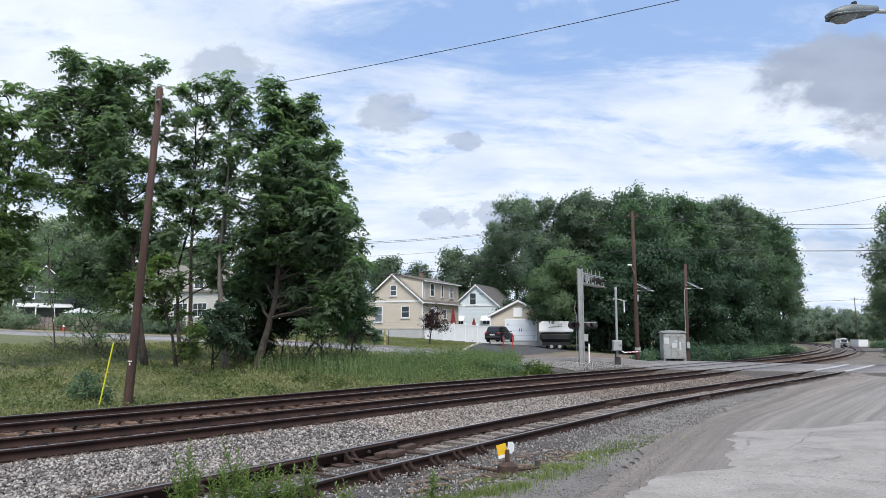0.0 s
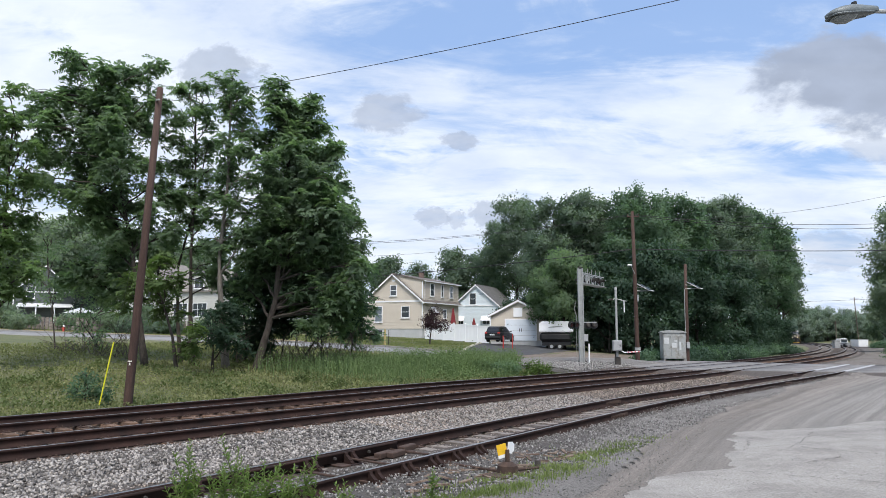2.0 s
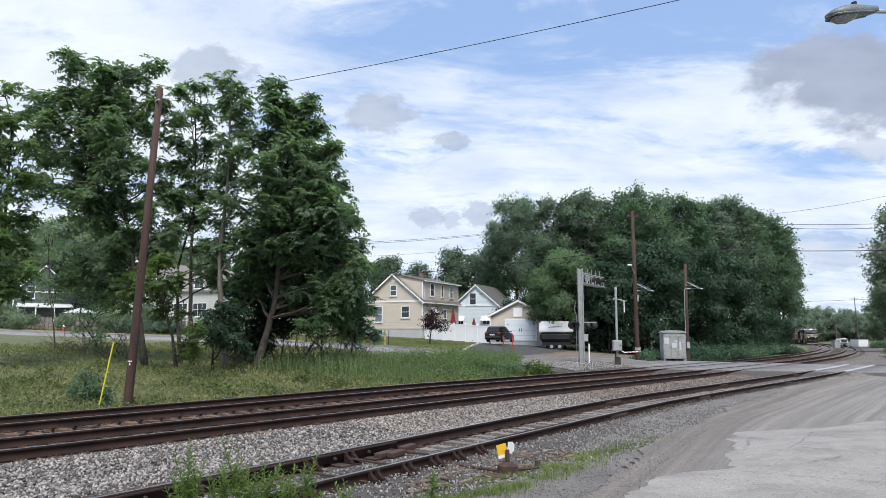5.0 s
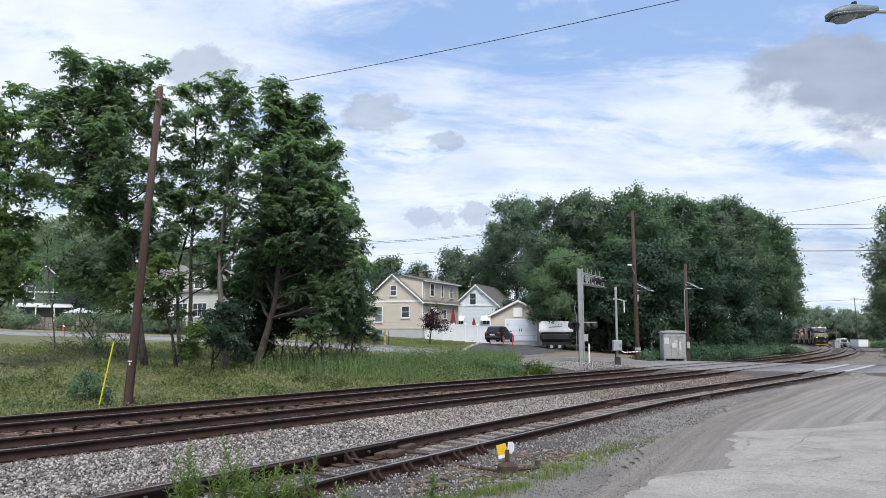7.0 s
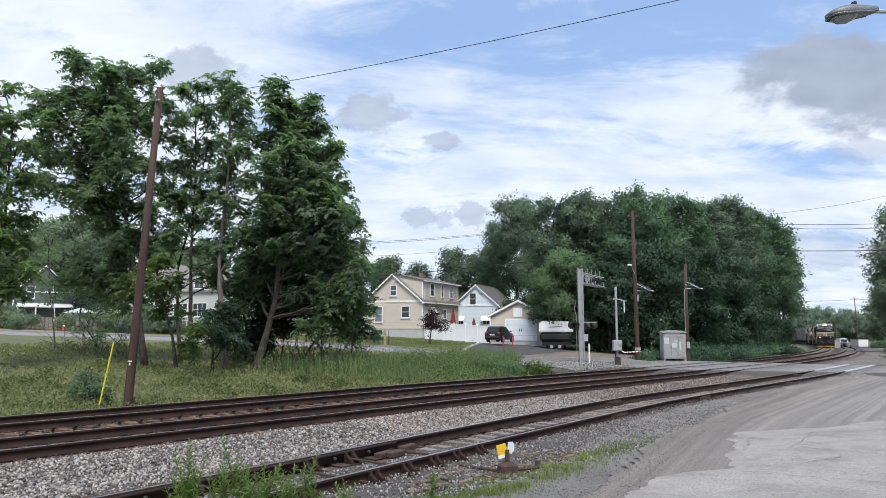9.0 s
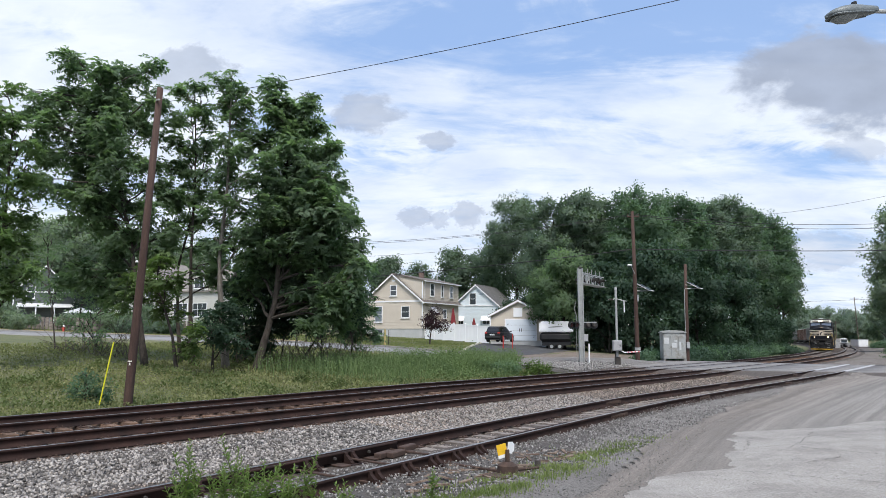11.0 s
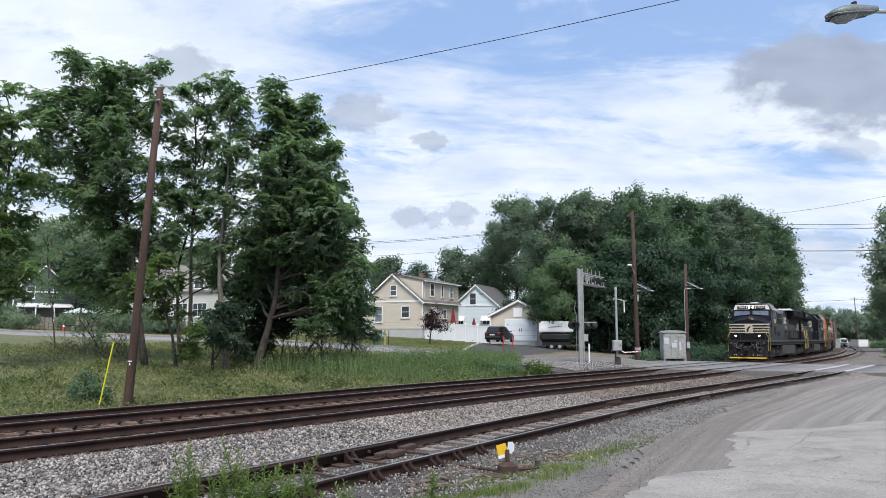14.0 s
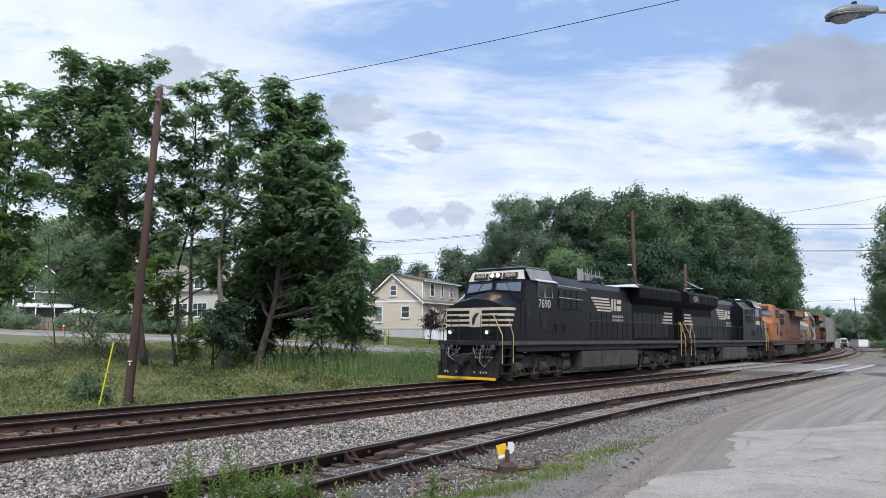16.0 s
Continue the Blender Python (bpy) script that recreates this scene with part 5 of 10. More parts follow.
tree("plum_tree", (-1.40, 75.00, 0.62), [(0, 0, -0.2), (0.12, 0, 1.15), (0.35, 0, 2.32), (0.4, 0, 3.19)],
     [(0.45, 1.41, 2.93, 0.94, 0.83, 0.71), (0, -0.5, 2.31, 0.83, 0.71, 0.59), (1.05, -0.46, 2.19, 0.89, 0.74, 0.59), (0.46, 0.08, 1.85, 1.18, 0.77, 0.35),
      (-0.32, 0.88, 2.8, 0.47, 0.47, 0.47)],
     0.08, "broad", L_PLUM, 8.0, 0.8, 32, "small purple-leaved plum tree on the lawn")


def auto_lobes(h, w, seed, low=0.25, n=16):
    """Lobes of a broad crown of the height h and the width w."""
    rng = random.Random(seed)
    out = []
    for k in range(n):
        f = (k + rng.random()) / n
        z = h * (low + (1 - low) * f)
        wide = w / 2 * math.sqrt(max(0.08, 1 - ((f - 0.38) / 0.66) ** 2))
        a = k * 2.4 + rng.uniform(-0.5, 0.5)
        r = w * rng.uniform(0.13, 0.22) * (1.0 if f < 0.75 else 0.8)
        d = max(0, wide - r)
        out.append((d * math.cos(a), d * math.sin(a), min(z, h - r * 0.8), r, r, r * rng.uniform(0.75, 1.0)))
    out.append((0, 0, h * 0.62, w * 0.27, w * 0.27, h * 0.2))
    return out


def wood_tree(x, y, top, w, seed, leaf, label, low=0.22, density=3.8, size=1.48, group="trees of the wood", kind="far", n=16, name="tree", fill=0.3):
    z = gz(x, y)
    h = top - z
    rng = random.Random(seed)
    tr = [(0, 0, -0.3), (rng.uniform(-0.2, 0.2), 0, h * 0.3), (rng.uniform(-0.4, 0.4), rng.uniform(-0.4, 0.4), h * 0.6), (rng.uniform(-0.5, 0.5), 0, h * 0.88)]
    return tree(name, (x, y, z), tr, auto_lobes(h, w, seed, low, n), max(0.1, h * 0.013), kind, leaf, density, size, seed, label, group=group, fill=fill)


# the wood behind the crossing
DARK = "dark green broadleaf tree at the edge of the wood"
for k, (x, y, top, w) in enumerate(((17.7, 90, 19.2, 10.0), (14.0, 92, 19.0, 8), (23.6, 86, 18.7, 11), (30.0, 91, 19.0, 9.5), (35.5, 96, 19.2, 9), (41.0, 102, 20.9, 9.5),
                                    (17.7, 77, 9.4, 8.5), (22.5, 76, 11.0, 8.5), (28.2, 80, 11.0, 8.5), (34.0, 88, 11.4, 8.5), (39.0, 96, 11.5, 8))):
    # leaf colours carry haze in some crowns, shade in the low ones
    wood_tree(x, y, top, w, 100 + k, L_SHADED if k > 5 else L_FAR if k in (0, 1, 4, 5) else L_MAPLE, DARK, low=0.03 if k > 5 else 0.3, density=2.9 if k > 5 else 3.5)
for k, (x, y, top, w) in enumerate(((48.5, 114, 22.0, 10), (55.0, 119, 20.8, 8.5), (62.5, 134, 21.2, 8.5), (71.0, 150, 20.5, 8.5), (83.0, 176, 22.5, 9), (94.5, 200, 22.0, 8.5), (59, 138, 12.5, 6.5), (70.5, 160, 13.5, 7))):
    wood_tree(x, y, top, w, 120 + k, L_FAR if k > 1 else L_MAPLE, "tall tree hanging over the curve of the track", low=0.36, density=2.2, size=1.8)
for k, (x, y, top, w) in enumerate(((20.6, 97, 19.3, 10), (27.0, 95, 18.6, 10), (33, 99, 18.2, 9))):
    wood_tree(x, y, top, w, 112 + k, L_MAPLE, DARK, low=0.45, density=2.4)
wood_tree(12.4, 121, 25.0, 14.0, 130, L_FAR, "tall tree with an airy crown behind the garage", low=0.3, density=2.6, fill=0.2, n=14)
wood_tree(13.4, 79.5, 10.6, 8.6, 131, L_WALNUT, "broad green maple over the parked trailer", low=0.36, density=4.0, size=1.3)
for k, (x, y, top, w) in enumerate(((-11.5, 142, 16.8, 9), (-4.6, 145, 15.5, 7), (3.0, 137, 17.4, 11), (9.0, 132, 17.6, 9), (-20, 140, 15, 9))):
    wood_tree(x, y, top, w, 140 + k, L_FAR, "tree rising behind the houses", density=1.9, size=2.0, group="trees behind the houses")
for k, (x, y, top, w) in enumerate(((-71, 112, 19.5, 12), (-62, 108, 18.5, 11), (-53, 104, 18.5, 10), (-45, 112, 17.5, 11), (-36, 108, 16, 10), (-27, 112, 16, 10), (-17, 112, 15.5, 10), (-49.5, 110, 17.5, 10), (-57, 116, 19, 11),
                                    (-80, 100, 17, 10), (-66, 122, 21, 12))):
    wood_tree(x, y, top, w, 160 + k, L_PALE, "green tree in the gardens across the street, leaves paled for haze", density=1.35, size=2.0, group="garden trees")
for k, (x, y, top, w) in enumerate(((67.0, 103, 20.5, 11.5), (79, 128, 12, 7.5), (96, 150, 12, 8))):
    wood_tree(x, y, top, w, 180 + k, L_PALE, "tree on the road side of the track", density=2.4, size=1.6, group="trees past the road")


def spruce():
    z = gz(-50.5, 101)
    t = thing("spruce", pose(-50.5, 101, z), "blue-grey spruce in a garden", "tree")
    part("trunk", R((0, 0, -0.2), (0, 0, 9.5), 0.18, 0.03), M_BARK, t)
    lob = []
    for k in range(12):
        h, a = 1.5 + 0.68 * k, k * 2.4
        r = 2.3 * (1 - k / 13.5)
        for j in range(3):
            lob.append((math.cos(a + j * 2.1) * r * 0.5, math.sin(a + j * 2.1) * r * 0.5, h, r * 0.6, r * 0.6, 0.28))
    crown_mesh("leaves", lob, 5, "far", 0.8, leaf_mat("spruce_needles", (0.03, 0.045, 0.042), (0.07, 0.095, 0.09)), t, 9)


spruce()


# ---------------------------------------------------------------- shrubs, grass and weeds
def shrub(x, y, h, w, seed, leaf, label, group="shrubs", density=9.0, size=0.8):
    rng = random.Random(seed)
    z = gz(x, y)
    t = thing("shrub", pose(x, y, z), label, "shrub", group)
    lob = [(rng.uniform(-0.35, 0.35) * w, rng.uniform(-0.35, 0.35) * w, h * rng.uniform(0.35, 0.75), w * rng.uniform(0.2, 0.32), w * rng.uniform(0.2, 0.32), h * rng.uniform(0.22, 0.32)) for _ in range(6)]
    bm = bmesh.new()
    for l in lob:
        limb(bm, (l[0] * 0.2, l[1] * 0.2, -0.1), l[:3], 0.03, 0.01, rng, 0.08, 3, 5)
    part("stems", bm, M_BARK, t)
    crown_mesh("leaves", lob, density, "broad" if y < 50 else "far", size, leaf, t, seed)
    return t


# low trees whose leaf colour is darkened for the shade beneath tall crowns
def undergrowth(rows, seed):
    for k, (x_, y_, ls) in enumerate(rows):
        tree("young_tree", (x_, y_, gz(x_, y_)), [(0, 0, -0.2), (0.15, 0, 1.4), (-0.1, 0, 2.8), (0.1, 0, 4.2)], ls, 0.06, "frond", L_SHADED, 5.6, 0.9, seed + k, "leafy undergrowth tree below the tall trees, darkened for shade", group="trees on the verge")


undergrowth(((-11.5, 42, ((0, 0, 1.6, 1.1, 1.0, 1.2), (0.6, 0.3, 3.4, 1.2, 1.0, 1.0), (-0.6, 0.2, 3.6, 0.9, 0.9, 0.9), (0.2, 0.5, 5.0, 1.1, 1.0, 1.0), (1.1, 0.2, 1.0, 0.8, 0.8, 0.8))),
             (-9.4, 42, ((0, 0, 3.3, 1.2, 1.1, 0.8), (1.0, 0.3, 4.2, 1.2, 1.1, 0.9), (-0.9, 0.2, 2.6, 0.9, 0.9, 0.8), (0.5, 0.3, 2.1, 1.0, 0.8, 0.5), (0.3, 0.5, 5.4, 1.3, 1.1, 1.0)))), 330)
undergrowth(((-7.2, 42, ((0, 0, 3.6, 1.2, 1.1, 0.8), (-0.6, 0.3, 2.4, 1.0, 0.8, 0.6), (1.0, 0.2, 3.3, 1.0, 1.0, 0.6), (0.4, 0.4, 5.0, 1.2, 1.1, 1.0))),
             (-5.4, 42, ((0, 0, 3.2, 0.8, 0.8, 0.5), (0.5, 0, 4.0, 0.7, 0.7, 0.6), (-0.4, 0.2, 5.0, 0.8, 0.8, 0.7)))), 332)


def dead_brush(x, y, seed):
    rng = random.Random(seed)
    t = thing("dead_brush", pose(x, y, gz(x, y)), "tangle of dark dead stems below the trees", "brush", "dead brush")
    for k in range(34):
        bm = bmesh.new()
        a = Vector((rng.uniform(-1.3, 1.3), rng.uniform(-0.6, 0.6), -0.1))
        b = a + Vector((rng.gauss(0, 0.7), rng.gauss(0, 0.4), rng.uniform(0.5, 2.5)))
        limb(bm, a, b, 0.022, 0.008, rng, 0.12, 4, 4)
        part("stem", bm, M_DEADWOOD, t)


M_DEADWOOD = mat("dead_stems", (0.085, 0.07, 0.055), (0.19, 0.16, 0.125), 0.95, 6, fine=0.2)
for k, (x_, y_) in enumerate(((-6.9, 40.5), (-5.6, 41), (-7.8, 42), (-6.4, 43), (-8.6, 40.3), (-11.6, 41), (-18.5, 41), (-21, 42))):
    dead_brush(x_, y_, 350 + k)

rs = random.Random(9)
for k in range(20):
    s_ = 58 + k * 3.0 + rs.uniform(-1.2, 1.2)
    x_, y_, _z = on_line(s_, rs.uniform(-6.4, -3.9))
    shrub(x_, y_, rs.uniform(0.7, 1.3), rs.uniform(3.0, 4.4), 200 + k, L_SHADED if k % 4 else L_MAPLE, "dense green shrub along the track", "shrubs along the track", 7.5, 0.9)
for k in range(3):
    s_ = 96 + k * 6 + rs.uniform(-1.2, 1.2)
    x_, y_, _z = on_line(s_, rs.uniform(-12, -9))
    shrub(x_, y_, rs.uniform(2.6, 4), rs.uniform(4.5, 6), 240 + k, L_SHADED, "dense green undergrowth below the wood", "shrubs along the track", 4.0, 1.2)
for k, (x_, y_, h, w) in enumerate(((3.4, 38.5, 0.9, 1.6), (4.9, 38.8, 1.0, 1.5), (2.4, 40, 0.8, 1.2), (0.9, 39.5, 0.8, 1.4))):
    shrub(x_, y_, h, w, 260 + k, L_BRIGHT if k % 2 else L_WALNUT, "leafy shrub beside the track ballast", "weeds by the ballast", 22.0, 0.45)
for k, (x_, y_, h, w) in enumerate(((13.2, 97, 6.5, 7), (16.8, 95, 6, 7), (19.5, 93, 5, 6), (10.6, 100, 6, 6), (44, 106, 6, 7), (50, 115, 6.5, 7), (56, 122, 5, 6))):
    shrub(x_, y_, h, w, 500 + k, L_SHADED, "green thicket below the wood, darkened for shade", "thickets", 3.6, 1.4)
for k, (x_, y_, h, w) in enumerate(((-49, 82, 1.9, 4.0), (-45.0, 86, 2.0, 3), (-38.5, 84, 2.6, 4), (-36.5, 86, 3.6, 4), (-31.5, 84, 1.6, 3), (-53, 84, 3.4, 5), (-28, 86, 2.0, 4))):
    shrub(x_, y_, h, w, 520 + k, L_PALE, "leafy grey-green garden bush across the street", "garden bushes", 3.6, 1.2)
for k in range(14):
    s_ = 78 + k * 8
    x_, y_, _z = on_line(s_, rs.uniform(9.5, 13))
    shrub(x_, y_, rs.uniform(1.2, 2.2), rs.uniform(3, 5), 270 + k, L_MAPLE if k % 2 else L_FAR, "green shrub on the road side of the track", "shrubs past the road", 7.0, 0.9)
for k, (x_, y_) in enumerate(((-60, 86), (-55, 88), (-36, 84), (-32, 83), (-70, 88), (-26, 84))):
    shrub(x_, y_, 1.6, 4.5, 280 + k, L_FAR, "clipped garden bush across the street", "garden bushes", 5.0, 1.0)


def blades(name, x, y, z, h, w, material, seed, label, lean=0.35):
    """Grass: every blade a bent pair of quads."""
    rng = np.random.default_rng(seed)
    n = len(x)
    a = rng.uniform(0, 6.283, n)
    d = np.stack([np.cos(a), np.sin(a), np.zeros(n)], 1)
    sd = np.stack([-np.sin(a), np.cos(a), np.zeros(n)], 1) * (w * rng.uniform(0.6, 1.3, n))[:, None]
    le = rng.uniform(0.05, lean, n) * h
    p0 = np.stack([x, y, z - 0.02], 1)
    p1 = p0 + d * (le * 0.35)[:, None] + np.stack([0 * h, 0 * h, h * 0.6], 1)
    p2 = p0 + d * le[:, None] + np.stack([0 * h, 0 * h, h], 1)
    V = np.stack([p0 - sd, p0 + sd, p1 + sd * 0.8, p1 - sd * 0.8, p2], 1).reshape(-1, 3)
    b = 5 * np.arange(n)[:, None]
    ob = sheet(name, V, [b + np.array([0, 1, 2, 3]), b + np.array([3, 2, 4])], material)
    return tagged(ob, label, "grass", kind="stuff")


def leaf_litter(name, x, y, z, size, material, seed, label):
    """Low broad-leaved growth: small leaves at all angles."""
    rng = np.random.default_rng(seed)
    n = len(x)
    t = rng.normal(size=(n, 3)) + np.array([0, 0, 0.5])
    t /= np.linalg.norm(t, axis=1)[:, None]
    w = np.cross(t, rng.normal(size=(n, 3)))
    w /= np.linalg.norm(w, axis=1)[:, None] + 1e-6
    l = (size * rng.uniform(0.6, 1.4, n))[:, None]
    p = np.stack([x, y, z], 1)
    V = np.stack([p, p + t * l * 0.5 + w * l * 0.34, p + t * l, p + t * l * 0.5 - w * l * 0.34], 1).reshape(-1, 3)
    return tagged(sheet(name, V, np.arange(4 * n).reshape(-1, 4), material), label, "weeds", kind="stuff")


def before_street(x, y):
    return y < np.interp(x, [p[0] for p in STREET], [p[1] for p in STREET]) - 3.7


def meadow():
    rng = np.random.default_rng(3)
    # patches of low weeds, each patch with its own height
    n = 150000
    s = rng.uniform(-6, 48, n)
    e = -2.9 - 34 * rng.random(n) ** 1.7
    P = on_line(s, e)
    x, y = P[:, 0], P[:, 1]
    hgt = (0.20 + 0.14 * bumps(x, y, 1.1, 4.0) + 0.10 * bumps(x, y, 3.1, 1.0)) * np.clip((62 - y) / 16, 0.4, 1)
    keep = (rng.random(n) < 0.7 + 0.3 * bumps(x, y, 0.6, 2.0)) & ~((s > 39.0) & (e > -20)) & (np.abs(x / np.maximum(y, 1)) < 0.66) & before_street(x, y)
    x, y, hgt, e = x[keep], y[keep], np.maximum(hgt[keep], 0.05), e[keep]
    z = ground_z(x, y) + hgt * rng.random(len(x)) ** 0.6
    sz = 0.045 + 0.0016 * y
    leaf_litter("meadow_weeds", x, y, z, sz, L_GRASS, 41, "mottled low weeds and clover on the verge")
    n = 30000
    s = rng.uniform(-6, 50, n)
    e = -2.9 - 33 * rng.random(n) ** 1.6
    P = on_line(s, e)
    x, y = P[:, 0], P[:, 1]
    keep = (rng.random(n) < 0.5 + 0.5 * bumps(x, y, 2.2)) & ~((s > 39.0) & (e > -20)) & (np.abs(x / np.maximum(y, 1)) < 0.66) & before_street(x, y)
    x, y = x[keep], y[keep]
    h = rng.uniform(0.12, 0.38, len(x)) * (1 + 0.4 * bumps(x, y, 3.7, 2.0))
    blades("meadow_grass", x, y, ground_z(x, y), h, 0.008 + 0.0003 * y, L_SEED, 4, "uncut straw-tipped grass on the verge beyond the tracks", 0.6)
    # darker clumps of broad-leaved weeds
    n = 150
    s = rng.uniform(-4, 38, n)
    e = -3.4 - 17 * rng.random(n) ** 1.5
    c = on_line(s, e)
    k = rng.integers(0, n, 30000)
    wide = rng.uniform(0.15, 0.65, n)
    tall = rng.uniform(0.18, 0.62, n)
    x, y = c[k, 0] + rng.normal(size=30000) * wide[k] * 1.3, c[k, 1] + rng.normal(size=30000) * wide[k]
    r2 = ((x - c[k, 0]) / wide[k] / 1.3) ** 2 + ((y - c[k, 1]) / wide[k]) ** 2
    z = ground_z(x, y) + tall[k] * np.exp(-0.5 * r2) * rng.random(30000) ** 0.5
    ok = np.abs(x / np.maximum(y, 1)) < 0.66
    leaf_litter("weed_clumps", x[ok], y[ok], z[ok], 0.06 + 0.0017 * y[ok], L_CLUMP, 44, "clumps of dark broad-leaved weeds on the verge")
    # tall weeds before the driveway
    n = 42000
    s = rng.uniform(12, 41, n)
    e = -3.6 - 9.0 * rng.random(n)
    P = on_line(s, e)
    x, y = P[:, 0], P[:, 1]
    keep = (rng.random(n) < np.clip((s - 20) / 10, 0, 1) * (0.55 + 0.45 * bumps(x, y, 1.3, 5.0))) & (x < 0.103 * y + 0.5 * bumps(x, y, 0.8, 3.0))
    x, y, e, s = x[keep], y[keep], e[keep], s[keep]
    h = rng.uniform(0.7, 1.4, len(x)) * (0.9 + 0.35 * bumps(x, y, 0.9, 7.0)) * np.clip(0.3 + (-3.2 - e) / 4, 0.3, 1)
    blades("tall_weeds", x, y, ground_z(x, y), h, 0.011, L_WEED2, 5, "tall green weeds beside the track", 0.4)
    k = rng.integers(0, len(x), 36000)
    f = rng.random(36000)
    leaf_litter("tall_weed_leaves", x[k] + rng.normal(size=36000) * 0.08, y[k] + rng.normal(size=36000) * 0.08, ground_z(x[k], y[k]) + h[k] * f, 0.075 + 0 * f, L_WEED2, 55, "leaves of the tall green weeds beside the track")
    # fresh grass between ballast and road
    n = 60000
    s = rng.uniform(3, 16.5, n)
    e = np.interp(s, [3, 7, 11, 16.5], [12.35, 12.1, 11.75, 11.35]) + rng.normal(size=n) * 0.28
    P = on_line(s, e)
    x, y = P[:, 0], P[:, 1]
    wgt = np.interp(s, [3, 10, 14.5], [0.95, 0.65, 0.0]) * (0.45 + 0.75 * bumps(x, y, 0.4, 1.0))
    keep = rng.random(n) < wgt
    x, y, s, e = x[keep], y[keep], s[keep], e[keep]
    z = on_line(s, e, SHOULDER_Z(e))[:, 2]
    blades("fresh_grass", x, y, z, rng.uniform(0.025, 0.10, len(x)), 0.006 + 0 * x, L_BRIGHTGRASS, 6, "short bright green grass growing through the gravel", 0.7)
    # lawns
    n = 50000
    x = rng.uniform(-60, 6, n)
    y = rng.uniform(58, 92, n)
    st = np.interp(x, [-60, -45, -22, -8, 2, 8], [77.5, 74, 66, 60.5, 57.5, 54.5])
    keep = (y > st + 4.0) & (x < 1.5 + (y - 63.5) * 0.1436)
    x, y = x[keep], y[keep]
    blades("lawn_grass", x, y, ground_z(x, y), rng.uniform(0.06, 0.14, len(x)), 0.06 + 0 * x, L_LAWN, 7, "mown lawn grass in front of the houses")


L_CLUMP = leaf_mat("broad_weed_leaves", (0.070, 0.095, 0.036), (0.165, 0.20, 0.085), 0.35)
L_SEED = leaf_mat("straw_grass", (0.11, 0.125, 0.055), (0.25, 0.245, 0.125), 0.3, 0.8)
L_WEED2 = leaf_mat("tall_weed_leaves", (0.082, 0.128, 0.054), (0.185, 0.255, 0.108), 0.3, 0.7)
L_BRIGHTGRASS = leaf_mat("fresh_grass_blades", (0.10, 0.14, 0.042), (0.235, 0.285, 0.105), 0.35, 0.6)
L_LAWN = leaf_mat("lawn_blades", (0.125, 0.160, 0.062), (0.235, 0.250, 0.110), 0.4, 0.7)
meadow()


def weed_plant(x, y, z, h, seed):
    """A stalk with many narrow leaves all the way up."""
    rng = random.Random(seed)
    h *= 1.06
    t = thing("weed_plant", pose(x, y, z), "tall leafy green weed at the edge of the ballast", "plant", "weeds in front")
    bm = bmesh.new()
    lean = Vector((rng.uniform(-0.1, 0.1), rng.uniform(-0.1, 0.1), 1)) * h
    stalks = [(Vector((0, 0, 0)), lean)] + [(lean * f, Vector((rng.uniform(-0.17, 0.17), rng.uniform(-0.17, 0.17), rng.uniform(0.2, 0.42))) * h) for f in (0.3, 0.42, 0.52, 0.6, 0.7)]
    V, F = [], []
    for a, d in stalks:
        tube(bm, [a, a + d * 0.5, a + d], [0.006, 0.005, 0.002], 5)
        n = int(d.length * 80)
        for k in range(n):
            f = 0.12 + 0.88 * k / n
            p = a + d * f
            an = k * 2.4 + rng.uniform(-0.4, 0.4)
            el = rng.uniform(0.1, 0.75) + 0.5 * f
            L = rng.uniform(0.07, 0.12) * (1.15 - 0.6 * f)
            o = Vector((math.cos(an) * math.cos(el), math.sin(an) * math.cos(el), math.sin(el)))
            w = Vector((-math.sin(an), math.cos(an), 0)) * L * 0.13
            m_ = p + o * L * 0.55
            V += [p, m_ + w, p + o * L + Vector((0, 0, -0.2 * L)), m_ - w]
            F.append([len(V) - 4, len(V) - 3, len(V) - 2, len(V) - 1])
    part("stalk", bm, M_STALK, t)
    sheet("leaves", np.array([tuple(v) for v in V]), np.array(F), L_WEED, t)


M_STALK = mat("green_stalk", (0.10, 0.14, 0.04), (0.15, 0.18, 0.06), 0.7, 8)
for k, (x_, y_, h) in enumerate(((-2.42, 7.0, 1.05), (-2.32, 6.9, 0.90), (-2.06, 7.05, 1.02), (-1.98, 6.85, 0.86), (-1.80, 7.0, 0.84), (-1.62, 6.9, 0.88), (-1.50, 7.0, 0.78), (-1.33, 7.0, 0.84),
                                 (-2.2, 7.15, 0.72), (-1.9, 7.2, 0.80), (-1.22, 7.05, 0.68), (-2.5, 7.1, 0.75), (-0.98, 7.2, 0.62), (-0.12, 8.3, 0.55), (-1.7, 7.2, 0.76), (-2.38, 6.8, 0.80), (-1.72, 6.75, 0.84), (-1.42, 6.8, 0.76))):
    sv, ev = line_coords([x_], [y_])
    weed_plant(x_, y_, float(np.interp(ev[0], [10.3, 11.5, 12.4, 14], [-0.25, -0.27, -0.17, -0.05])), h, 300 + k)


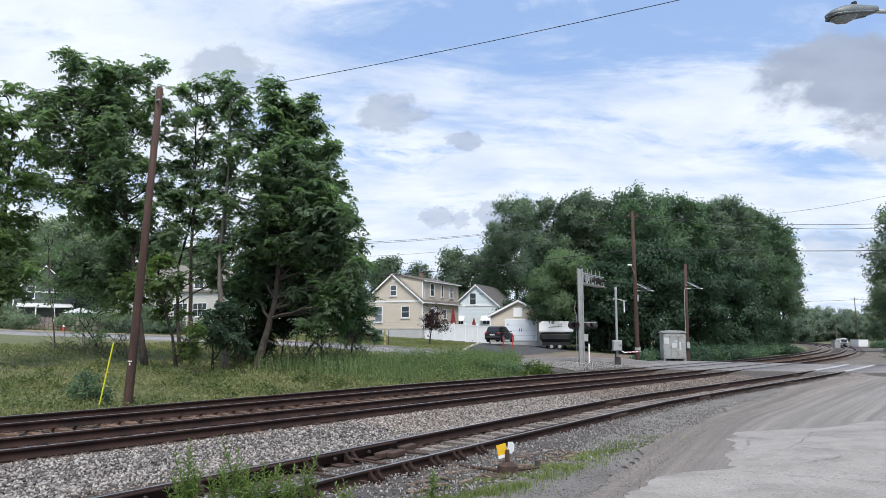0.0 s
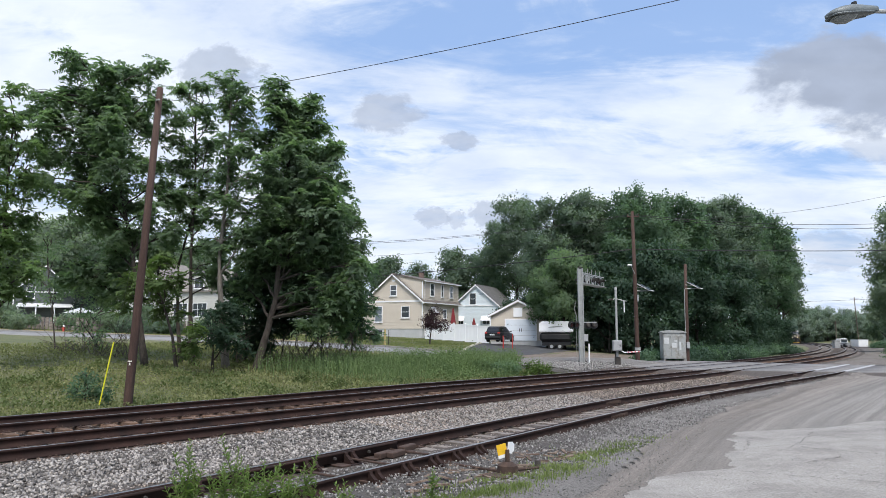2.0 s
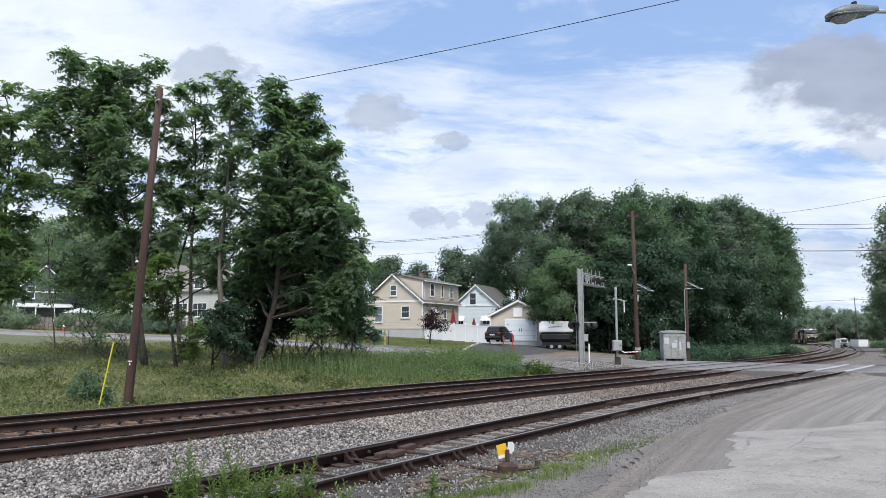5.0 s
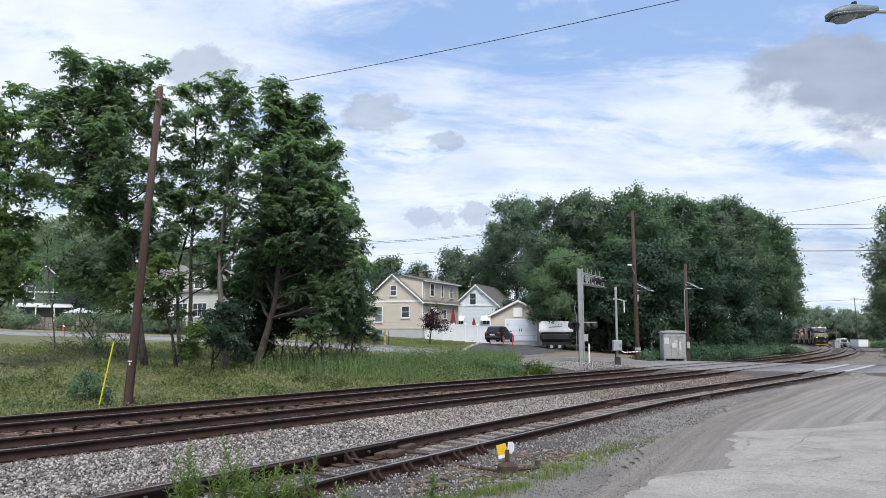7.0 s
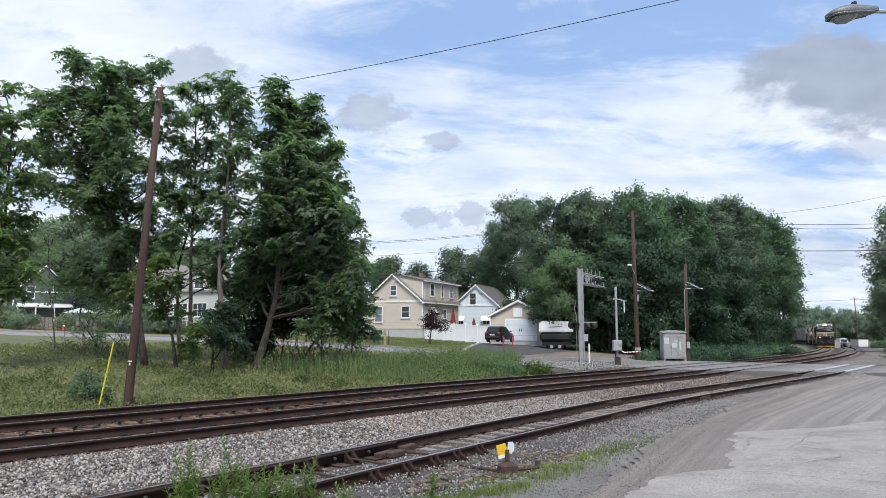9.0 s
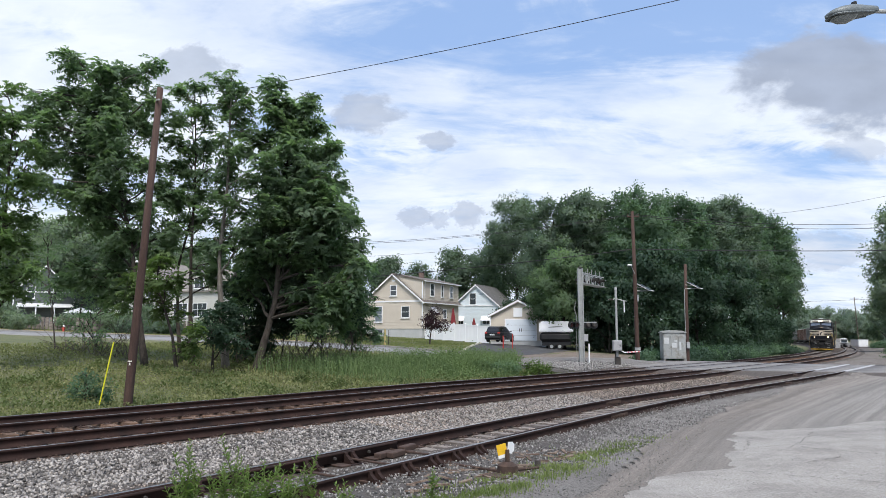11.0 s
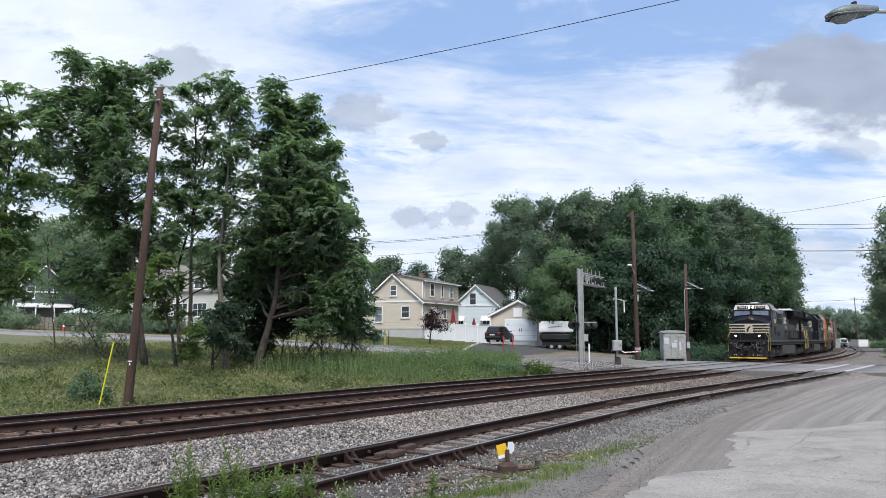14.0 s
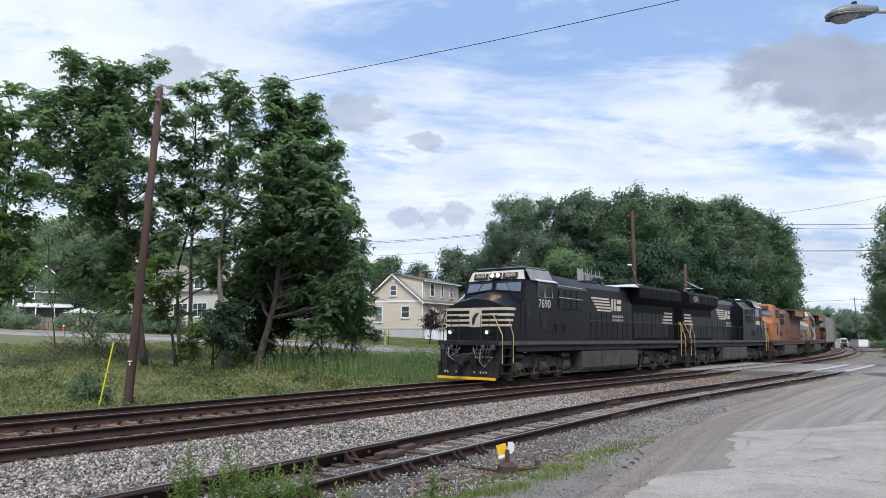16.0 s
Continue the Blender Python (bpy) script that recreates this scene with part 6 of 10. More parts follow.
def far_woods():
    rng = np.random.default_rng(8)
    quads = []
    for k in range(380):
        az = rng.uniform(-3.14159, 3.14159)
        r = rng.uniform(430, 560) if abs(az) < 0.75 else rng.uniform(150, 240)
        x, y = r * math.sin(az), r * math.cos(az)
        h, w = rng.uniform(11, 16), rng.uniform(9, 14)
        zb = gz(x, y) - 1
        n = 170
        d = rng.normal(size=(n, 3)); d /= np.linalg.norm(d, axis=1)[:, None]
        p = np.array([x, y, zb + h * 0.55]) + d * np.array([w / 2, w / 2, h * 0.47]) * rng.uniform(0.8, 1.08, n)[:, None]
        t = rng.normal(size=(n, 3)); t /= np.linalg.norm(t, axis=1)[:, None]
        b = np.cross(t, d); b /= np.linalg.norm(b, axis=1)[:, None] + 1e-6
        L = rng.uniform(0.5, 1.1, n)[:, None]
        quads.append(np.stack([p - b * L * 0.8, p + b * L * 0.8, p + t * L * 1.6], 1))
    V = np.concatenate(quads).reshape(-1, 3)
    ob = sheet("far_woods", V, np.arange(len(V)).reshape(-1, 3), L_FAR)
    tagged(ob, "green belt of distant woods, haze put in its leaf colour", "woods", kind="stuff")


far_woods()

# distance haze is mixed into this leaf colour, pale and bluish
L_HAZE = leaf_mat("haze_tinted_leaves", (0.15, 0.20, 0.175), (0.25, 0.315, 0.265), 0.45)
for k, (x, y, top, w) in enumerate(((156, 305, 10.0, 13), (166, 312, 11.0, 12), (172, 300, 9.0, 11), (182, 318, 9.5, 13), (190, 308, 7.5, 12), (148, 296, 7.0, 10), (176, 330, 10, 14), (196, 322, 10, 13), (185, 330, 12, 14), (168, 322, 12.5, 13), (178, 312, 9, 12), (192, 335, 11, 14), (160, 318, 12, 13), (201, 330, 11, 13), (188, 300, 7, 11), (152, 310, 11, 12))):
    wood_tree(x, y, top, w, 400 + k, L_HAZE, "tree in the distance beyond the curve, haze put in its leaf colour", low=0.1, density=0.7, size=2.7, group="distant trees")
# ---------------------------------------------------------------- poles, wires, lamp
def wire(a, b, sag, r=0.012, label="black overhead cable sagging between poles", n=24, group="overhead cables"):
    a, b = Vector(a), Vector(b)
    pts = [a.lerp(b, k / n) - Vector((0, 0, sag * 4 * (k / n) * (1 - k / n))) for k in range(n + 1)]
    ob = part("overhead_cable", tube(bmesh.new(), pts, r, 5), M_WIRE)
    return tagged(ob, label, "cable", group)


def leaning_pole():
    b = on_line(10.64, -3.96)
    p = thing("utility_pole", pose(-9.72, 22.5, -0.4), "weathered reddish-brown wooden utility pole leaning beside the track", "utility pole", "poles")
    bm = tube(bmesh.new(), [(0, 0, -0.5), (0, 0, 0), (0.28, 0, 5.0), (0.56, 0, 10.2)], [0.145, 0.14, 0.12, 0.10], 14)
    part("shaft", bm, M_POLE, p, smooth=True)
    part("tag", B(0.01, 0.13, -0.152, -0.13, 1.43, 1.47), M_STRIPEWHITE, p, "small pale tag nailed to the pole")
    part("tag", B(0.05, 0.09, -0.152, -0.13, 1.33, 1.40), M_STRIPEWHITE, p)
    part("cable_clamp", R((0.5, -0.11, 9.75), (0.62, -0.2, 9.75), 0.03, seg=8), M_GALV, p)
    g = thing("guy_wire", pose(-10.52, 22.3, -0.42), "slanting guy wire with a yellow plastic guard", "guy wire")
    part("strand", R((0, 0, 0), (1.25, 0.2, 7.4), 0.005, seg=5), M_RUBBER, g)
    part("guard", R((0.01, 0, 0.05), (0.35, 0.04, 2.06), 0.022, seg=8), M_YELLOWGUARD, g, "yellow plastic guard")
    part("anchor", R((-0.02, 0, -0.2), (0.03, 0, 0.1), 0.02, seg=6), M_GALV, g)
    wire((-26.6, 52.0, 18.1), (12.9, 29.0, 16.6), 0.45, 0.019)


M_STRIPEWHITE = mat("pale_tag", (0.62, 0.60, 0.55), (0.7, 0.68, 0.62), 0.6, 6)
leaning_pole()


def crossing_pole():
    x, y = 14.82, 55.2
    z = gz(x, y)
    p = thing("utility_pole", pose(x, y, z), "tall brown wooden utility pole with a lamp and solar panel", "utility pole", "poles")
    part("shaft", tube(bmesh.new(), [(0, 0, -0.5), (0, 0, 0), (-0.03, 0, 6), (-0.08, 0, 11.9)], [0.19, 0.18, 0.15, 0.12], 12), M_POLE, p, smooth=True)
    bm = B(-0.5, 0.45, -0.05, 0.05, 11.45, 11.55)
    for dx in (-0.45, -0.15, 0.2, 0.42):
        rod(bm, (dx, 0, 11.55), (dx, 0, 11.72), 0.04, 0.02, 8)
    part("crossarm", bm, M_POLE, p)
    solar_panel(p, 5.75)
    l = part("light_arm", tube(bmesh.new(), [(0, -0.1, 6.9), (-0.3, -0.25, 7.5), (-0.42, -0.3, 7.68)], 0.025, 6), M_GALV, p)
    bm = B(-0.66, -0.30, -0.42, -0.2, 7.62, 7.74, 0.04)
    part("light_head", bm, M_WHITE, l, "pale cobra-head street light")
    part("gate_band", R((0.02, 0, 1.18), (0.02, 0, 1.4), 0.22, seg=10), M_GALV, p)
    bm = bmesh.new()
    rod(bm, (0.1, -0.2, 4.9), (0.1, -0.2, 5.4), 0.06, seg=8)
    part("junction_box", bm, M_GREYPAINT, p)
    return x, y, z


def solar_panel(p, h):
    """A framed panel slanting out from the pole on a bracket."""
    m = pose(0.05, -0.15, h + 0.5) @ pose(0, 0, 0, 30, 0, 57) @ Matrix.Translation((0.62, -0.55, 0))
    f = part("solar_panel", B(-0.62, 0.62, -0.55, 0.55, -0.03, 0.03, 0.01, m), M_GALV, p, "slanted solar panel with a pale metal frame")
    for i in range(4):
        for j in range(3):
            part("cell", B(-0.58 + 0.295 * i, -0.30 + 0.295 * i, -0.51 + 0.345 * j, -0.18 + 0.345 * j, 0.031, 0.036, 0, m), M_CELL, f)
    part("bracket", tube(bmesh.new(), [(0, -0.1, h - 0.05), (1.35, -0.2, h - 0.04)], 0.03, 6), M_GALV, f)
    part("bracket", tube(bmesh.new(), [(0, -0.1, h + 0.25), (0.7, -0.2, h + 0.2)], 0.025, 6), M_GALV, f)


M_CELL = mat("solar_cell", (0.06, 0.075, 0.10), (0.09, 0.105, 0.13), 0.2, 6)
cx_, cy_, cz_ = crossing_pole()


def short_pole():
    x, y = 19.1, 56.6
    z = gz(x, y)
    p = thing("utility_pole", pose(x, y, z), "short brown wooden pole with a solar panel behind the cabinet", "utility pole", "poles")
    part("shaft", tube(bmesh.new(), [(0, 0, -0.5), (0, 0, 0), (0.04, 0, 4), (0.08, 0, 8.0)], [0.16, 0.15, 0.135, 0.12], 12), M_POLE, p, smooth=True)
    solar_panel(p, 6.1)
    part("conduit", R((-0.16, -0.08, 0), (-0.10, -0.1, 6), 0.025, seg=6), M_GALV, p)
    part("meter_box", B(-0.12, 0.12, -0.3, -0.12, 1.4, 1.9, 0.02), M_GREYPAINT, p)


short_pole()
top = Vector((cx_ - 0.05, cy_, cz_ + 11.55))
wire(top + Vector((-0.3, 0, 0.1)), (-44, 70, 13.5), 2.6, 0.014)
wire(top + Vector((0.3, 0, 0.1)), (-44, 70.5, 13.0), 2.5, 0.014)
wire(top + Vector((0, 0, -0.9)), (-44, 72, 12.1), 2.6, 0.011)
wire(top + Vector((0, 0, -2.6)), (-42, 72, 6.0), 0.9, 0.03, "thick black telephone cable sagging between poles")
wire(top + Vector((0.1, 0, -2.6)), (62, 66, 10.0), 0.35, 0.032, "thick black telephone cable sagging between poles")
wire(top + Vector((0.3, 0, 0.1)), (62, 66, 14.5), 1.6, 0.02)
wire(top + Vector((-0.3, 0, 0.1)), (62, 66.5, 14.6), 2.0, 0.02)
wire(top + Vector((0.1, 0, -0.3)), (58, 58, 20.5), 2.6, 0.012)


def road_lamp():
    """The cobra-head lamp that hangs over the road, on a pole by the verge."""
    p = thing("street_lamp", pose(9.2, 10.0, 0.3), "grey cobra-head street lamp on a long arm over the road", "street lamp")
    part("pole", tube(bmesh.new(), [(0, 0, -0.3), (0, 0, 3), (0, 0, 6.6)], [0.14, 0.12, 0.10], 12), M_POLE, p, smooth=True)
    part("arm", tube(bmesh.new(), [(0, 0, 5.9), (-1.2, -0.14, 6.12), (-2.3, -0.29, 6.15), (-3.16, -0.40, 6.12)], [0.04, 0.035, 0.03, 0.03], 10), M_GALV, p)
    # head: along x from the neck (0) to the tip (0.8), in its own space
    m = pose(-3.13, -0.40, 6.15, 0, 9.5, 180 + 7) @ Matrix.Diagonal((0.97, 0.92, 0.92, 1))
    secs = []
    for x, w, zt, zb in ((0.0, 0.05, 0.045, -0.045), (0.10, 0.07, 0.06, -0.06), (0.25, 0.10, 0.085, -0.07), (0.42, 0.155, 0.10, -0.075), (0.60, 0.165, 0.085, -0.06), (0.72, 0.13, 0.055, -0.045), (0.79, 0.06, 0.01, -0.035)):
        secs.append([tuple(m @ Vector((x, y * w, z))) for y, z in ((-1, 0), (-0.9, zt * 0.5), (-0.55, zt * 0.92), (0, zt), (0.55, zt * 0.92), (0.9, zt * 0.5), (1, 0), (0.95, zb), (0, zb * 1.02), (-0.95, zb))])
    h = part("head", loft(secs), M_LAMPGREY, p, smooth=True)
    secs = []
    for x, w, d in ((0.34, 0.05, 0.02), (0.41, 0.115, 0.07), (0.51, 0.135, 0.105), (0.61, 0.128, 0.098), (0.69, 0.10, 0.062), (0.74, 0.04, 0.02)):
        secs.append([tuple(m @ Vector((x, math.cos(a) * w, -0.06 - max(0, math.sin(a)) * d))) for a in np.linspace(-0.15, math.pi + 0.15, 10)])
    part("lens", loft(secs), M_LENS, h, "grey refractor bowl", smooth=True)
    part("photocell", R(m @ Vector((0.33, 0, 0.08)), m @ Vector((0.33, 0, 0.15)), 0.035, seg=10), M_BLACK, h)
    part("rim", tube(bmesh.new(), [tuple(m @ Vector(v)) for v in ((0.12, 0.085, -0.06), (0.42, 0.165, -0.065), (0.60, 0.172, -0.055), (0.73, 0.13, -0.045), (0.80, 0.0, -0.035), (0.73, -0.13, -0.045), (0.60, -0.172, -0.055), (0.42, -0.165, -0.065), (0.12, -0.085, -0.06))], 0.012, 5), M_LAMPGREY, h)


M_LAMPGREY = mat("grey_lamp_casting", (0.12, 0.14, 0.145), (0.165, 0.185, 0.19), 0.55, 6, metal=0.1, fine=0.06)
M_LENS = mat("dull_lamp_lens", (0.16, 0.18, 0.18), (0.24, 0.26, 0.26), 0.25, 14)
road_lamp()


# ---------------------------------------------------------------- crossing signals
def signal_mast():
    x, y, z = 9.0, 47.0, -0.18
    p = thing("crossing_signal", pose(x, y, z), "silver cantilever crossing signal with a truss arm and flashers", "crossing signal")
    bm = bmesh.new()
    for sx in (-0.13, 0.13):
        for sy in (-0.1, 0.1):
            rod(bm, (sx, sy, 0.05), (sx, sy, 6.25), 0.045, seg=8)
    for k in range(24):
        zz = 0.3 + 0.25 * k
        rod(bm, (-0.13, -0.1, zz), (0.13, -0.1, zz), 0.014, seg=5)
        rod(bm, (-0.13, 0.1, zz), (0.13, 0.1, zz), 0.014, seg=5)
    part("mast", bm, M_GALV, p)
    part("mast_web", B(-0.11, 0.11, -0.07, 0.07, 0.1, 6.2), M_GALV, p)
    bm = B(-0.32, 0.32, -0.32, 0.32, 0.02, 0.1)
    for sx in (-0.25, 0.25):
        for sy in (-0.25, 0.25):
            rod(bm, (sx, sy, 0), (sx, sy, 0.25), 0.03, seg=6)
    part("base_plate", bm, M_DUST, p)
    # truss arm runs out over the road, away from the camera and to its side
    m = pose(0, 0, 0, 0, 0, 62)
    bm = bmesh.new()
    L = 5.0
    for yy in (-0.2, 0.2):
        rod(bm, m @ Vector((0, yy, 5.95)), m @ Vector((L, yy, 5.95)), 0.035, seg=6)
        rod(bm, m @ Vector((0, yy, 5.3)), m @ Vector((L, yy, 5.3)), 0.035, seg=6)
        for k in range(7):
            a, b = L * k / 7, L * (k + 1) / 7
            rod(bm, m @ Vector((a, yy, 5.3 if k % 2 else 5.95)), m @ Vector((b, yy, 5.95 if k % 2 else 5.3)), 0.02, seg=5)
            rod(bm, m @ Vector((b, yy, 5.3)), m @ Vector((b, yy, 5.95)), 0.016, seg=5)
    arm = part("truss_arm", bm, M_GALV, p)
    part("walkway", B(0.1, L, -0.35, 0.35, 5.26, 5.29, 0, m), M_GALV, arm)
    bm = bmesh.new()
    for yy in (-0.35, 0.35):
        for k in range(4):
            rod(bm, m @ Vector((0.5 + 0.95 * k, yy, 5.28)), m @ Vector((0.5 + 0.95 * k, yy, 6.25)), 0.018, seg=5)
        rod(bm, m @ Vector((0.4, yy, 5.75)), m @ Vector((L, yy, 5.75)), 0.015, seg=5)
    part("walkway_rail", bm, M_GALV, arm)
    for k in (1.6, 2.9):
        for sg in (-1, 1):
            flasher(arm, m @ pose(k, sg * 0.45, 5.55, 0, 0, 90 * sg))
    # flashers low on the mast
    bm = R((-0.75, 0, 2.72), (1.0, 0, 2.72), 0.03, seg=6)
    xa = part("flasher_bar", bm, M_GALV, p)
    for dx in (-0.62, -0.28, 0.45, 0.85):
        flasher(xa, pose(dx, 0.0, 2.55, 0, 0, -90 if dx < 0 else 90))
    part("bell", R((0, 0, 6.25), (0, 0, 6.36), 0.14, 0.1, 10), M_DUST, p)
    part("marker_post", R((0.42, -0.3, 0), (0.42, -0.3, 1.35), 0.05, seg=8), M_WHITE, p, "white plastic marker post")
    part("ladder", tube(bmesh.new(), [(-0.3, 0.05, 0.2), (-0.3, 0.05, 3.2), (-0.42, 0.05, 3.6), (-0.3, 0.05, 4.1)], 0.02, 5), M_GALV, p)
    part("conduit_box", B(0.16, 0.42, -0.1, 0.1, 1.5, 1.95, 0.02), M_GREYPAINT, p)


def flasher(parent, m):
    """A lamp with a round background and a hood, looking along +x of m."""
    f = part("flasher", R(m @ Vector((-0.22, 0, 0)), m @ Vector((0.02, 0, 0)), 0.10, 0.16, 12), M_DUST, parent)
    part("background", R(m @ Vector((0.02, 0, 0)), m @ Vector((0.03, 0, 0)), 0.25, seg=16), M_BLACK, f)
    bm = bmesh.new()
    ring = [m @ Vector((0.03, 0.17 * math.cos(a), 0.17 * math.sin(a))) for a in np.linspace(-0.3, math.pi + 0.3, 10)]
    ring2 = [m @ Vector((0.34, 0.15 * math.cos(a), 0.15 * math.sin(a))) for a in np.linspace(-0.3, math.pi + 0.3, 10)]
    va, vb = [bm.verts.new(v) for v in ring], [bm.verts.new(v) for v in ring2]
    for i in range(9):
        bm.faces.new((va[i], va[i + 1], vb[i + 1], vb[i]))
    bmesh.ops.solidify(bm, geom=bm.faces[:], thickness=0.012)
    part("hood", bm, M_DUST, f)
    part("lens", R(m @ Vector((0.03, 0, 0)), m @ Vector((0.05, 0, 0)), 0.13, seg=12), M_REDLENS, f)


M_REDLENS = mat("unlit_red_lens", (0.05, 0.008, 0.008), (0.08, 0.012, 0.012), 0.25, 6)
signal_mast()


def gate_signal():
    x, y, z = 11.1, 46.4, -0.22
    p = thing("crossing_gate", pose(x, y, z), "crossing gate post with a grey motor box and stub arm", "crossing gate")
    part("post", R((0.06, 0, 0), (0.06, 0, 4.85), 0.075, seg=12), M_GALV, p)
    part("cap", R((0.06, 0, 4.85), (0.06, 0, 5.05), 0.10, 0.06, 10), M_GALV, p)
    part("pedestal", B(-0.10, 0.24, -0.12, 0.12, 0, 0.55, 0.01), M_DUST, p)
    part("base", B(-0.25, 0.35, -0.25, 0.25, -0.05, 0.06), M_CONCRETE, p)
    b = part("motor_box", B(-0.28, 0.28, -0.42, -0.06, 0.95, 1.62, 0.02), M_GREYPAINT, p, "grey gate motor box")
    part("lid", B(-0.26, 0.26, -0.445, -0.42, 1.0, 1.58, 0.01), M_GREYPAINT, b)
    part("latch", B(0.12, 0.16, -0.46, -0.44, 1.2, 1.34), M_BLACK, b)
    bar = part("crossarm", tube(bmesh.new(), [(-0.42, 0, 4.2), (0.06, 0, 4.28), (0.75, 0, 4.1)], 0.03, 6), M_GALV, p)
    part("sensor", R((0.58, 0, 4.15), (0.58, 0, 3.4), 0.035, seg=8), M_WHITE, bar)
    part("sensor", B(-0.40, -0.15, -0.05, 0.05, 4.18, 4.28), M_DUST, bar)
    arm = part("counterweight_arm", tube(bmesh.new(), [(0.28, -0.2, 0.95), (0.45, -0.2, 0.84), (1.5, -0.1, 0.90)], 0.04, 6), M_WHITE, p, "white arm with red bands")
    for k in range(4):
        f = 0.2 + 0.22 * k
        a = Vector((0.45, -0.2, 0.84)).lerp(Vector((1.5, -0.1, 0.90)), f)
        b2 = Vector((0.45, -0.2, 0.84)).lerp(Vector((1.5, -0.1, 0.90)), f + 0.1)
        part("red_band", R(a, b2, 0.044, seg=6), M_RED, arm)
    part("conduit", R((-0.05, 0, 0.1), (-0.05, 0, 1.0), 0.03, seg=6), M_DUST, p)


gate_signal()


M_CABINET = mat("weathered_grey_cabinet_paint", (0.27, 0.285, 0.285), (0.34, 0.355, 0.35), 0.55, 1.6, fine=0.1, third=(0.22, 0.21, 0.19), tscale=1.8)


def relay_cabinet():
    x, y = 18.15, 57.2
    z = -0.35
    p = thing("relay_cabinet", pose(x, y, z, 0, 0, -6), "grey painted steel railway relay cabinet with a curved roof", "cabinet")
    b = part("body", B(-0.86, 0.86, -0.7, 0.7, 0.18, 2.2, 0.02), M_CABINET, p)
    part("roof", prism([(-0.93, 2.2), (-0.93, 2.26), (-0.6, 2.36), (0, 2.4), (0.6, 2.36), (0.93, 2.26), (0.93, 2.2)], 1, -0.78, 0.78), M_CABINET, p)
    for k, (x0, x1) in enumerate(((-0.82, -0.30), (-0.26, 0.26), (0.30, 0.82))):
        d = part("door", B(x0, x1, -0.725, -0.7, 0.26, 2.12, 0.008), M_CABINET, b)
        part("handle", B(x1 - 0.1, x1 - 0.06, -0.75, -0.725, 1.05, 1.3), M_GALV, d)
        for zz in (0.5, 1.2, 1.9):
            part("hinge", R((x0 + 0.01, -0.735, zz), (x0 + 0.01, -0.735, zz + 0.1), 0.015, seg=6), M_GALV, d)
    for x0, x1, z0, z1 in ((-0.78, -0.42, 1.35, 1.82), (-0.22, 0.16, 1.05, 1.42), (0.36, 0.5, 0.85, 1.5), (0.0, 0.2, 1.5, 1.62)):
        part("notice", B(x0, x1, -0.735, -0.727, z0, z1), M_NOTICE, b, "blank pale grey notice plate")
    for sx in (-0.75, 0.75):
        part("leg", B(sx - 0.08, sx + 0.08, -0.65, 0.65, -0.1, 0.18), M_CONCRETE, p)


M_NOTICE = mat("faded_notice", (0.46, 0.48, 0.49), (0.55, 0.57, 0.58), 0.6, 3)
relay_cabinet()


def switch_stand():
    """Low hand switch stand on two long ties beside the siding, with a yellow and a white target."""
    c = on_line(9.14, 11.5, -0.25)
    p = thing("switch_stand", pose(c[0], c[1], c[2], 0, 0, heading(9.05)), "rusty low switch stand with yellow and white targets", "switch stand")
    for dx in (-0.32, 0.26):
        part("headblock_tie", B(dx - 0.10, dx + 0.10, -0.28, 1.7, -0.12, 0.045, 0.012), M_TIE, p)
    bm = B(-0.38, 0.36, -0.18, 0.18, 0.045, 0.08, 0.01)
    part("base_plate", bm, M_RUST, p)
    bm = R((0, 0, 0.08), (0, 0, 0.19), 0.16, 0.155, 16)
    rod(bm, (0, 0, 0.19), (0, 0, 0.24), 0.155, 0.07, 16)
    part("housing", bm, M_RUST, p, "rusted round switch housing")
    part("spindle", R((0, 0, 0.22), (0, 0, 0.42), 0.04, 0.03, 8), M_RUST, p)
    t1 = prism([(-0.08, 0.35), (0.08, 0.35), (0.08, 0.51), (-0.08, 0.51)], 0, -0.004, 0.004)
    bmesh.ops.transform(t1, matrix=pose(0.05, 0.02, 0, 0, 0, -118) @ pose(0, -0.02, 0, 12, 0, 0), verts=t1.verts)
    part("yellow_target", t1, M_YELLOW, p, "yellow target plate")
    t2 = prism([(-0.10, 0.37), (0.02, 0.35), (0.11, 0.40), (0.11, 0.49), (0.04, 0.53), (-0.10, 0.52)], 0, -0.004, 0.004)
    bmesh.ops.transform(t2, matrix=pose(-0.01, 0.0, 0, 0, 0, -82) @ pose(0, 0.05, 0, -10, 0, 0), verts=t2.verts)
    part("white_target", t2, M_WHITE, p, "white target plate with a small hole")
    t3 = prism([(-0.08, 0.30), (0.08, 0.30), (0.08, 0.35), (-0.08, 0.35)], 0, -0.004, 0.004)
    bmesh.ops.transform(t3, matrix=pose(0.05, 0.02, 0, 0, 0, -118) @ pose(0, -0.02, 0, 12, 0, 0), verts=t3.verts)
    part("target_foot", t3, M_WHITE, p)
    part("throw_lever", tube(bmesh.new(), [(0.1, -0.08, 0.12), (0.4, -0.14, 0.10), (0.6, -0.16, 0.09)], 0.022, 6), M_RUST, p)
    part("connecting_rod", R((0, 0.1, 0.08), (0, 1.7, 0.07), 0.022, seg=6), M_RUST, p)
    part("lock_post", R((0.75, -0.05, -0.05), (0.75, -0.05, 0.17), 0.04, 0.05, 7), M_DUST, p)


switch_stand()


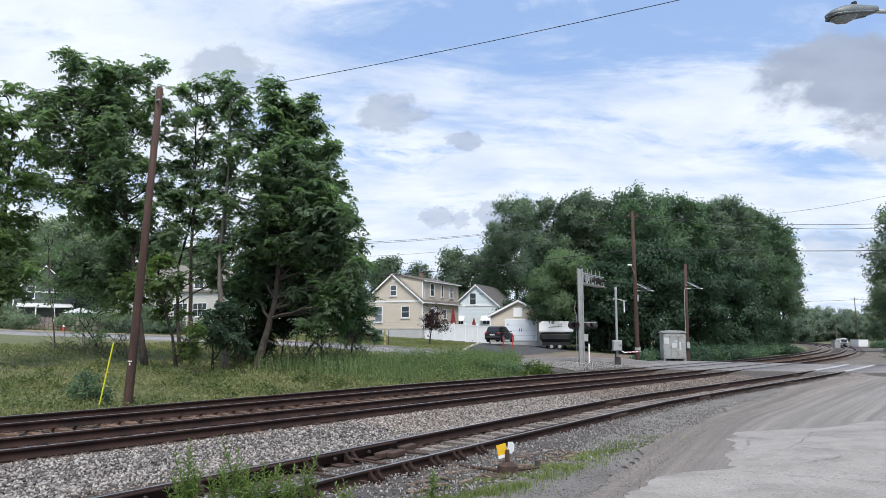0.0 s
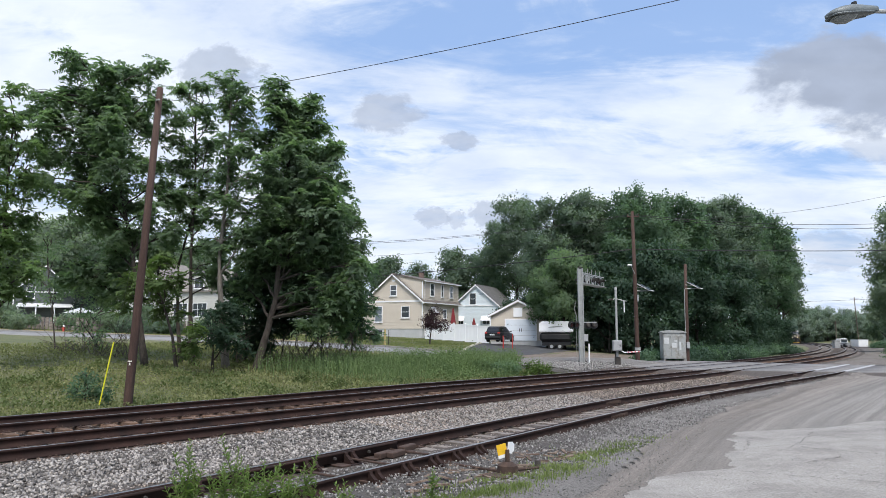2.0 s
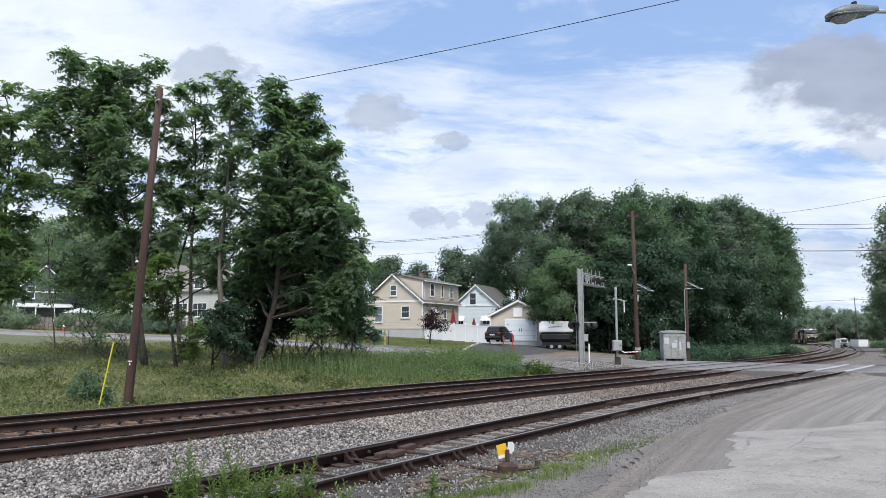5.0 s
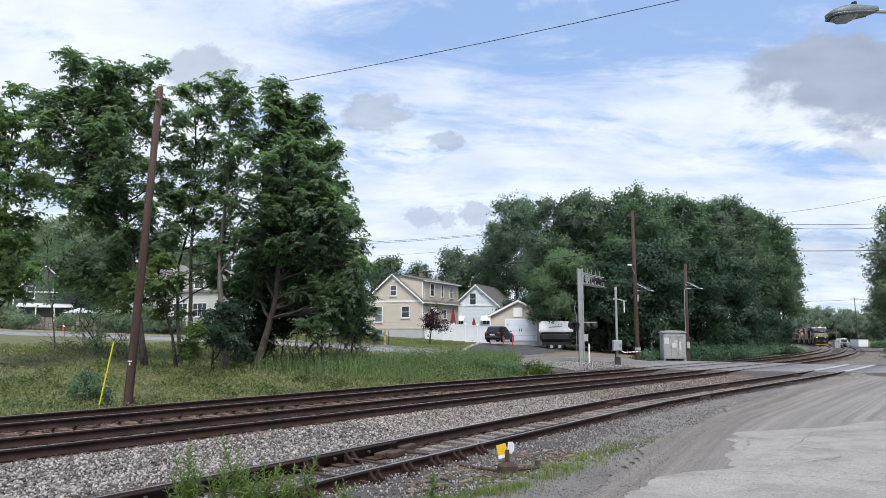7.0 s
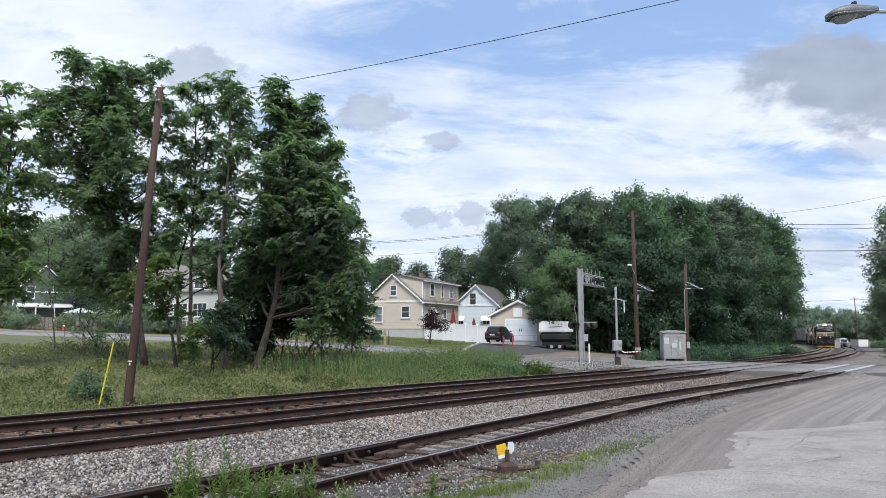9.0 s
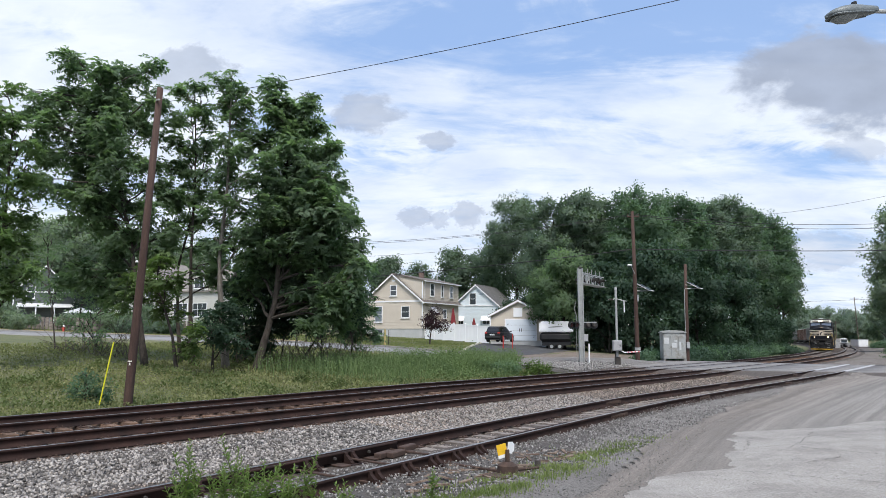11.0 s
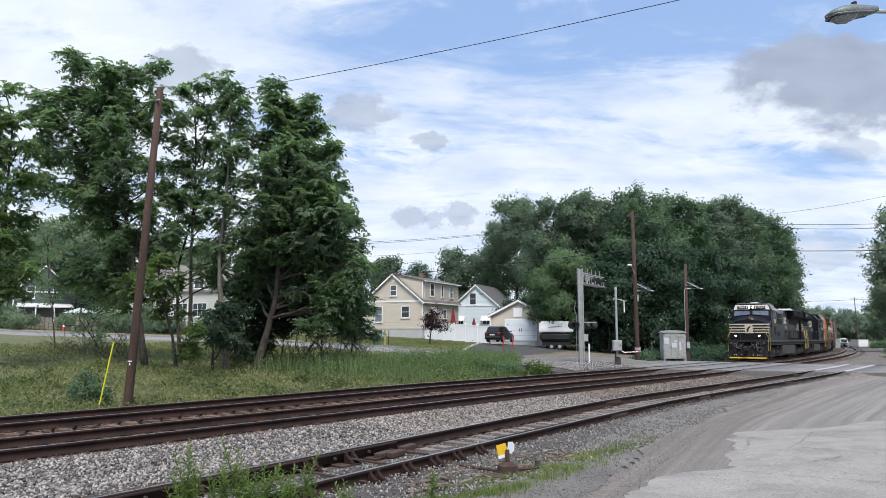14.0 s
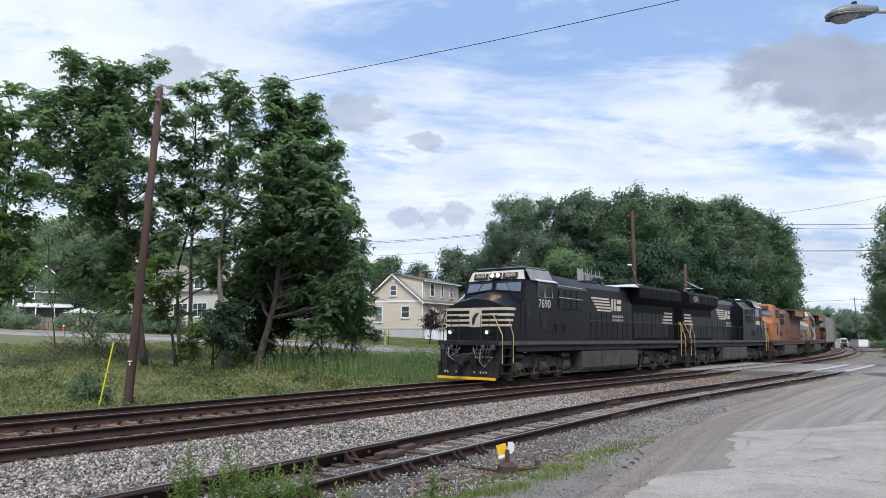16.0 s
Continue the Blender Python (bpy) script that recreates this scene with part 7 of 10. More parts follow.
def litter(x, y, z, s, seed):
    rnd = random.Random(seed)
    bm = bmesh.new()
    bmesh.ops.create_icosphere(bm, subdivisions=1, radius=s)
    for v in bm.verts:
        v.co = Vector((v.co.x * rnd.uniform(0.6, 1.3), v.co.y * rnd.uniform(0.6, 1.2), v.co.z * rnd.uniform(0.4, 0.9)))
    ob = part("litter", bm, M_WHITE)
    ob.matrix_basis = pose(x, y, z + s * 0.35)
    tagged(ob, "crumpled scrap of white litter on the ballast", "litter", "litter")


litter(2.22, 14.35, -0.26, 0.07, 1)
litter(*on_line(39.3, 9.85, -0.2), 0.09, 2)
litter(*on_line(14.6, 10.35, -0.24), 0.05, 3)


# ---------------------------------------------------------------- houses
def siding_mat(name, c1, c2, pitch=0.12):
    """Lapped boards: a saw-tooth relief up the wall, with a faint shadow line's worth of bump."""
    m = mat(name, c1, c2, 0.65, 0.4, fine=0.05)
    nt = m.node_tree
    lk = nt.links.new
    tc = nt.nodes.new("ShaderNodeTexCoord")
    sep = nt.nodes.new("ShaderNodeSeparateXYZ")
    lk(tc.outputs["Object"], sep.inputs[0])
    d = nt.nodes.new("ShaderNodeMath"); d.operation = "DIVIDE"; d.inputs[1].default_value = pitch
    lk(sep.outputs["Z"], d.inputs[0])
    f = nt.nodes.new("ShaderNodeMath"); f.operation = "FRACT"
    lk(d.outputs[0], f.inputs[0])
    bp = node(nt, "ShaderNodeBump", Strength=1.0, Distance=0.02)
    lk(f.outputs[0], bp.inputs["Height"])
    lk(bp.outputs[0], nt.nodes["Principled BSDF"].inputs["Normal"])
    return m


M_TAN = siding_mat("tan_vinyl_siding", (0.52, 0.465, 0.395), (0.58, 0.52, 0.445), 0.2)
M_PALEBLUE = siding_mat("pale_blue_siding", (0.66, 0.745, 0.80), (0.73, 0.80, 0.84), 0.2)
M_GREYSIDING = siding_mat("grey_siding", (0.095, 0.112, 0.110), (0.125, 0.142, 0.138), 0.2)
M_WHITESIDING = siding_mat("white_siding", (0.56, 0.57, 0.58), (0.64, 0.65, 0.66), 0.2)
M_SHINGLE = mat("grey_shingles", (0.085, 0.085, 0.085), (0.14, 0.135, 0.13), 0.9, 1.5, bump=0.01, bscale=14, fine=0.2, fscale=10)
M_SHINGLE_BROWN = mat("brown_shingles", (0.115, 0.10, 0.09), (0.165, 0.145, 0.132), 0.9, 1.5, bump=0.01, bscale=14, fine=0.2, fscale=10)
M_FOUND = mat("painted_foundation", (0.40, 0.41, 0.42), (0.48, 0.49, 0.50), 0.8, 1.0, fine=0.06)
M_BRICK = mat("weathered_brick", (0.155, 0.105, 0.088), (0.22, 0.155, 0.13), 0.9, 2.0, bump=0.01, bscale=12, fine=0.2)


def window(parent, m, w, h, pane_mat=None, cols=1, rows=2, awning=False):
    """A window on a wall: m puts its middle, looking along -y."""
    fr = bmesh.new()
    t = 0.07
    for x0, x1, z0, z1 in ((-w / 2 - t, w / 2 + t, h / 2, h / 2 + t), (-w / 2 - t, w / 2 + t, -h / 2 - t, -h / 2), (-w / 2 - t, -w / 2, -h / 2, h / 2), (w / 2, w / 2 + t, -h / 2, h / 2)):
        box(fr, x0, x1, -0.06, 0.02, z0, z1, 0, m)
    win = part("window", fr, M_VINYL, parent, "white-framed window with dark panes")
    box_s = B(-w / 2 - 0.16, w / 2 + 0.16, -0.11, 0.0, -h / 2 - 0.16, -h / 2 - 0.10, 0, m)
    part("sill", box_s, M_VINYL, win)
    for i in range(cols):
        for j in range(rows):
            x0, x1 = -w / 2 + w * i / cols + 0.02, -w / 2 + w * (i + 1) / cols - 0.02
            z0, z1 = -h / 2 + h * j / rows + 0.02, -h / 2 + h * (j + 1) / rows - 0.02
            part("pane", B(x0, x1, -0.015, -0.005, z0, z1, 0, m), pane_mat or M_GLASS, win)
    mu = bmesh.new()
    for i in range(1, cols):
        box(mu, -w / 2 + w * i / cols - 0.02, -w / 2 + w * i / cols + 0.02, -0.03, 0, -h / 2, h / 2, 0, m)
    for j in range(1, rows):
        box(mu, -w / 2, w / 2, -0.03, 0, -h / 2 + h * j / rows - 0.025, -h / 2 + h * j / rows + 0.025, 0, m)
    if cols + rows > 2:
        part("glazing_bar", mu, M_VINYL, win)
    else:
        mu.free()
    if awning:
        bm = loft([[(-w / 2 - 0.15, 0.0, h / 2 + 0.35), (w / 2 + 0.15, 0.0, h / 2 + 0.35), (w / 2 + 0.15, 0.0, h / 2 + 0.3), (-w / 2 - 0.15, 0.0, h / 2 + 0.3)],
                   [(-w / 2 - 0.2, -0.6, 0.12), (w / 2 + 0.2, -0.6, 0.12), (w / 2 + 0.2, -0.6, 0.05), (-w / 2 - 0.2, -0.6, 0.05)]])
        bmesh.ops.transform(bm, matrix=m, verts=bm.verts)
        part("awning", bm, M_VINYL, win, "white metal window awning")
    return win


def gable_house(name, m, W, L, eave, peak, wall, roof, label, found=0.9, trim=True, over=0.35):
    """A house: its gable wall along x at y = 0 (looking to -y), W wide, going back L in y."""
    t = thing(name, m, label, "house", "houses")
    part("foundation", B(0.03, W - 0.03, 0.03, L - 0.03, -0.6, found), M_FOUND, t)
    walls = part("wall", prism([(0, found), (W, found), (W, eave), (W / 2, peak), (0, eave)], 1, 0.0, L), wall, t)
    slope = (peak - eave) / (W / 2)
    for sg in (-1, 1):
        x_e = W / 2 + sg * (W / 2 + over)
        z_e = eave - slope * over
        q = [(W / 2, peak + 0.02), (x_e, z_e + 0.02), (x_e, z_e + 0.16), (W / 2, peak + 0.18)]
        r = part("roof", prism(q, 1, -0.3, L + 0.3), roof, t)
        q2 = [(W / 2, peak - 0.12), (x_e, z_e - 0.12), (x_e, z_e + 0.10), (W / 2, peak + 0.10)]
        part("rake_board", prism(q2, 1, -0.34, -0.30), M_VINYL, r)
        part("gutter", B(*sorted((x_e, x_e + sg * 0.12)), -0.3, L + 0.3, z_e - 0.02, z_e + 0.12), M_VINYL, r)
    if trim:
        part("belt_board", B(-0.02, W + 0.02, -0.07, 0.0, eave - 0.12, eave + 0.08), M_VINYL, walls)
    for x in (0.0, W):
        part("corner_board", B(x - 0.07, x + 0.07, -0.055, 0.0, found, eave), M_VINYL, walls)
    return t, walls


def clapboards(parent, material, z0, z1, span, m=None, step=0.2):
    """Lapped boards up a wall: span gives the wall's left and right edge at a height."""
    z = z0
    while z < z1 - 0.05:
        l, r_ = span(z)
        l2, r2 = span(min(z + step, z1))
        l, r_ = max(l, l2), min(r_, r2)
        if r_ - l > 0.1:
            zt = min(z + step, z1)
            bm = loft([[(l, 0.0, z), (l, -0.028, z), (l, -0.008, zt), (l, 0.0, zt)], [(r_, 0.0, z), (r_, -0.028, z), (r_, -0.008, zt), (r_, 0.0, zt)]])
            if m is not None:
                bmesh.ops.transform(bm, matrix=m, verts=bm.verts)
            part("clapboard", bm, material, parent)
        z += step


M_TANBOARD = mat("tan_vinyl_boards", (0.52, 0.465, 0.395), (0.58, 0.52, 0.445), 0.6, 0.5, fine=0.05)


def tan_house():
    yaw = math.degrees(math.atan2(-4.3, 9.1))      # gable wall runs from far left to the near corner
    m = pose(-10.25, 93.66, 1.15, 0, 0, yaw)
    W, L = 8.5, 11.0
    t, w = gable_house("house", m, W, L, 4.62, 8.05, M_TAN, M_SHINGLE_BROWN, "tan clapboard house with white trim and a rear dormer", 1.15)
    window(w, pose(2.2, -0.04, 3.0), 1.0, 1.9, M_GLASSPALE)
    window(w, pose(6.1, -0.04, 3.25), 1.05, 1.35)
    window(w, pose(4.35, -0.04, 6.0), 0.85, 1.25)
    clapboards(w, M_TANBOARD, 1.15, 8.0, lambda z: (0.07, W - 0.07) if z < 4.62 else ((z - 4.62) / 3.43 * W / 2 + 0.2, W - (z - 4.62) / 3.43 * W / 2 - 0.2), pose(0, -0.004, 0))
    part("attic_vent", B(4.15, 4.55, -0.03, 0.0, 7.1, 7.35), M_VINYL, w)
    part("basement_window", B(1.6, 2.7, -0.02, 0.04, 0.55, 0.95), M_GLASS, w)
    # dormer two storeys high along the near side
    d = part("dormer", prism([(W - 0.35, 4.4), (W + 0.02, 4.4), (W + 0.02, 7.15), (W / 2 + 0.2, 7.95), (W / 2 + 0.2, 7.3)], 1, 0.03, L), M_TAN, t)
    part("dormer_roof", prism([(W + 0.3, 7.08), (W + 0.3, 7.24), (W / 2, 8.22), (W / 2, 8.06)], 1, -0.12, L + 0.3), M_SHINGLE_BROWN, d)
    part("dormer_gutter", B(W + 0.25, W + 0.38, -0.12, L + 0.3, 7.06, 7.18), M_VINYL, d)
    part("downpipe", tube(bmesh.new(), [(W + 0.2, 0.5, 7.1), (W + 0.08, 0.5, 6.7), (W + 0.08, 0.5, 0.3), (W + 0.3, 0.3, 0.1)], 0.05, 6), M_VINYL, t)
    side = pose(W + 0.02, 0, 0, 0, 0, 90)
    clapboards(d, M_TANBOARD, 5.0, 7.9, lambda z: (W / 2 + (8.3 - z) / 3.43 * W / 2, W - max(0.0, z - 7.15) * 4.6), pose(0, 0.026, 0))
    part("dormer_corner", B(W - 0.08, W + 0.06, -0.03, 0.03, 4.9, 7.1), M_VINYL, d)
    clapboards(d, M_TANBOARD, 4.4, 7.1, lambda z: (0.08, L - 0.05), side @ pose(0, -0.004, 0))
    clapboards(w, M_TANBOARD, 1.15, 4.5, lambda z: (0.1, L - 0.05), side @ pose(0, -0.004, 0))
    for y, ww in ((2.6, 1.0), (5.6, 0.55), (8.5, 0.9)):
        window(d, side @ pose(y, -0.045, 6.1), ww, 1.5)
    for y in (2.6, 6.4):
        window(w, side @ pose(y, -0.045, 3.1), 1.0, 1.1, None, 2, 1, y < 4)
    ch = part("chimney", B(4.75, 5.3, 6.2, 6.8, 6.8, 8.75), M_BRICK, t, "weathered brown brick chimney")
    part("chimney_cap", B(4.69, 5.36, 6.14, 6.86, 8.75, 8.83), M_CONCRETE, ch)
    part("vent_pipe", R((6.4, 8.5, 7.2), (6.4, 8.5, 8.5), 0.06, seg=8), M_VINYL, t)
    part("satellite_pipe", R((6.9, 9.8, 7.2), (6.9, 9.8, 8.0), 0.04, seg=8), M_GALV, t)


M_GLASSPALE = glass_mat("window_glass_with_blind", (0.16, 0.19, 0.22), 0.1)
tan_house()


def blue_house():
    yaw = math.degrees(math.atan2(-2.6, 6.6))
    m = pose(1.7, 111.5, 1.0, 0, 0, yaw)
    t, w = gable_house("house", m, 7.2, 10, 4.9, 8.0, M_PALEBLUE, M_SHINGLE, "pale blue gabled house with a grey shingle roof", 0.6)
    window(w, pose(3.1, 0, 5.9), 0.95, 1.7)
    window(w, pose(1.1, 0, 2.5), 0.9, 0.9, None, 2, 1, True)
    window(w, pose(5.3, 0, 2.5), 1.3, 0.9, None, 2, 1, True)


blue_house()


def garage():
    yaw = -5.0
    m = pose(5.35, 81.6, 0.84, 0, 0, yaw)
    W = 6.25
    t, w = gable_house("garage", m, W, 7.0, 2.95, 4.55, M_TAN, M_SHINGLE_BROWN, "tan garage with a wide white door and a gable roof", 0.08, False, 0.3)
    t["category"] = "garage"
    d = part("garage_door", B(1.75, 5.1, -0.05, 0.0, 0.08, 2.4, 0.01), M_DOORBLUE, w, "white double garage door")
    for k in range(1, 4):
        part("door_joint", B(1.77, 5.08, -0.056, -0.05, 0.08 + 0.58 * k - 0.012, 0.08 + 0.58 * k + 0.012), M_GREYPAINT, d)
    for x in (3.28, 3.5):
        part("door_handle", B(x - 0.03, x + 0.03, -0.09, -0.05, 1.1, 1.45), M_BLACK, d)
    for x in (1.84, 4.78):
        for z in (0.45, 1.9):
            part("strap_hinge", B(x, x + 0.22, -0.07, -0.05, z, z + 0.05), M_BLACK, d)
    fr = bmesh.new()
    for x0, x1, z0, z1 in ((1.62, 1.75, 0.08, 2.53), (5.1, 5.23, 0.08, 2.53), (1.75, 5.1, 2.4, 2.53)):
        box(fr, x0, x1, -0.07, 0.0, z0, z1)
    part("door_frame", fr, M_VINYL, w)
    clapboards(w, M_TANBOARD, 0.1, 4.5, lambda z: ((0.07, 1.6) if z < 2.5 else (0.07, W - 0.07)) if z < 2.95 else ((z - 2.95) / 1.6 * W / 2 + 0.2, W - (z - 2.95) / 1.6 * W / 2 - 0.2), pose(0, -0.004, 0))
    clapboards(w, M_TANBOARD, 0.1, 2.5, lambda z: (5.25, W - 0.07), pose(0, -0.004, 0))
    part("loft_hatch", B(2.6, 3.6, -0.09, 0.0, 2.75, 3.75, 0.02), M_VINYL, w, "white loft hatch")


M_DOORBLUE = mat("pale_blue_white_door_paint", (0.66, 0.72, 0.79), (0.72, 0.77, 0.83), 0.5, 0.8, fine=0.02)
garage()


def grey_house():
    m = pose(-58.3, 97.5, 3.4, 0, 0, 33)
    t, w = gable_house("house", m, 7.4, 8, 4.0, 7.6, M_GREYSIDING, M_SHINGLE, "dark grey-green house with white trim behind the trees", 0.4, True)
    for x in (2.0, 5.2):
        window(w, pose(x, 0, 3.9), 0.9, 1.6)
    part("porch_roof", loft([[(0.4, 0, 2.4), (7.0, 0, 2.4), (7.0, 0, 2.25), (0.4, 0, 2.25)], [(0.3, -2.2, 1.9), (7.2, -2.2, 1.9), (7.2, -2.2, 1.78), (0.3, -2.2, 1.78)]]), M_WHITESIDING, t)
    for x in (0.5, 2.6, 4.8, 6.9):
        part("porch_post", B(x - 0.08, x + 0.08, -2.1, -1.94, -0.4, 1.8), M_VINYL, t)
    part("porch_floor", B(0.3, 7.0, -2.2, 0, -0.6, -0.3), M_CONCRETE, t)


grey_house()


M_CREAM = siding_mat("cream_siding", (0.52, 0.52, 0.49), (0.60, 0.60, 0.57), 0.2)
M_SHINGLE_TAN = mat("light_brown_shingles", (0.20, 0.185, 0.168), (0.27, 0.25, 0.228), 0.9, 1.5, bump=0.01, bscale=14, fine=0.2, fscale=10)


def white_house():
    m = pose(-43.1, 93.0, 2.35, 0, 0, -18)
    t, w = gable_house("house", m, 8.5, 9, 5.4, 8.6, M_CREAM, M_SHINGLE_TAN, "large cream house with a light brown roof behind the trees", 0.5)
    for x, z in ((2, 2.3), (6.2, 2.3), (2.0, 4.7), (6.2, 4.7)):
        window(w, pose(x, 0, z), 1.2, 1.5)
    wing = part("wing", prism([(8.5, 0.3), (15.5, 0.3), (15.5, 4.6), (8.5, 4.6)], 1, 1.2, 8.0), M_CREAM, t)
    part("wing_roof", prism([(0.9, 4.5), (4.6, 7.4), (8.3, 4.5), (8.3, 4.7), (4.6, 7.6), (0.9, 4.7)], 0, 8.3, 15.9), M_SHINGLE_TAN, wing)
    dr = part("dormer", prism([(11.6, 4.6), (14.2, 4.6), (14.2, 6.2), (12.9, 7.2), (11.6, 6.2)], 1, 0.9, 4.0), M_CREAM, wing)
    window(dr, pose(12.9, 0.9, 5.6), 1.3, 1.2, None, 2, 1)
    for x in (10.0, 12.9):
        window(wing, pose(x, 1.2, 2.3), 2.0, 1.6, None, 3, 2)
    part("dormer_roof", prism([(11.3, 6.0), (12.9, 7.25), (14.5, 6.0), (14.5, 6.15), (12.9, 7.42), (11.3, 6.15)], 1, 0.6, 4.5), M_SHINGLE, dr)


white_house()


def vinyl_fence():
    """White privacy panels round the back yard."""
    line = [(-2.1, 88.4), (0.0, 86.0), (2.6, 83.6), (5.2, 81.2)]
    t = thing("fence", None, "white vinyl privacy fence round the yard", "fence")
    for (x0, y0), (x1, y1) in zip(line, line[1:]):
        n = 2
        for k in range(n):
            a = Vector((x0 + (x1 - x0) * k / n, y0 + (y1 - y0) * k / n, 0))
            b = Vector((x0 + (x1 - x0) * (k + 1) / n, y0 + (y1 - y0) * (k + 1) / n, 0))
            z = gz(a.x, a.y)
            d = b - a
            m = Matrix.Translation((a.x, a.y, z)) @ pose(0, 0, 0, 0, 0, math.degrees(math.atan2(d.y, d.x)))
            L = d.length
            p = part("post", B(-0.065, 0.065, -0.065, 0.065, -0.3, 2.15, 0.01, m), M_VINYL, t)
            part("post_cap", loft([[tuple(m @ Vector((sx * 0.09, sy * 0.09, 2.15))) for sx, sy in ((-1, -1), (1, -1), (1, 1), (-1, 1))], [tuple(m @ Vector((sx * 0.01, sy * 0.01, 2.24))) for sx, sy in ((-1, -1), (1, -1), (1, 1), (-1, 1))]]), M_VINYL, p)
            part("rail", B(0.06, L - 0.06, -0.05, 0.05, 1.88, 2.02, 0, m), M_VINYL, t)
            part("rail", B(0.06, L - 0.06, -0.05, 0.05, 0.06, 0.2, 0, m), M_VINYL, t)
            nb = int(L / 0.2)
            for j in range(nb):
                part("board", B(0.07 + (L - 0.14) * j / nb + 0.004, 0.07 + (L - 0.14) * (j + 1) / nb - 0.004, -0.02, 0.02, 0.2, 1.88, 0, m), M_VINYL, t)


vinyl_fence()


def umbrella(x, y, z, h):
    t = thing("patio_umbrella", pose(x, y, z), "closed dark red patio umbrella", "umbrella", "umbrellas")
    part("pole", R((0, 0, 0), (0, 0, h), 0.025, seg=8), M_GALV, t)
    secs = []
    for f, r in ((0.35, 0.24), (0.45, 0.27), (0.6, 0.22), (0.8, 0.13), (0.97, 0.04)):
        secs.append([(r * (1 + 0.18 * math.cos(8 * a)) * math.cos(a), r * (1 + 0.18 * math.cos(8 * a)) * math.sin(a), h * f) for a in np.linspace(0, 2 * math.pi, 25)[:-1]])
    part("canopy", loft(secs), M_MAROON, t)
    part("base", R((0, 0, 0), (0, 0, 0.1), 0.25, seg=12), M_BLACK, t)


M_MAROON = mat("dark_red_canvas", (0.17, 0.015, 0.022), (0.24, 0.03, 0.035), 0.85, 4)
umbrella(1.25, 88.5, 1.6, 3.3)
umbrella(3.9, 91.0, 1.3, 2.4)


# ---------------------------------------------------------------- driveway, car, trailer
def driveway():
    pts = np.array([(1.9, 75.6), (4.2, 82.0), (12.2, 83.0), (13.5, 76.5), (8.3, 68.2), (2.4, 68.0)])
    bm = bmesh.new()
    n = 14
    grid = []
    for i in range(n + 1):
        f = i / n
        a = np.array([(1.6, 63.5), (4.4, 83.0)]); b = np.array([(7.4, 63.5), (16.5, 83.0)])
        l, r = a[0] * (1 - f) + a[1] * f, b[0] * (1 - f) + b[1] * f
        row = []
        for j in range(n + 1):
            p = l + (r - l) * j / n
            row.append(bm.verts.new((p[0], p[1], gz(p[0], p[1]) + 0.05)))
        grid.append(row)
    for i in range(n):
        for j in range(n):
            bm.faces.new((grid[i][j], grid[i][j + 1], grid[i + 1][j + 1], grid[i + 1][j]))
    ob = part("driveway", bm, M_DRIVE)
    tagged(ob, "dark asphalt driveway in front of the garage", "driveway", kind="structure")
    bm = bmesh.new()
    for i in range(8):
        f0, f1 = i / 8, (i + 1) / 8
        a = (1.6 + 2.8 * f0, 63.5 + 19.5 * f0)
        b = (1.6 + 2.8 * f1, 63.5 + 19.5 * f1)
        z = gz(*a) + 0.02
        d = math.degrees(math.atan2(b[1] - a[1], b[0] - a[0]))
        box(bm, 0.03, math.dist(a, b) - 0.03, -0.12, 0.12, -0.1, 0.16, 0.01, pose(a[0], a[1], z, 0, 0, d))
    ob = part("driveway_edging", bm, mat("pale_yellow_edging", (0.48, 0.45, 0.36), (0.58, 0.55, 0.45), 0.85, 3))
    tagged(ob, "pale stone edging along the driveway", "edging", kind="structure")


driveway()


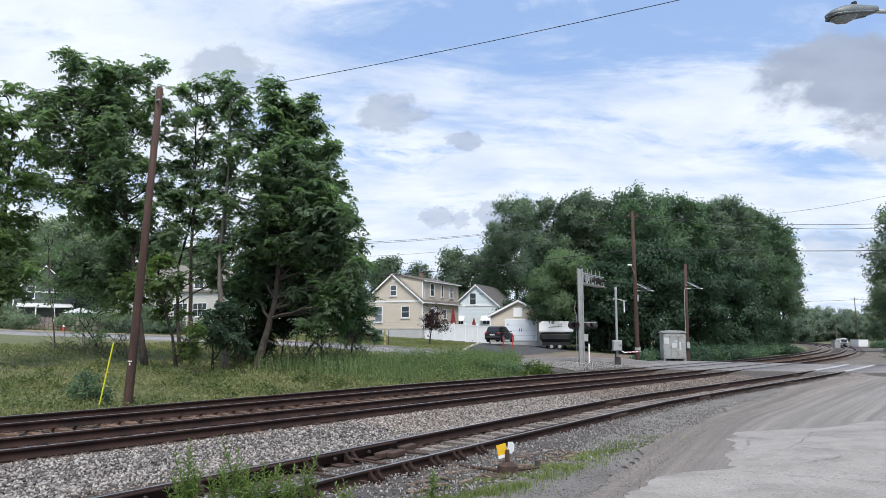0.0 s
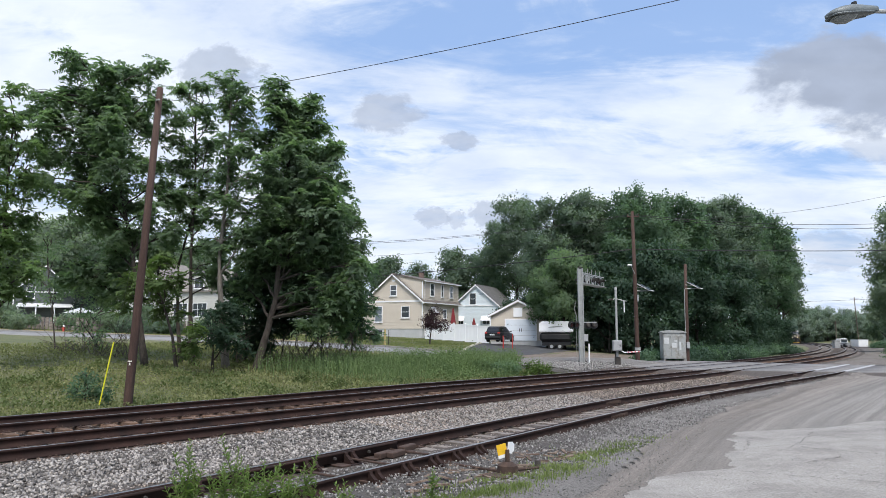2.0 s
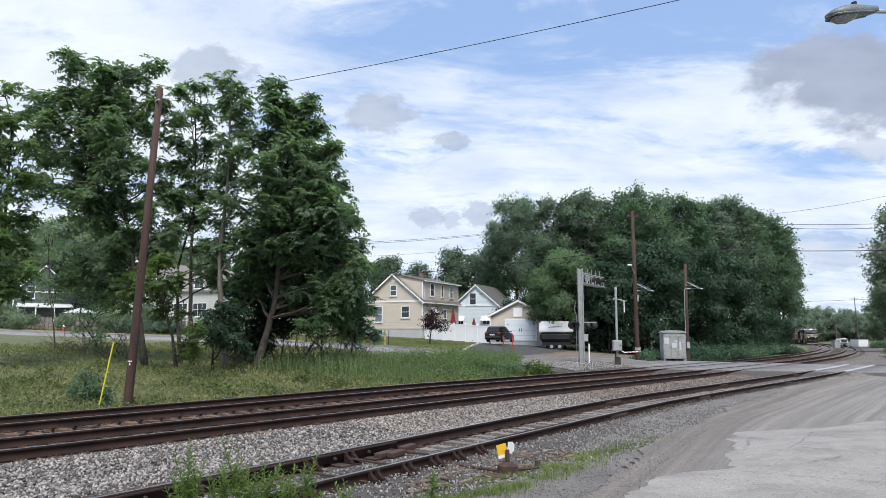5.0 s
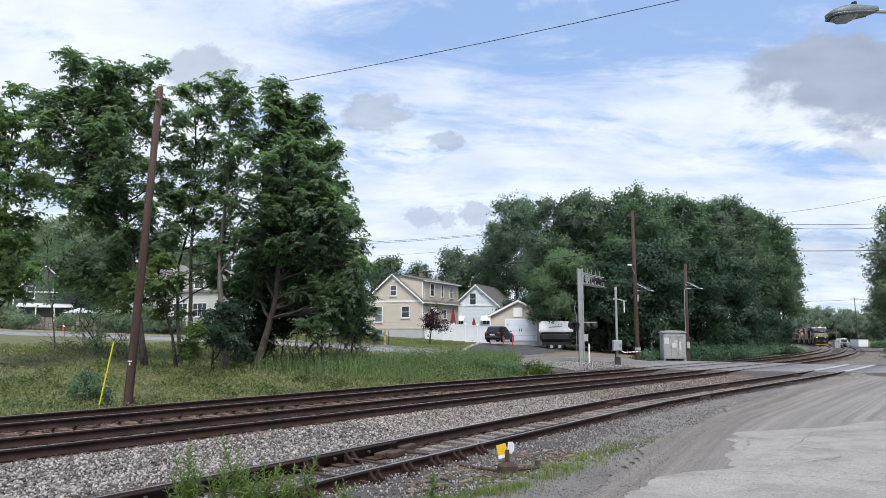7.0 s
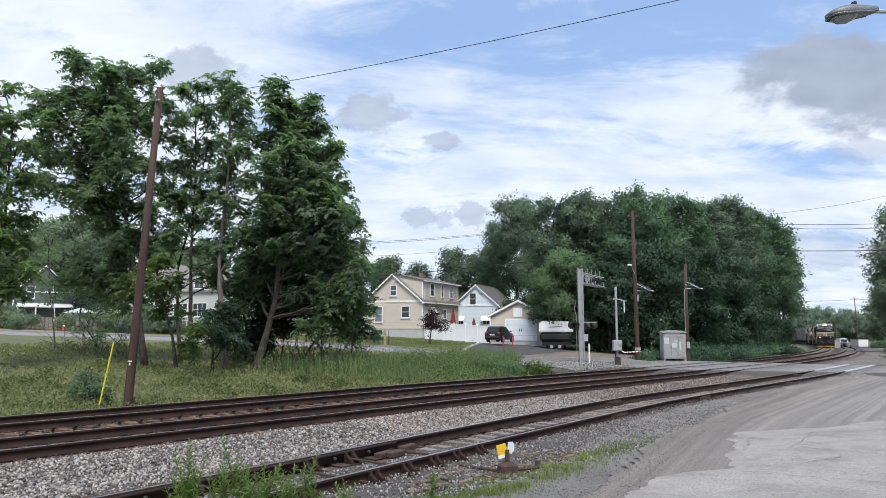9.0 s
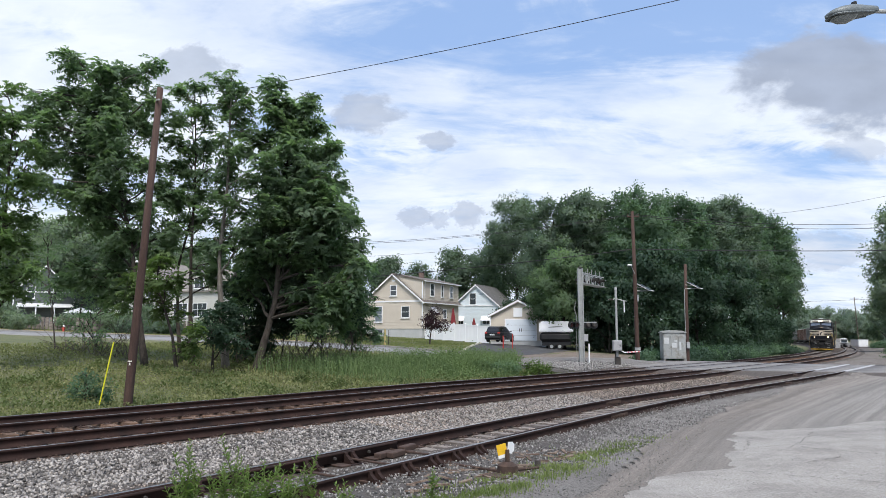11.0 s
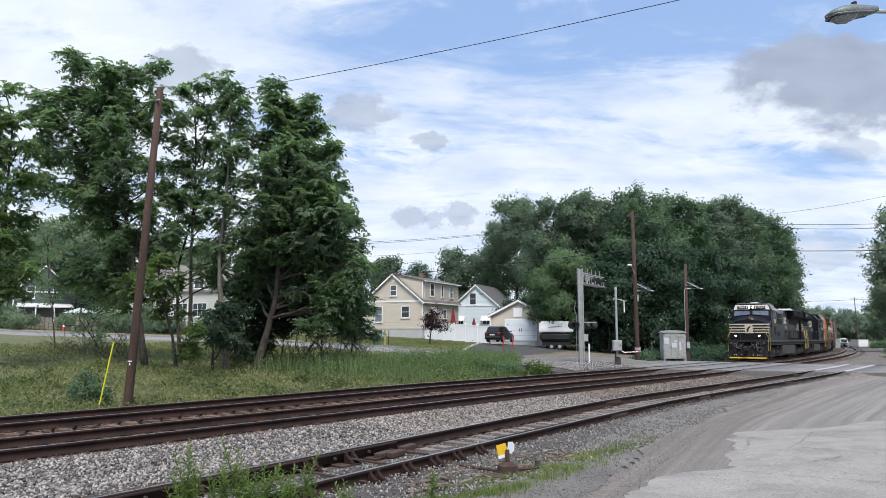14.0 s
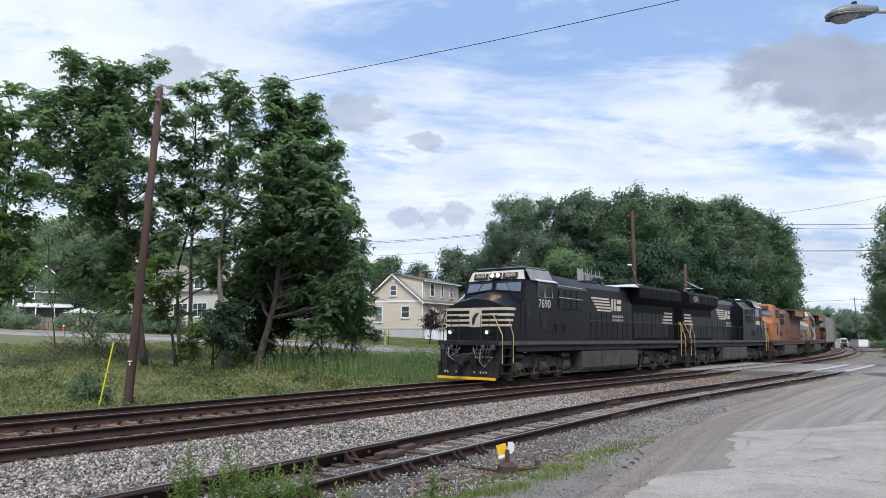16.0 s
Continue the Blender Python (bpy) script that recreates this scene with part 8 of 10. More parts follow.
def suv():
    """A dark crossover seen from behind its right corner; x forward, z up, rear at -x."""
    m = pose(6.2, 78.6, 0.80, 0, 0, 64)
    t = thing("car", m, "black crossover car parked on the driveway", "car")
    def sec(x, w, zb, zw, wr, zr):
        return [(x, -w, zb), (x, w, zb), (x, w, zw * 0.75), (x, w * 0.97, zw), (x, wr, zr), (x, -wr, zr), (x, -w * 0.97, zw), (x, -w, zw * 0.75)]
    body = part("body", loft([sec(-2.25, 0.80, 0.45, 0.95, 0.70, 0.99), sec(-2.15, 0.90, 0.32, 1.02, 0.80, 1.06), sec(-1.2, 0.93, 0.25, 1.02, 0.84, 1.06), sec(0.6, 0.93, 0.25, 0.98, 0.84, 1.02),
                              sec(1.6, 0.91, 0.28, 0.90, 0.80, 0.95), sec(2.2, 0.80, 0.38, 0.72, 0.66, 0.78)]), M_CARPAINT, t)
    def cab(x, wb, zb, wt, zt):
        return [(x, -wb, zb), (x, wb, zb), (x, wt, zt), (x, -wt, zt)]
    part("cabin", loft([cab(-2.12, 0.80, 1.02, 0.74, 1.06), cab(-1.80, 0.83, 1.03, 0.66, 1.60), cab(-1.2, 0.85, 1.03, 0.66, 1.68), cab(0.1, 0.85, 1.02, 0.66, 1.66), cab(0.95, 0.83, 1.0, 0.74, 1.06)]), M_CARPAINT, t)
    part("rear_window", loft([[(-2.125, -0.70, 1.12), (-2.125, 0.70, 1.12), (-1.86, 0.60, 1.54), (-1.86, -0.60, 1.54)], [(-2.135, -0.70, 1.13), (-2.135, 0.70, 1.13), (-1.87, 0.60, 1.55), (-1.87, -0.60, 1.55)]]), M_DARKGLASS2, t)
    for sg in (-1, 1):
        for x0, x1, x2, x3 in ((-1.75, -0.78, -0.78, -1.62), (-0.70, 0.15, 0.02, -0.70), (0.22, 0.78, 0.1, 0.09)):
            q = [(x0, sg * 0.845, 1.10), (x1, sg * 0.845, 1.10), (x2, sg * 0.70, 1.55), (x3, sg * 0.70, 1.55)]
            part("side_window", loft([q, [(x, y + sg * 0.012, z) for x, y, z in q]]), M_DARKGLASS2, t)
        part("tail_light", B(-2.28, -2.05, *sorted((sg * 0.60, sg * 0.86)), 0.92, 1.10, 0.03), M_RED, t, "red tail light")
        part("mirror", B(0.55, 0.75, *sorted((sg * 0.92, sg * 1.10)), 1.05, 1.2, 0.03), M_CARPAINT, t)
        part("roof_rail", R((-1.5, sg * 0.6, 1.71), (0.0, sg * 0.6, 1.71), 0.02, seg=6), M_GALV, t)
        for x in (-1.35, 1.4):
            y0, y1 = sg * 0.72, sg * 0.94
            w = part("wheel", R((x, y0, 0.35), (x, y1, 0.35), 0.35, seg=24), M_RUBBER, t)
            part("rim", R((x, y1 - sg * 0.005, 0.35), (x, y1 + sg * 0.012, 0.35), 0.23, seg=16), M_GALV, w)
    part("bumper", B(-2.32, -2.1, -0.85, 0.85, 0.42, 0.66, 0.05), M_BLACK, t)
    part("number_plate", B(-2.29, -2.26, -0.26, 0.26, 0.74, 0.87), M_WHITE, t)
    part("plate_bar", B(-2.296, -2.29, -0.2, 0.2, 0.785, 0.825), M_GREYPAINT, t)


M_CARPAINT = mat("black_car_paint", (0.012, 0.012, 0.014), (0.016, 0.016, 0.018), 0.3, 2, fine=0.02, coat=0.15, spec=0.3)
M_DARKGLASS2 = glass_mat("tinted_car_glass", (0.01, 0.01, 0.012), 0.05)
suv()


def trailer():
    """A white travel trailer under the trees, with a dark lower band."""
    x, y = 12.2, 78.0
    t = thing("travel_trailer", pose(x, y, gz(x, y), 0, 0, -8), "white travel trailer with a dark lower skirt parked under trees", "trailer")
    b = part("body", prism([(-1.8, 1.85), (1.8, 1.85), (1.85, 2.45), (1.7, 2.8), (1.3, 3.0), (-1.5, 3.0), (-1.8, 2.75)], 1, -1.1, 1.1), M_VINYL, t)
    part("skirt", B(-1.75, 1.75, -1.08, 1.08, 0.8, 1.85, 0.3), M_BLACK, t)
    part("swoosh", prism([(-0.9, 2.3), (0.9, 2.4), (0.2, 2.5), (-0.6, 2.43)], 1, -1.11, -1.10), M_GREYPAINT, b)
    part("stripe", B(-1.8, 1.8, -1.108, -1.10, 1.92, 1.98), M_GREYPAINT, b)
    for sx in (-0.5, 0.35):
        w = part("wheel", R((sx, -1.0, 0.33), (sx, -0.78, 0.33), 0.33, seg=18), M_RUBBER, t)
        part("rim", R((sx, -1.01, 0.33), (sx, -1.0, 0.33), 0.18, seg=12), M_GALV, w)
    part("chassis", B(-1.5, 1.6, -0.8, 0.8, 0.42, 0.82, 0.02), M_BLACK, t)
    part("hitch", tube(bmesh.new(), [(1.7, 0, 0.75), (3.2, 0, 0.55)], 0.06, 6), M_BLACK, t)
    part("jack", R((2.7, 0, 0.0), (2.7, 0, 0.9), 0.05, seg=8), M_BLACK, t)


trailer()


def marker_stick(x, y, h, r, material, label, name="marker_post"):
    t = part(name, R((0, 0, -0.1), (0, 0, h), r, r * 0.8, 8), material)
    t.matrix_basis = pose(x, y, gz(x, y))
    tagged(t, label, "marker post", "marker posts")


marker_stick(5.95, 71.5, 1.35, 0.06, M_RED, "thin red driveway marker post")
marker_stick(6.95, 72.5, 1.55, 0.05, M_RED, "taller thin red driveway marker post")
marker_stick(-5.55, 69.2, 1.5, 0.13, M_YELLOWDULL, "dull yellow steel bollard beside the street", "bollard")
marker_stick(-5.2, 69.3, 1.45, 0.04, M_DUST, "thin dark post beside the bollard")
marker_stick(*on_line(74, -2.6)[:2], 0.8, 0.06, M_WHITE, "short white milepost beside the track")
M_FIRE = mat("red_hydrant_paint", (0.42, 0.06, 0.04), (0.5, 0.09, 0.06), 0.5, 5)


def hydrant():
    x, y = -42.2, 80.3
    t = thing("fire_hydrant", pose(x, y, gz(x, y)), "red fire hydrant with a pale cap by the street", "fire hydrant")
    part("barrel", R((0, 0, 0), (0, 0, 0.6), 0.14, 0.12, 12), M_FIRE, t)
    part("cap", R((0, 0, 0.6), (0, 0, 0.82), 0.16, 0.05, 12), M_WHITE, t)
    part("outlet", R((-0.22, 0, 0.42), (0.22, 0, 0.42), 0.07, seg=8), M_FIRE, t)


hydrant()


def market_umbrella():
    x, y = -45.5, 90.5
    z = gz(x, y)
    t = thing("patio_umbrella", pose(x, y, z), "open white patio umbrella in a garden", "umbrella", "umbrellas")
    part("pole", R((0, 0, 0), (0, 0, 2.6), 0.03, seg=8), M_GALV, t)
    bm = bmesh.new()
    apex = bm.verts.new((0, 0, 2.75))
    rim = [bm.verts.new((2.1 * math.cos(a), 2.1 * math.sin(a), 2.05)) for a in np.linspace(0, 2 * math.pi, 9)[:-1]]
    for i in range(8):
        bm.faces.new((apex, rim[i], rim[(i + 1) % 8]))
    bmesh.ops.solidify(bm, geom=bm.faces[:], thickness=0.03)
    part("canopy", bm, M_WHITE, t)


market_umbrella()


def low_wall():
    """A brown picket fence in front of the far gardens."""
    t = thing("fence", None, "weathered brown picket fence in the gardens", "fence")
    for k in range(60):
        x = -62 + k * 0.55
        y = 87.5 - 0.06 * k
        part("picket", B(x - 0.2, x + 0.2, y - 0.03, y + 0.03, gz(x, y) - 0.1, gz(x, y) + 1.5), M_TIE, t)


low_wall()


# ---------------------------------------------------------------- past the crossing
def far_things():
    x, y, z = 86.3, 150.0, -1.3
    t = thing("storage_container", pose(x, y, z, 0, 0, 8), "white storage container beside the far track", "container")
    b = part("body", B(-1.1, 1.1, -1.2, 1.2, 0.12, 1.55, 0.02), M_WHITE, t)
    for k in range(6):
        part("rib", B(-1.0 + 0.37 * k, -0.92 + 0.37 * k, -1.23, -1.2, 0.2, 1.5), M_WHITE, b)
    part("roof", B(-1.15, 1.15, -1.25, 1.25, 1.55, 1.62), M_GREYPAINT, t)
    t = thing("pickup_truck", pose(85.3, 154.5, -1.42, 0, 0, 100), "white pickup truck parked beside the far track", "truck")
    part("body", loft([[(-2.6, -0.95, 0.45), (-2.6, 0.95, 0.45), (-2.6, 0.95, 1.05), (-2.6, -0.95, 1.05)], [(2.4, -0.95, 0.45), (2.4, 0.95, 0.45), (2.5, 0.9, 1.0), (2.5, -0.9, 1.0)]]), M_GREYPAINT, t)
    part("cab", loft([[(-0.6, -0.9, 1.0), (-0.6, 0.9, 1.0), (-0.4, 0.75, 1.85), (-0.4, -0.75, 1.85)], [(1.5, -0.9, 1.0), (1.5, 0.9, 1.0), (0.8, 0.75, 1.85), (0.8, -0.75, 1.85)]]), M_WHITE, t)
    part("rear_window", B(-0.62, -0.42, -0.7, 0.7, 1.1, 1.7), M_GLASS, t)
    part("windscreen", B(1.0, 1.4, -0.7, 0.7, 1.1, 1.65), M_GLASS, t)
    for sx in (-1.7, 1.6):
        for sg in (-1, 1):
            part("wheel", R((sx, sg * 0.7, 0.38), (sx, sg * 0.97, 0.38), 0.38, seg=16), M_RUBBER, t)
    x, y = 82.6, 152
    t = thing("relay_cabinet", pose(x, y, -1.5), "small grey cabinet beside the far track", "cabinet")
    part("body", B(-0.6, 0.6, -0.5, 0.5, 0, 1.5, 0.02), M_GREYPAINT, t)
    part("roof", B(-0.68, 0.68, -0.58, 0.58, 1.5, 1.58), M_GREYPAINT, t)
    for px, py, h, dx in ((84.9, 156, 6.0, 0.0), (93.2, 162, 11.5, -0.5)):
        t = thing("utility_pole", pose(px, py, gz(px, py)), "grey-brown wooden pole past the crossing", "utility pole", "poles")
        part("shaft", tube(bmesh.new(), [(0, 0, -0.5), (dx * 0.5, 0, h / 2), (dx, 0, h)], [0.12, 0.10, 0.08], 8), M_DEADWOOD, t)
        part("crossarm", B(dx - 0.9, dx + 0.9, -0.05, 0.05, h - 0.5, h - 0.38), M_POLE, t)
    wire((94, 160, 9.0), (40, 215, 10.5), 0.6, 0.03)


far_things()
# ---------------------------------------------------------------- the train
# every vehicle looks along +x, stands on the railhead at z = 0, its length is over the couplers
M_LBLACK = mat("black_locomotive_paint", (0.0042, 0.0048, 0.0080), (0.0085, 0.0092, 0.0140), 0.36, 0.9, fine=0.15, fscale=20, third=(0.018, 0.016, 0.016), tscale=0.6, tcut=(0.58, 0.85), spec=0.24)
M_SILL = mat("dusty_sill_paint", (0.042, 0.039, 0.040), (0.075, 0.070, 0.070), 0.7, 1.4, fine=0.2, fscale=14)
# locomotive black again, darkened and dulled so the radiator end looks less lit
M_LBLACK_DIM = mat("dimmed_black_radiator_paint", (0.0035, 0.0038, 0.0055), (0.0075, 0.0075, 0.0095), 0.6, 1.1, fine=0.2, fscale=14, spec=0.12)
M_TRUCK = mat("dusty_brown_truck_castings", (0.022, 0.020, 0.020), (0.060, 0.054, 0.050), 0.85, 2.0, bump=0.004, bscale=30, fine=0.3, fscale=18)
M_CABLE = mat("grey_cable_sleeve", (0.10, 0.10, 0.105), (0.20, 0.20, 0.205), 0.6, 6)
M_TANK = mat("dusty_grey_fuel_tank", (0.036, 0.034, 0.033), (0.066, 0.061, 0.058), 0.65, 1.1, fine=0.12, third=(0.024, 0.022, 0.020), tscale=1.5)
M_UNDER = mat("sooty_black_running_gear", (0.0055, 0.0055, 0.0065), (0.017, 0.016, 0.017), 0.8, 2.2, bump=0.004, bscale=30, fine=0.3, fscale=25)
M_GREYROOF = mat("dusty_grey_cab_roof", (0.15, 0.155, 0.16), (0.22, 0.225, 0.23), 0.6, 2, fine=0.1)
M_STRIPE = mat("off_white_stripe_paint", (0.46, 0.40, 0.32), (0.60, 0.53, 0.43), 0.55, 3, fine=0.12)
M_FASCIA = mat("worn_pale_fascia_paint", (0.52, 0.51, 0.47), (0.66, 0.65, 0.61), 0.6, 3, fine=0.15, third=(0.38, 0.36, 0.33), tscale=2.0)
M_LROOF = mat("pale_dusty_roof_and_lit_slope", (0.40, 0.40, 0.40), (0.52, 0.52, 0.51), 0.7, 2, fine=0.1)
M_HANDRAIL = mat("yellow_white_handrail_paint", (0.44, 0.31, 0.09), (0.54, 0.40, 0.15), 0.55, 6)
M_WHEEL = mat("worn_wheel_steel", (0.06, 0.055, 0.05), (0.11, 0.10, 0.09), 0.55, 5, metal=0.5)
M_ORANGE = mat("faded_orange_locomotive_paint", (0.30, 0.105, 0.034), (0.39, 0.150, 0.052), 0.55, 1.2, fine=0.12, third=(0.30, 0.11, 0.04), tscale=0.9, tcut=(0.5, 0.75))
M_ORANGE_DIRTY = mat("sooty_orange_paint", (0.105, 0.046, 0.027), (0.175, 0.076, 0.040), 0.65, 1.2, fine=0.15, third=(0.10, 0.05, 0.03), tscale=0.8)
M_HOPPER = mat("dull_grey_hopper_paint", (0.19, 0.19, 0.19), (0.26, 0.26, 0.255), 0.7, 1.0, fine=0.1)
M_BROWN = mat("sooty_brown_paint", (0.09, 0.045, 0.030), (0.15, 0.075, 0.05), 0.7, 1.2, fine=0.15)
M_SOOT = mat("soot_black_hood", (0.028, 0.022, 0.020), (0.055, 0.042, 0.036), 0.8, 1.5, fine=0.2)
M_SILVER = mat("weathered_silver_paint", (0.24, 0.235, 0.225), (0.33, 0.325, 0.31), 0.6, 1.2, fine=0.1, third=(0.2, 0.17, 0.15), tscale=0.9)
M_HEADLIGHT = glow_mat("lit_headlight", (1.0, 0.64, 0.30), 20.0)
M_DITCH = glow_mat("lit_ditch_light", (1.0, 0.66, 0.31), 11.0)
M_WINDSHIELD = glass_mat("windshield_glass", (0.20, 0.225, 0.26), 0.05)
M_WINDSHIELD.node_tree.nodes["Principled BSDF"].inputs["Metallic"].default_value = 0.55
M_DARKGLASS = glass_mat("dark_cab_glass", (0.012, 0.014, 0.016), 0.08)
M_NUMBERBOARD = mat("black_number_board", (0.02, 0.02, 0.02), (0.03, 0.03, 0.03), 0.4, 4)

TRUCK_X = 6.75          # truck centres from the middle
WHEEL_R = 0.53
AXLES = (-1.95, 0.0, 1.95)
SPINNING = []


def wheelset_mesh():
    bm = bmesh.new()
    for y in (-0.78, 0.78):
        o = 1 if y > 0 else -1
        rod(bm, (0, y - 0.065, 0), (0, y + 0.065, 0), WHEEL_R, seg=28)
        rod(bm, (0, y - o * 0.09, 0), (0, y - o * 0.06, 0), WHEEL_R + 0.028, seg=28)
        rod(bm, (0, y, 0), (0, y + o * 0.11, 0), 0.17, seg=12)
        for k in range(6):
            a = k * math.pi / 3
            box(bm, -0.03, 0.03, y + o * 0.062, y + o * 0.085, 0.18, 0.42, 0, pose(0, 0, 0, 0, 60 * k, 0))
    rod(bm, (0, -1.0, 0), (0, 1.0, 0), 0.09, seg=10)
    me = bpy.data.meshes.new("wheelset")
    bm.to_mesh(me); bm.free()
    me.materials.append(M_WHEEL)
    return me


WHEELSET = wheelset_mesh()


def truck(parent, xc, spins, axles=AXLES, reach=2.7):
    """A three-axle truck with side frames, journal boxes, springs and brake gear."""
    bm = bmesh.new()
    for sg in (-1, 1):
        y0, y1 = sorted((sg * 0.98, sg * 1.12))
        prism([(-reach, 0.62), (-reach + 0.15, 0.86), (-0.9, 0.92), (0.9, 0.92), (reach - 0.15, 0.86), (reach, 0.62), (reach - 0.3, 0.52), (-reach + 0.3, 0.52)], 1, y0, y1, bm)
        for ax in axles:
            ya, yb = sorted((sg * 1.10, sg * 1.30))
            box(bm, ax - 0.24, ax + 0.24, ya, yb, 0.34, 0.74, 0.04)
            ya, yb = sorted((sg * 1.26, sg * 1.36))
            box(bm, ax - 0.15, ax + 0.15, ya, yb, 0.42, 0.64, 0.03)
            for dx in (-0.42, 0.42):
                rod(bm, (ax + dx, sg * 1.12, 0.48), (ax + dx, sg * 1.12, 0.88), 0.1, seg=8)
                rod(bm, (ax + dx * 1.5, sg * 1.18, 0.20), (ax + dx * 1.3, sg * 1.14, 0.62), 0.045, seg=6)
        rod(bm, (-reach + 0.5, sg * 1.2, 0.98), (-reach + 1.2, sg * 1.2, 0.98), 0.11, seg=10)
        rod(bm, (reach - 1.2, sg * 1.2, 0.98), (reach - 0.5, sg * 1.2, 0.98), 0.11, seg=10)
        rod(bm, (-reach + 0.2, sg * 1.16, 0.30), (reach - 0.2, sg * 1.16, 0.26), 0.03, seg=6)
    box(bm, -1.2, 1.2, -0.95, 0.95, 0.55, 1.0)
    box(bm, -reach, -reach + 0.2, -1.0, 1.0, 0.55, 0.8)
    box(bm, reach - 0.2, reach, -1.0, 1.0, 0.55, 0.8)
    t = part("truck", bm, M_TRUCK, parent, "dusty three-axle truck with coil springs")
    t.matrix_basis = pose(xc, 0, 0)
    for ax in axles:
        w = new("wheelset", WHEELSET)
        w.parent = t
        w.matrix_basis = pose(ax, 0, WHEEL_R)
        if spins:
            SPINNING.append((w, ax, spins))
    return t


def handrail(parent, pts, material, r=0.018, posts=(), zdeck=1.66):
    bm = tube(bmesh.new(), pts, r, 6)
    h = part("handrail", bm, material, parent)
    for p in posts:
        part("post", R((p[0], p[1], zdeck - 0.25), p, r, seg=6), material, h)
    return h


def bar_group(parent, name, rects, y, material, thick=0.008, label=""):
    """Flat painted shapes on a side at y: rects of x0, x1, z0, z1."""
    sg = 1 if y > 0 else -1
    ya, yb = sorted((y, y + sg * thick))
    if name == "flank_emblem":
        bm = bmesh.new()
        for x0, x1, z0, z1 in rects:
            box(bm, x0, x1, ya, yb, z0, z1)
        part(name, bm, material, parent, label)
    else:
        for x0, x1, z0, z1 in rects:
            part(name, B(x0, x1, ya, yb, z0, z1), material, parent, label)


def ladder_end(parent, x, sg, material):
    """Steps and corner rails at one corner of a locomotive; x is the end plate, sg its side."""
    o = 1 if x > 0 else -1
    st = None
    for dx in (0.95, 0.22):
        xa, xb = sorted((x - o * dx, x - o * (dx - 0.03)))
        ya, yb = sorted((sg * 1.18, sg * 1.54))
        if st is None:
            st = part("step_frame", B(xa, xb, ya, yb, 0.32, 1.6), M_UNDER, parent)
        else:
            part("side_plate", B(xa, xb, ya, yb, 0.32, 1.6), M_UNDER, st)
    for z in (0.35, 0.68, 1.01, 1.34):
        ya, yb = sorted((sg * 1.20, sg * 1.52))
        xa, xb = sorted((x - o * 0.95, x - o * 0.25))
        part("step", B(xa, xb, ya, yb, z, z + 0.03), M_UNDER, st)
    for dx in (0.98, 0.18):
        part("grab_rail", tube(bmesh.new(), [(x - o * dx, sg * 1.55, 0.75), (x - o * dx, sg * 1.56, 1.85), (x - o * max(0.1, dx - 0.35), sg * (1.15 if dx < 0.5 else 1.45), 2.7)], 0.022, 6), material, st)


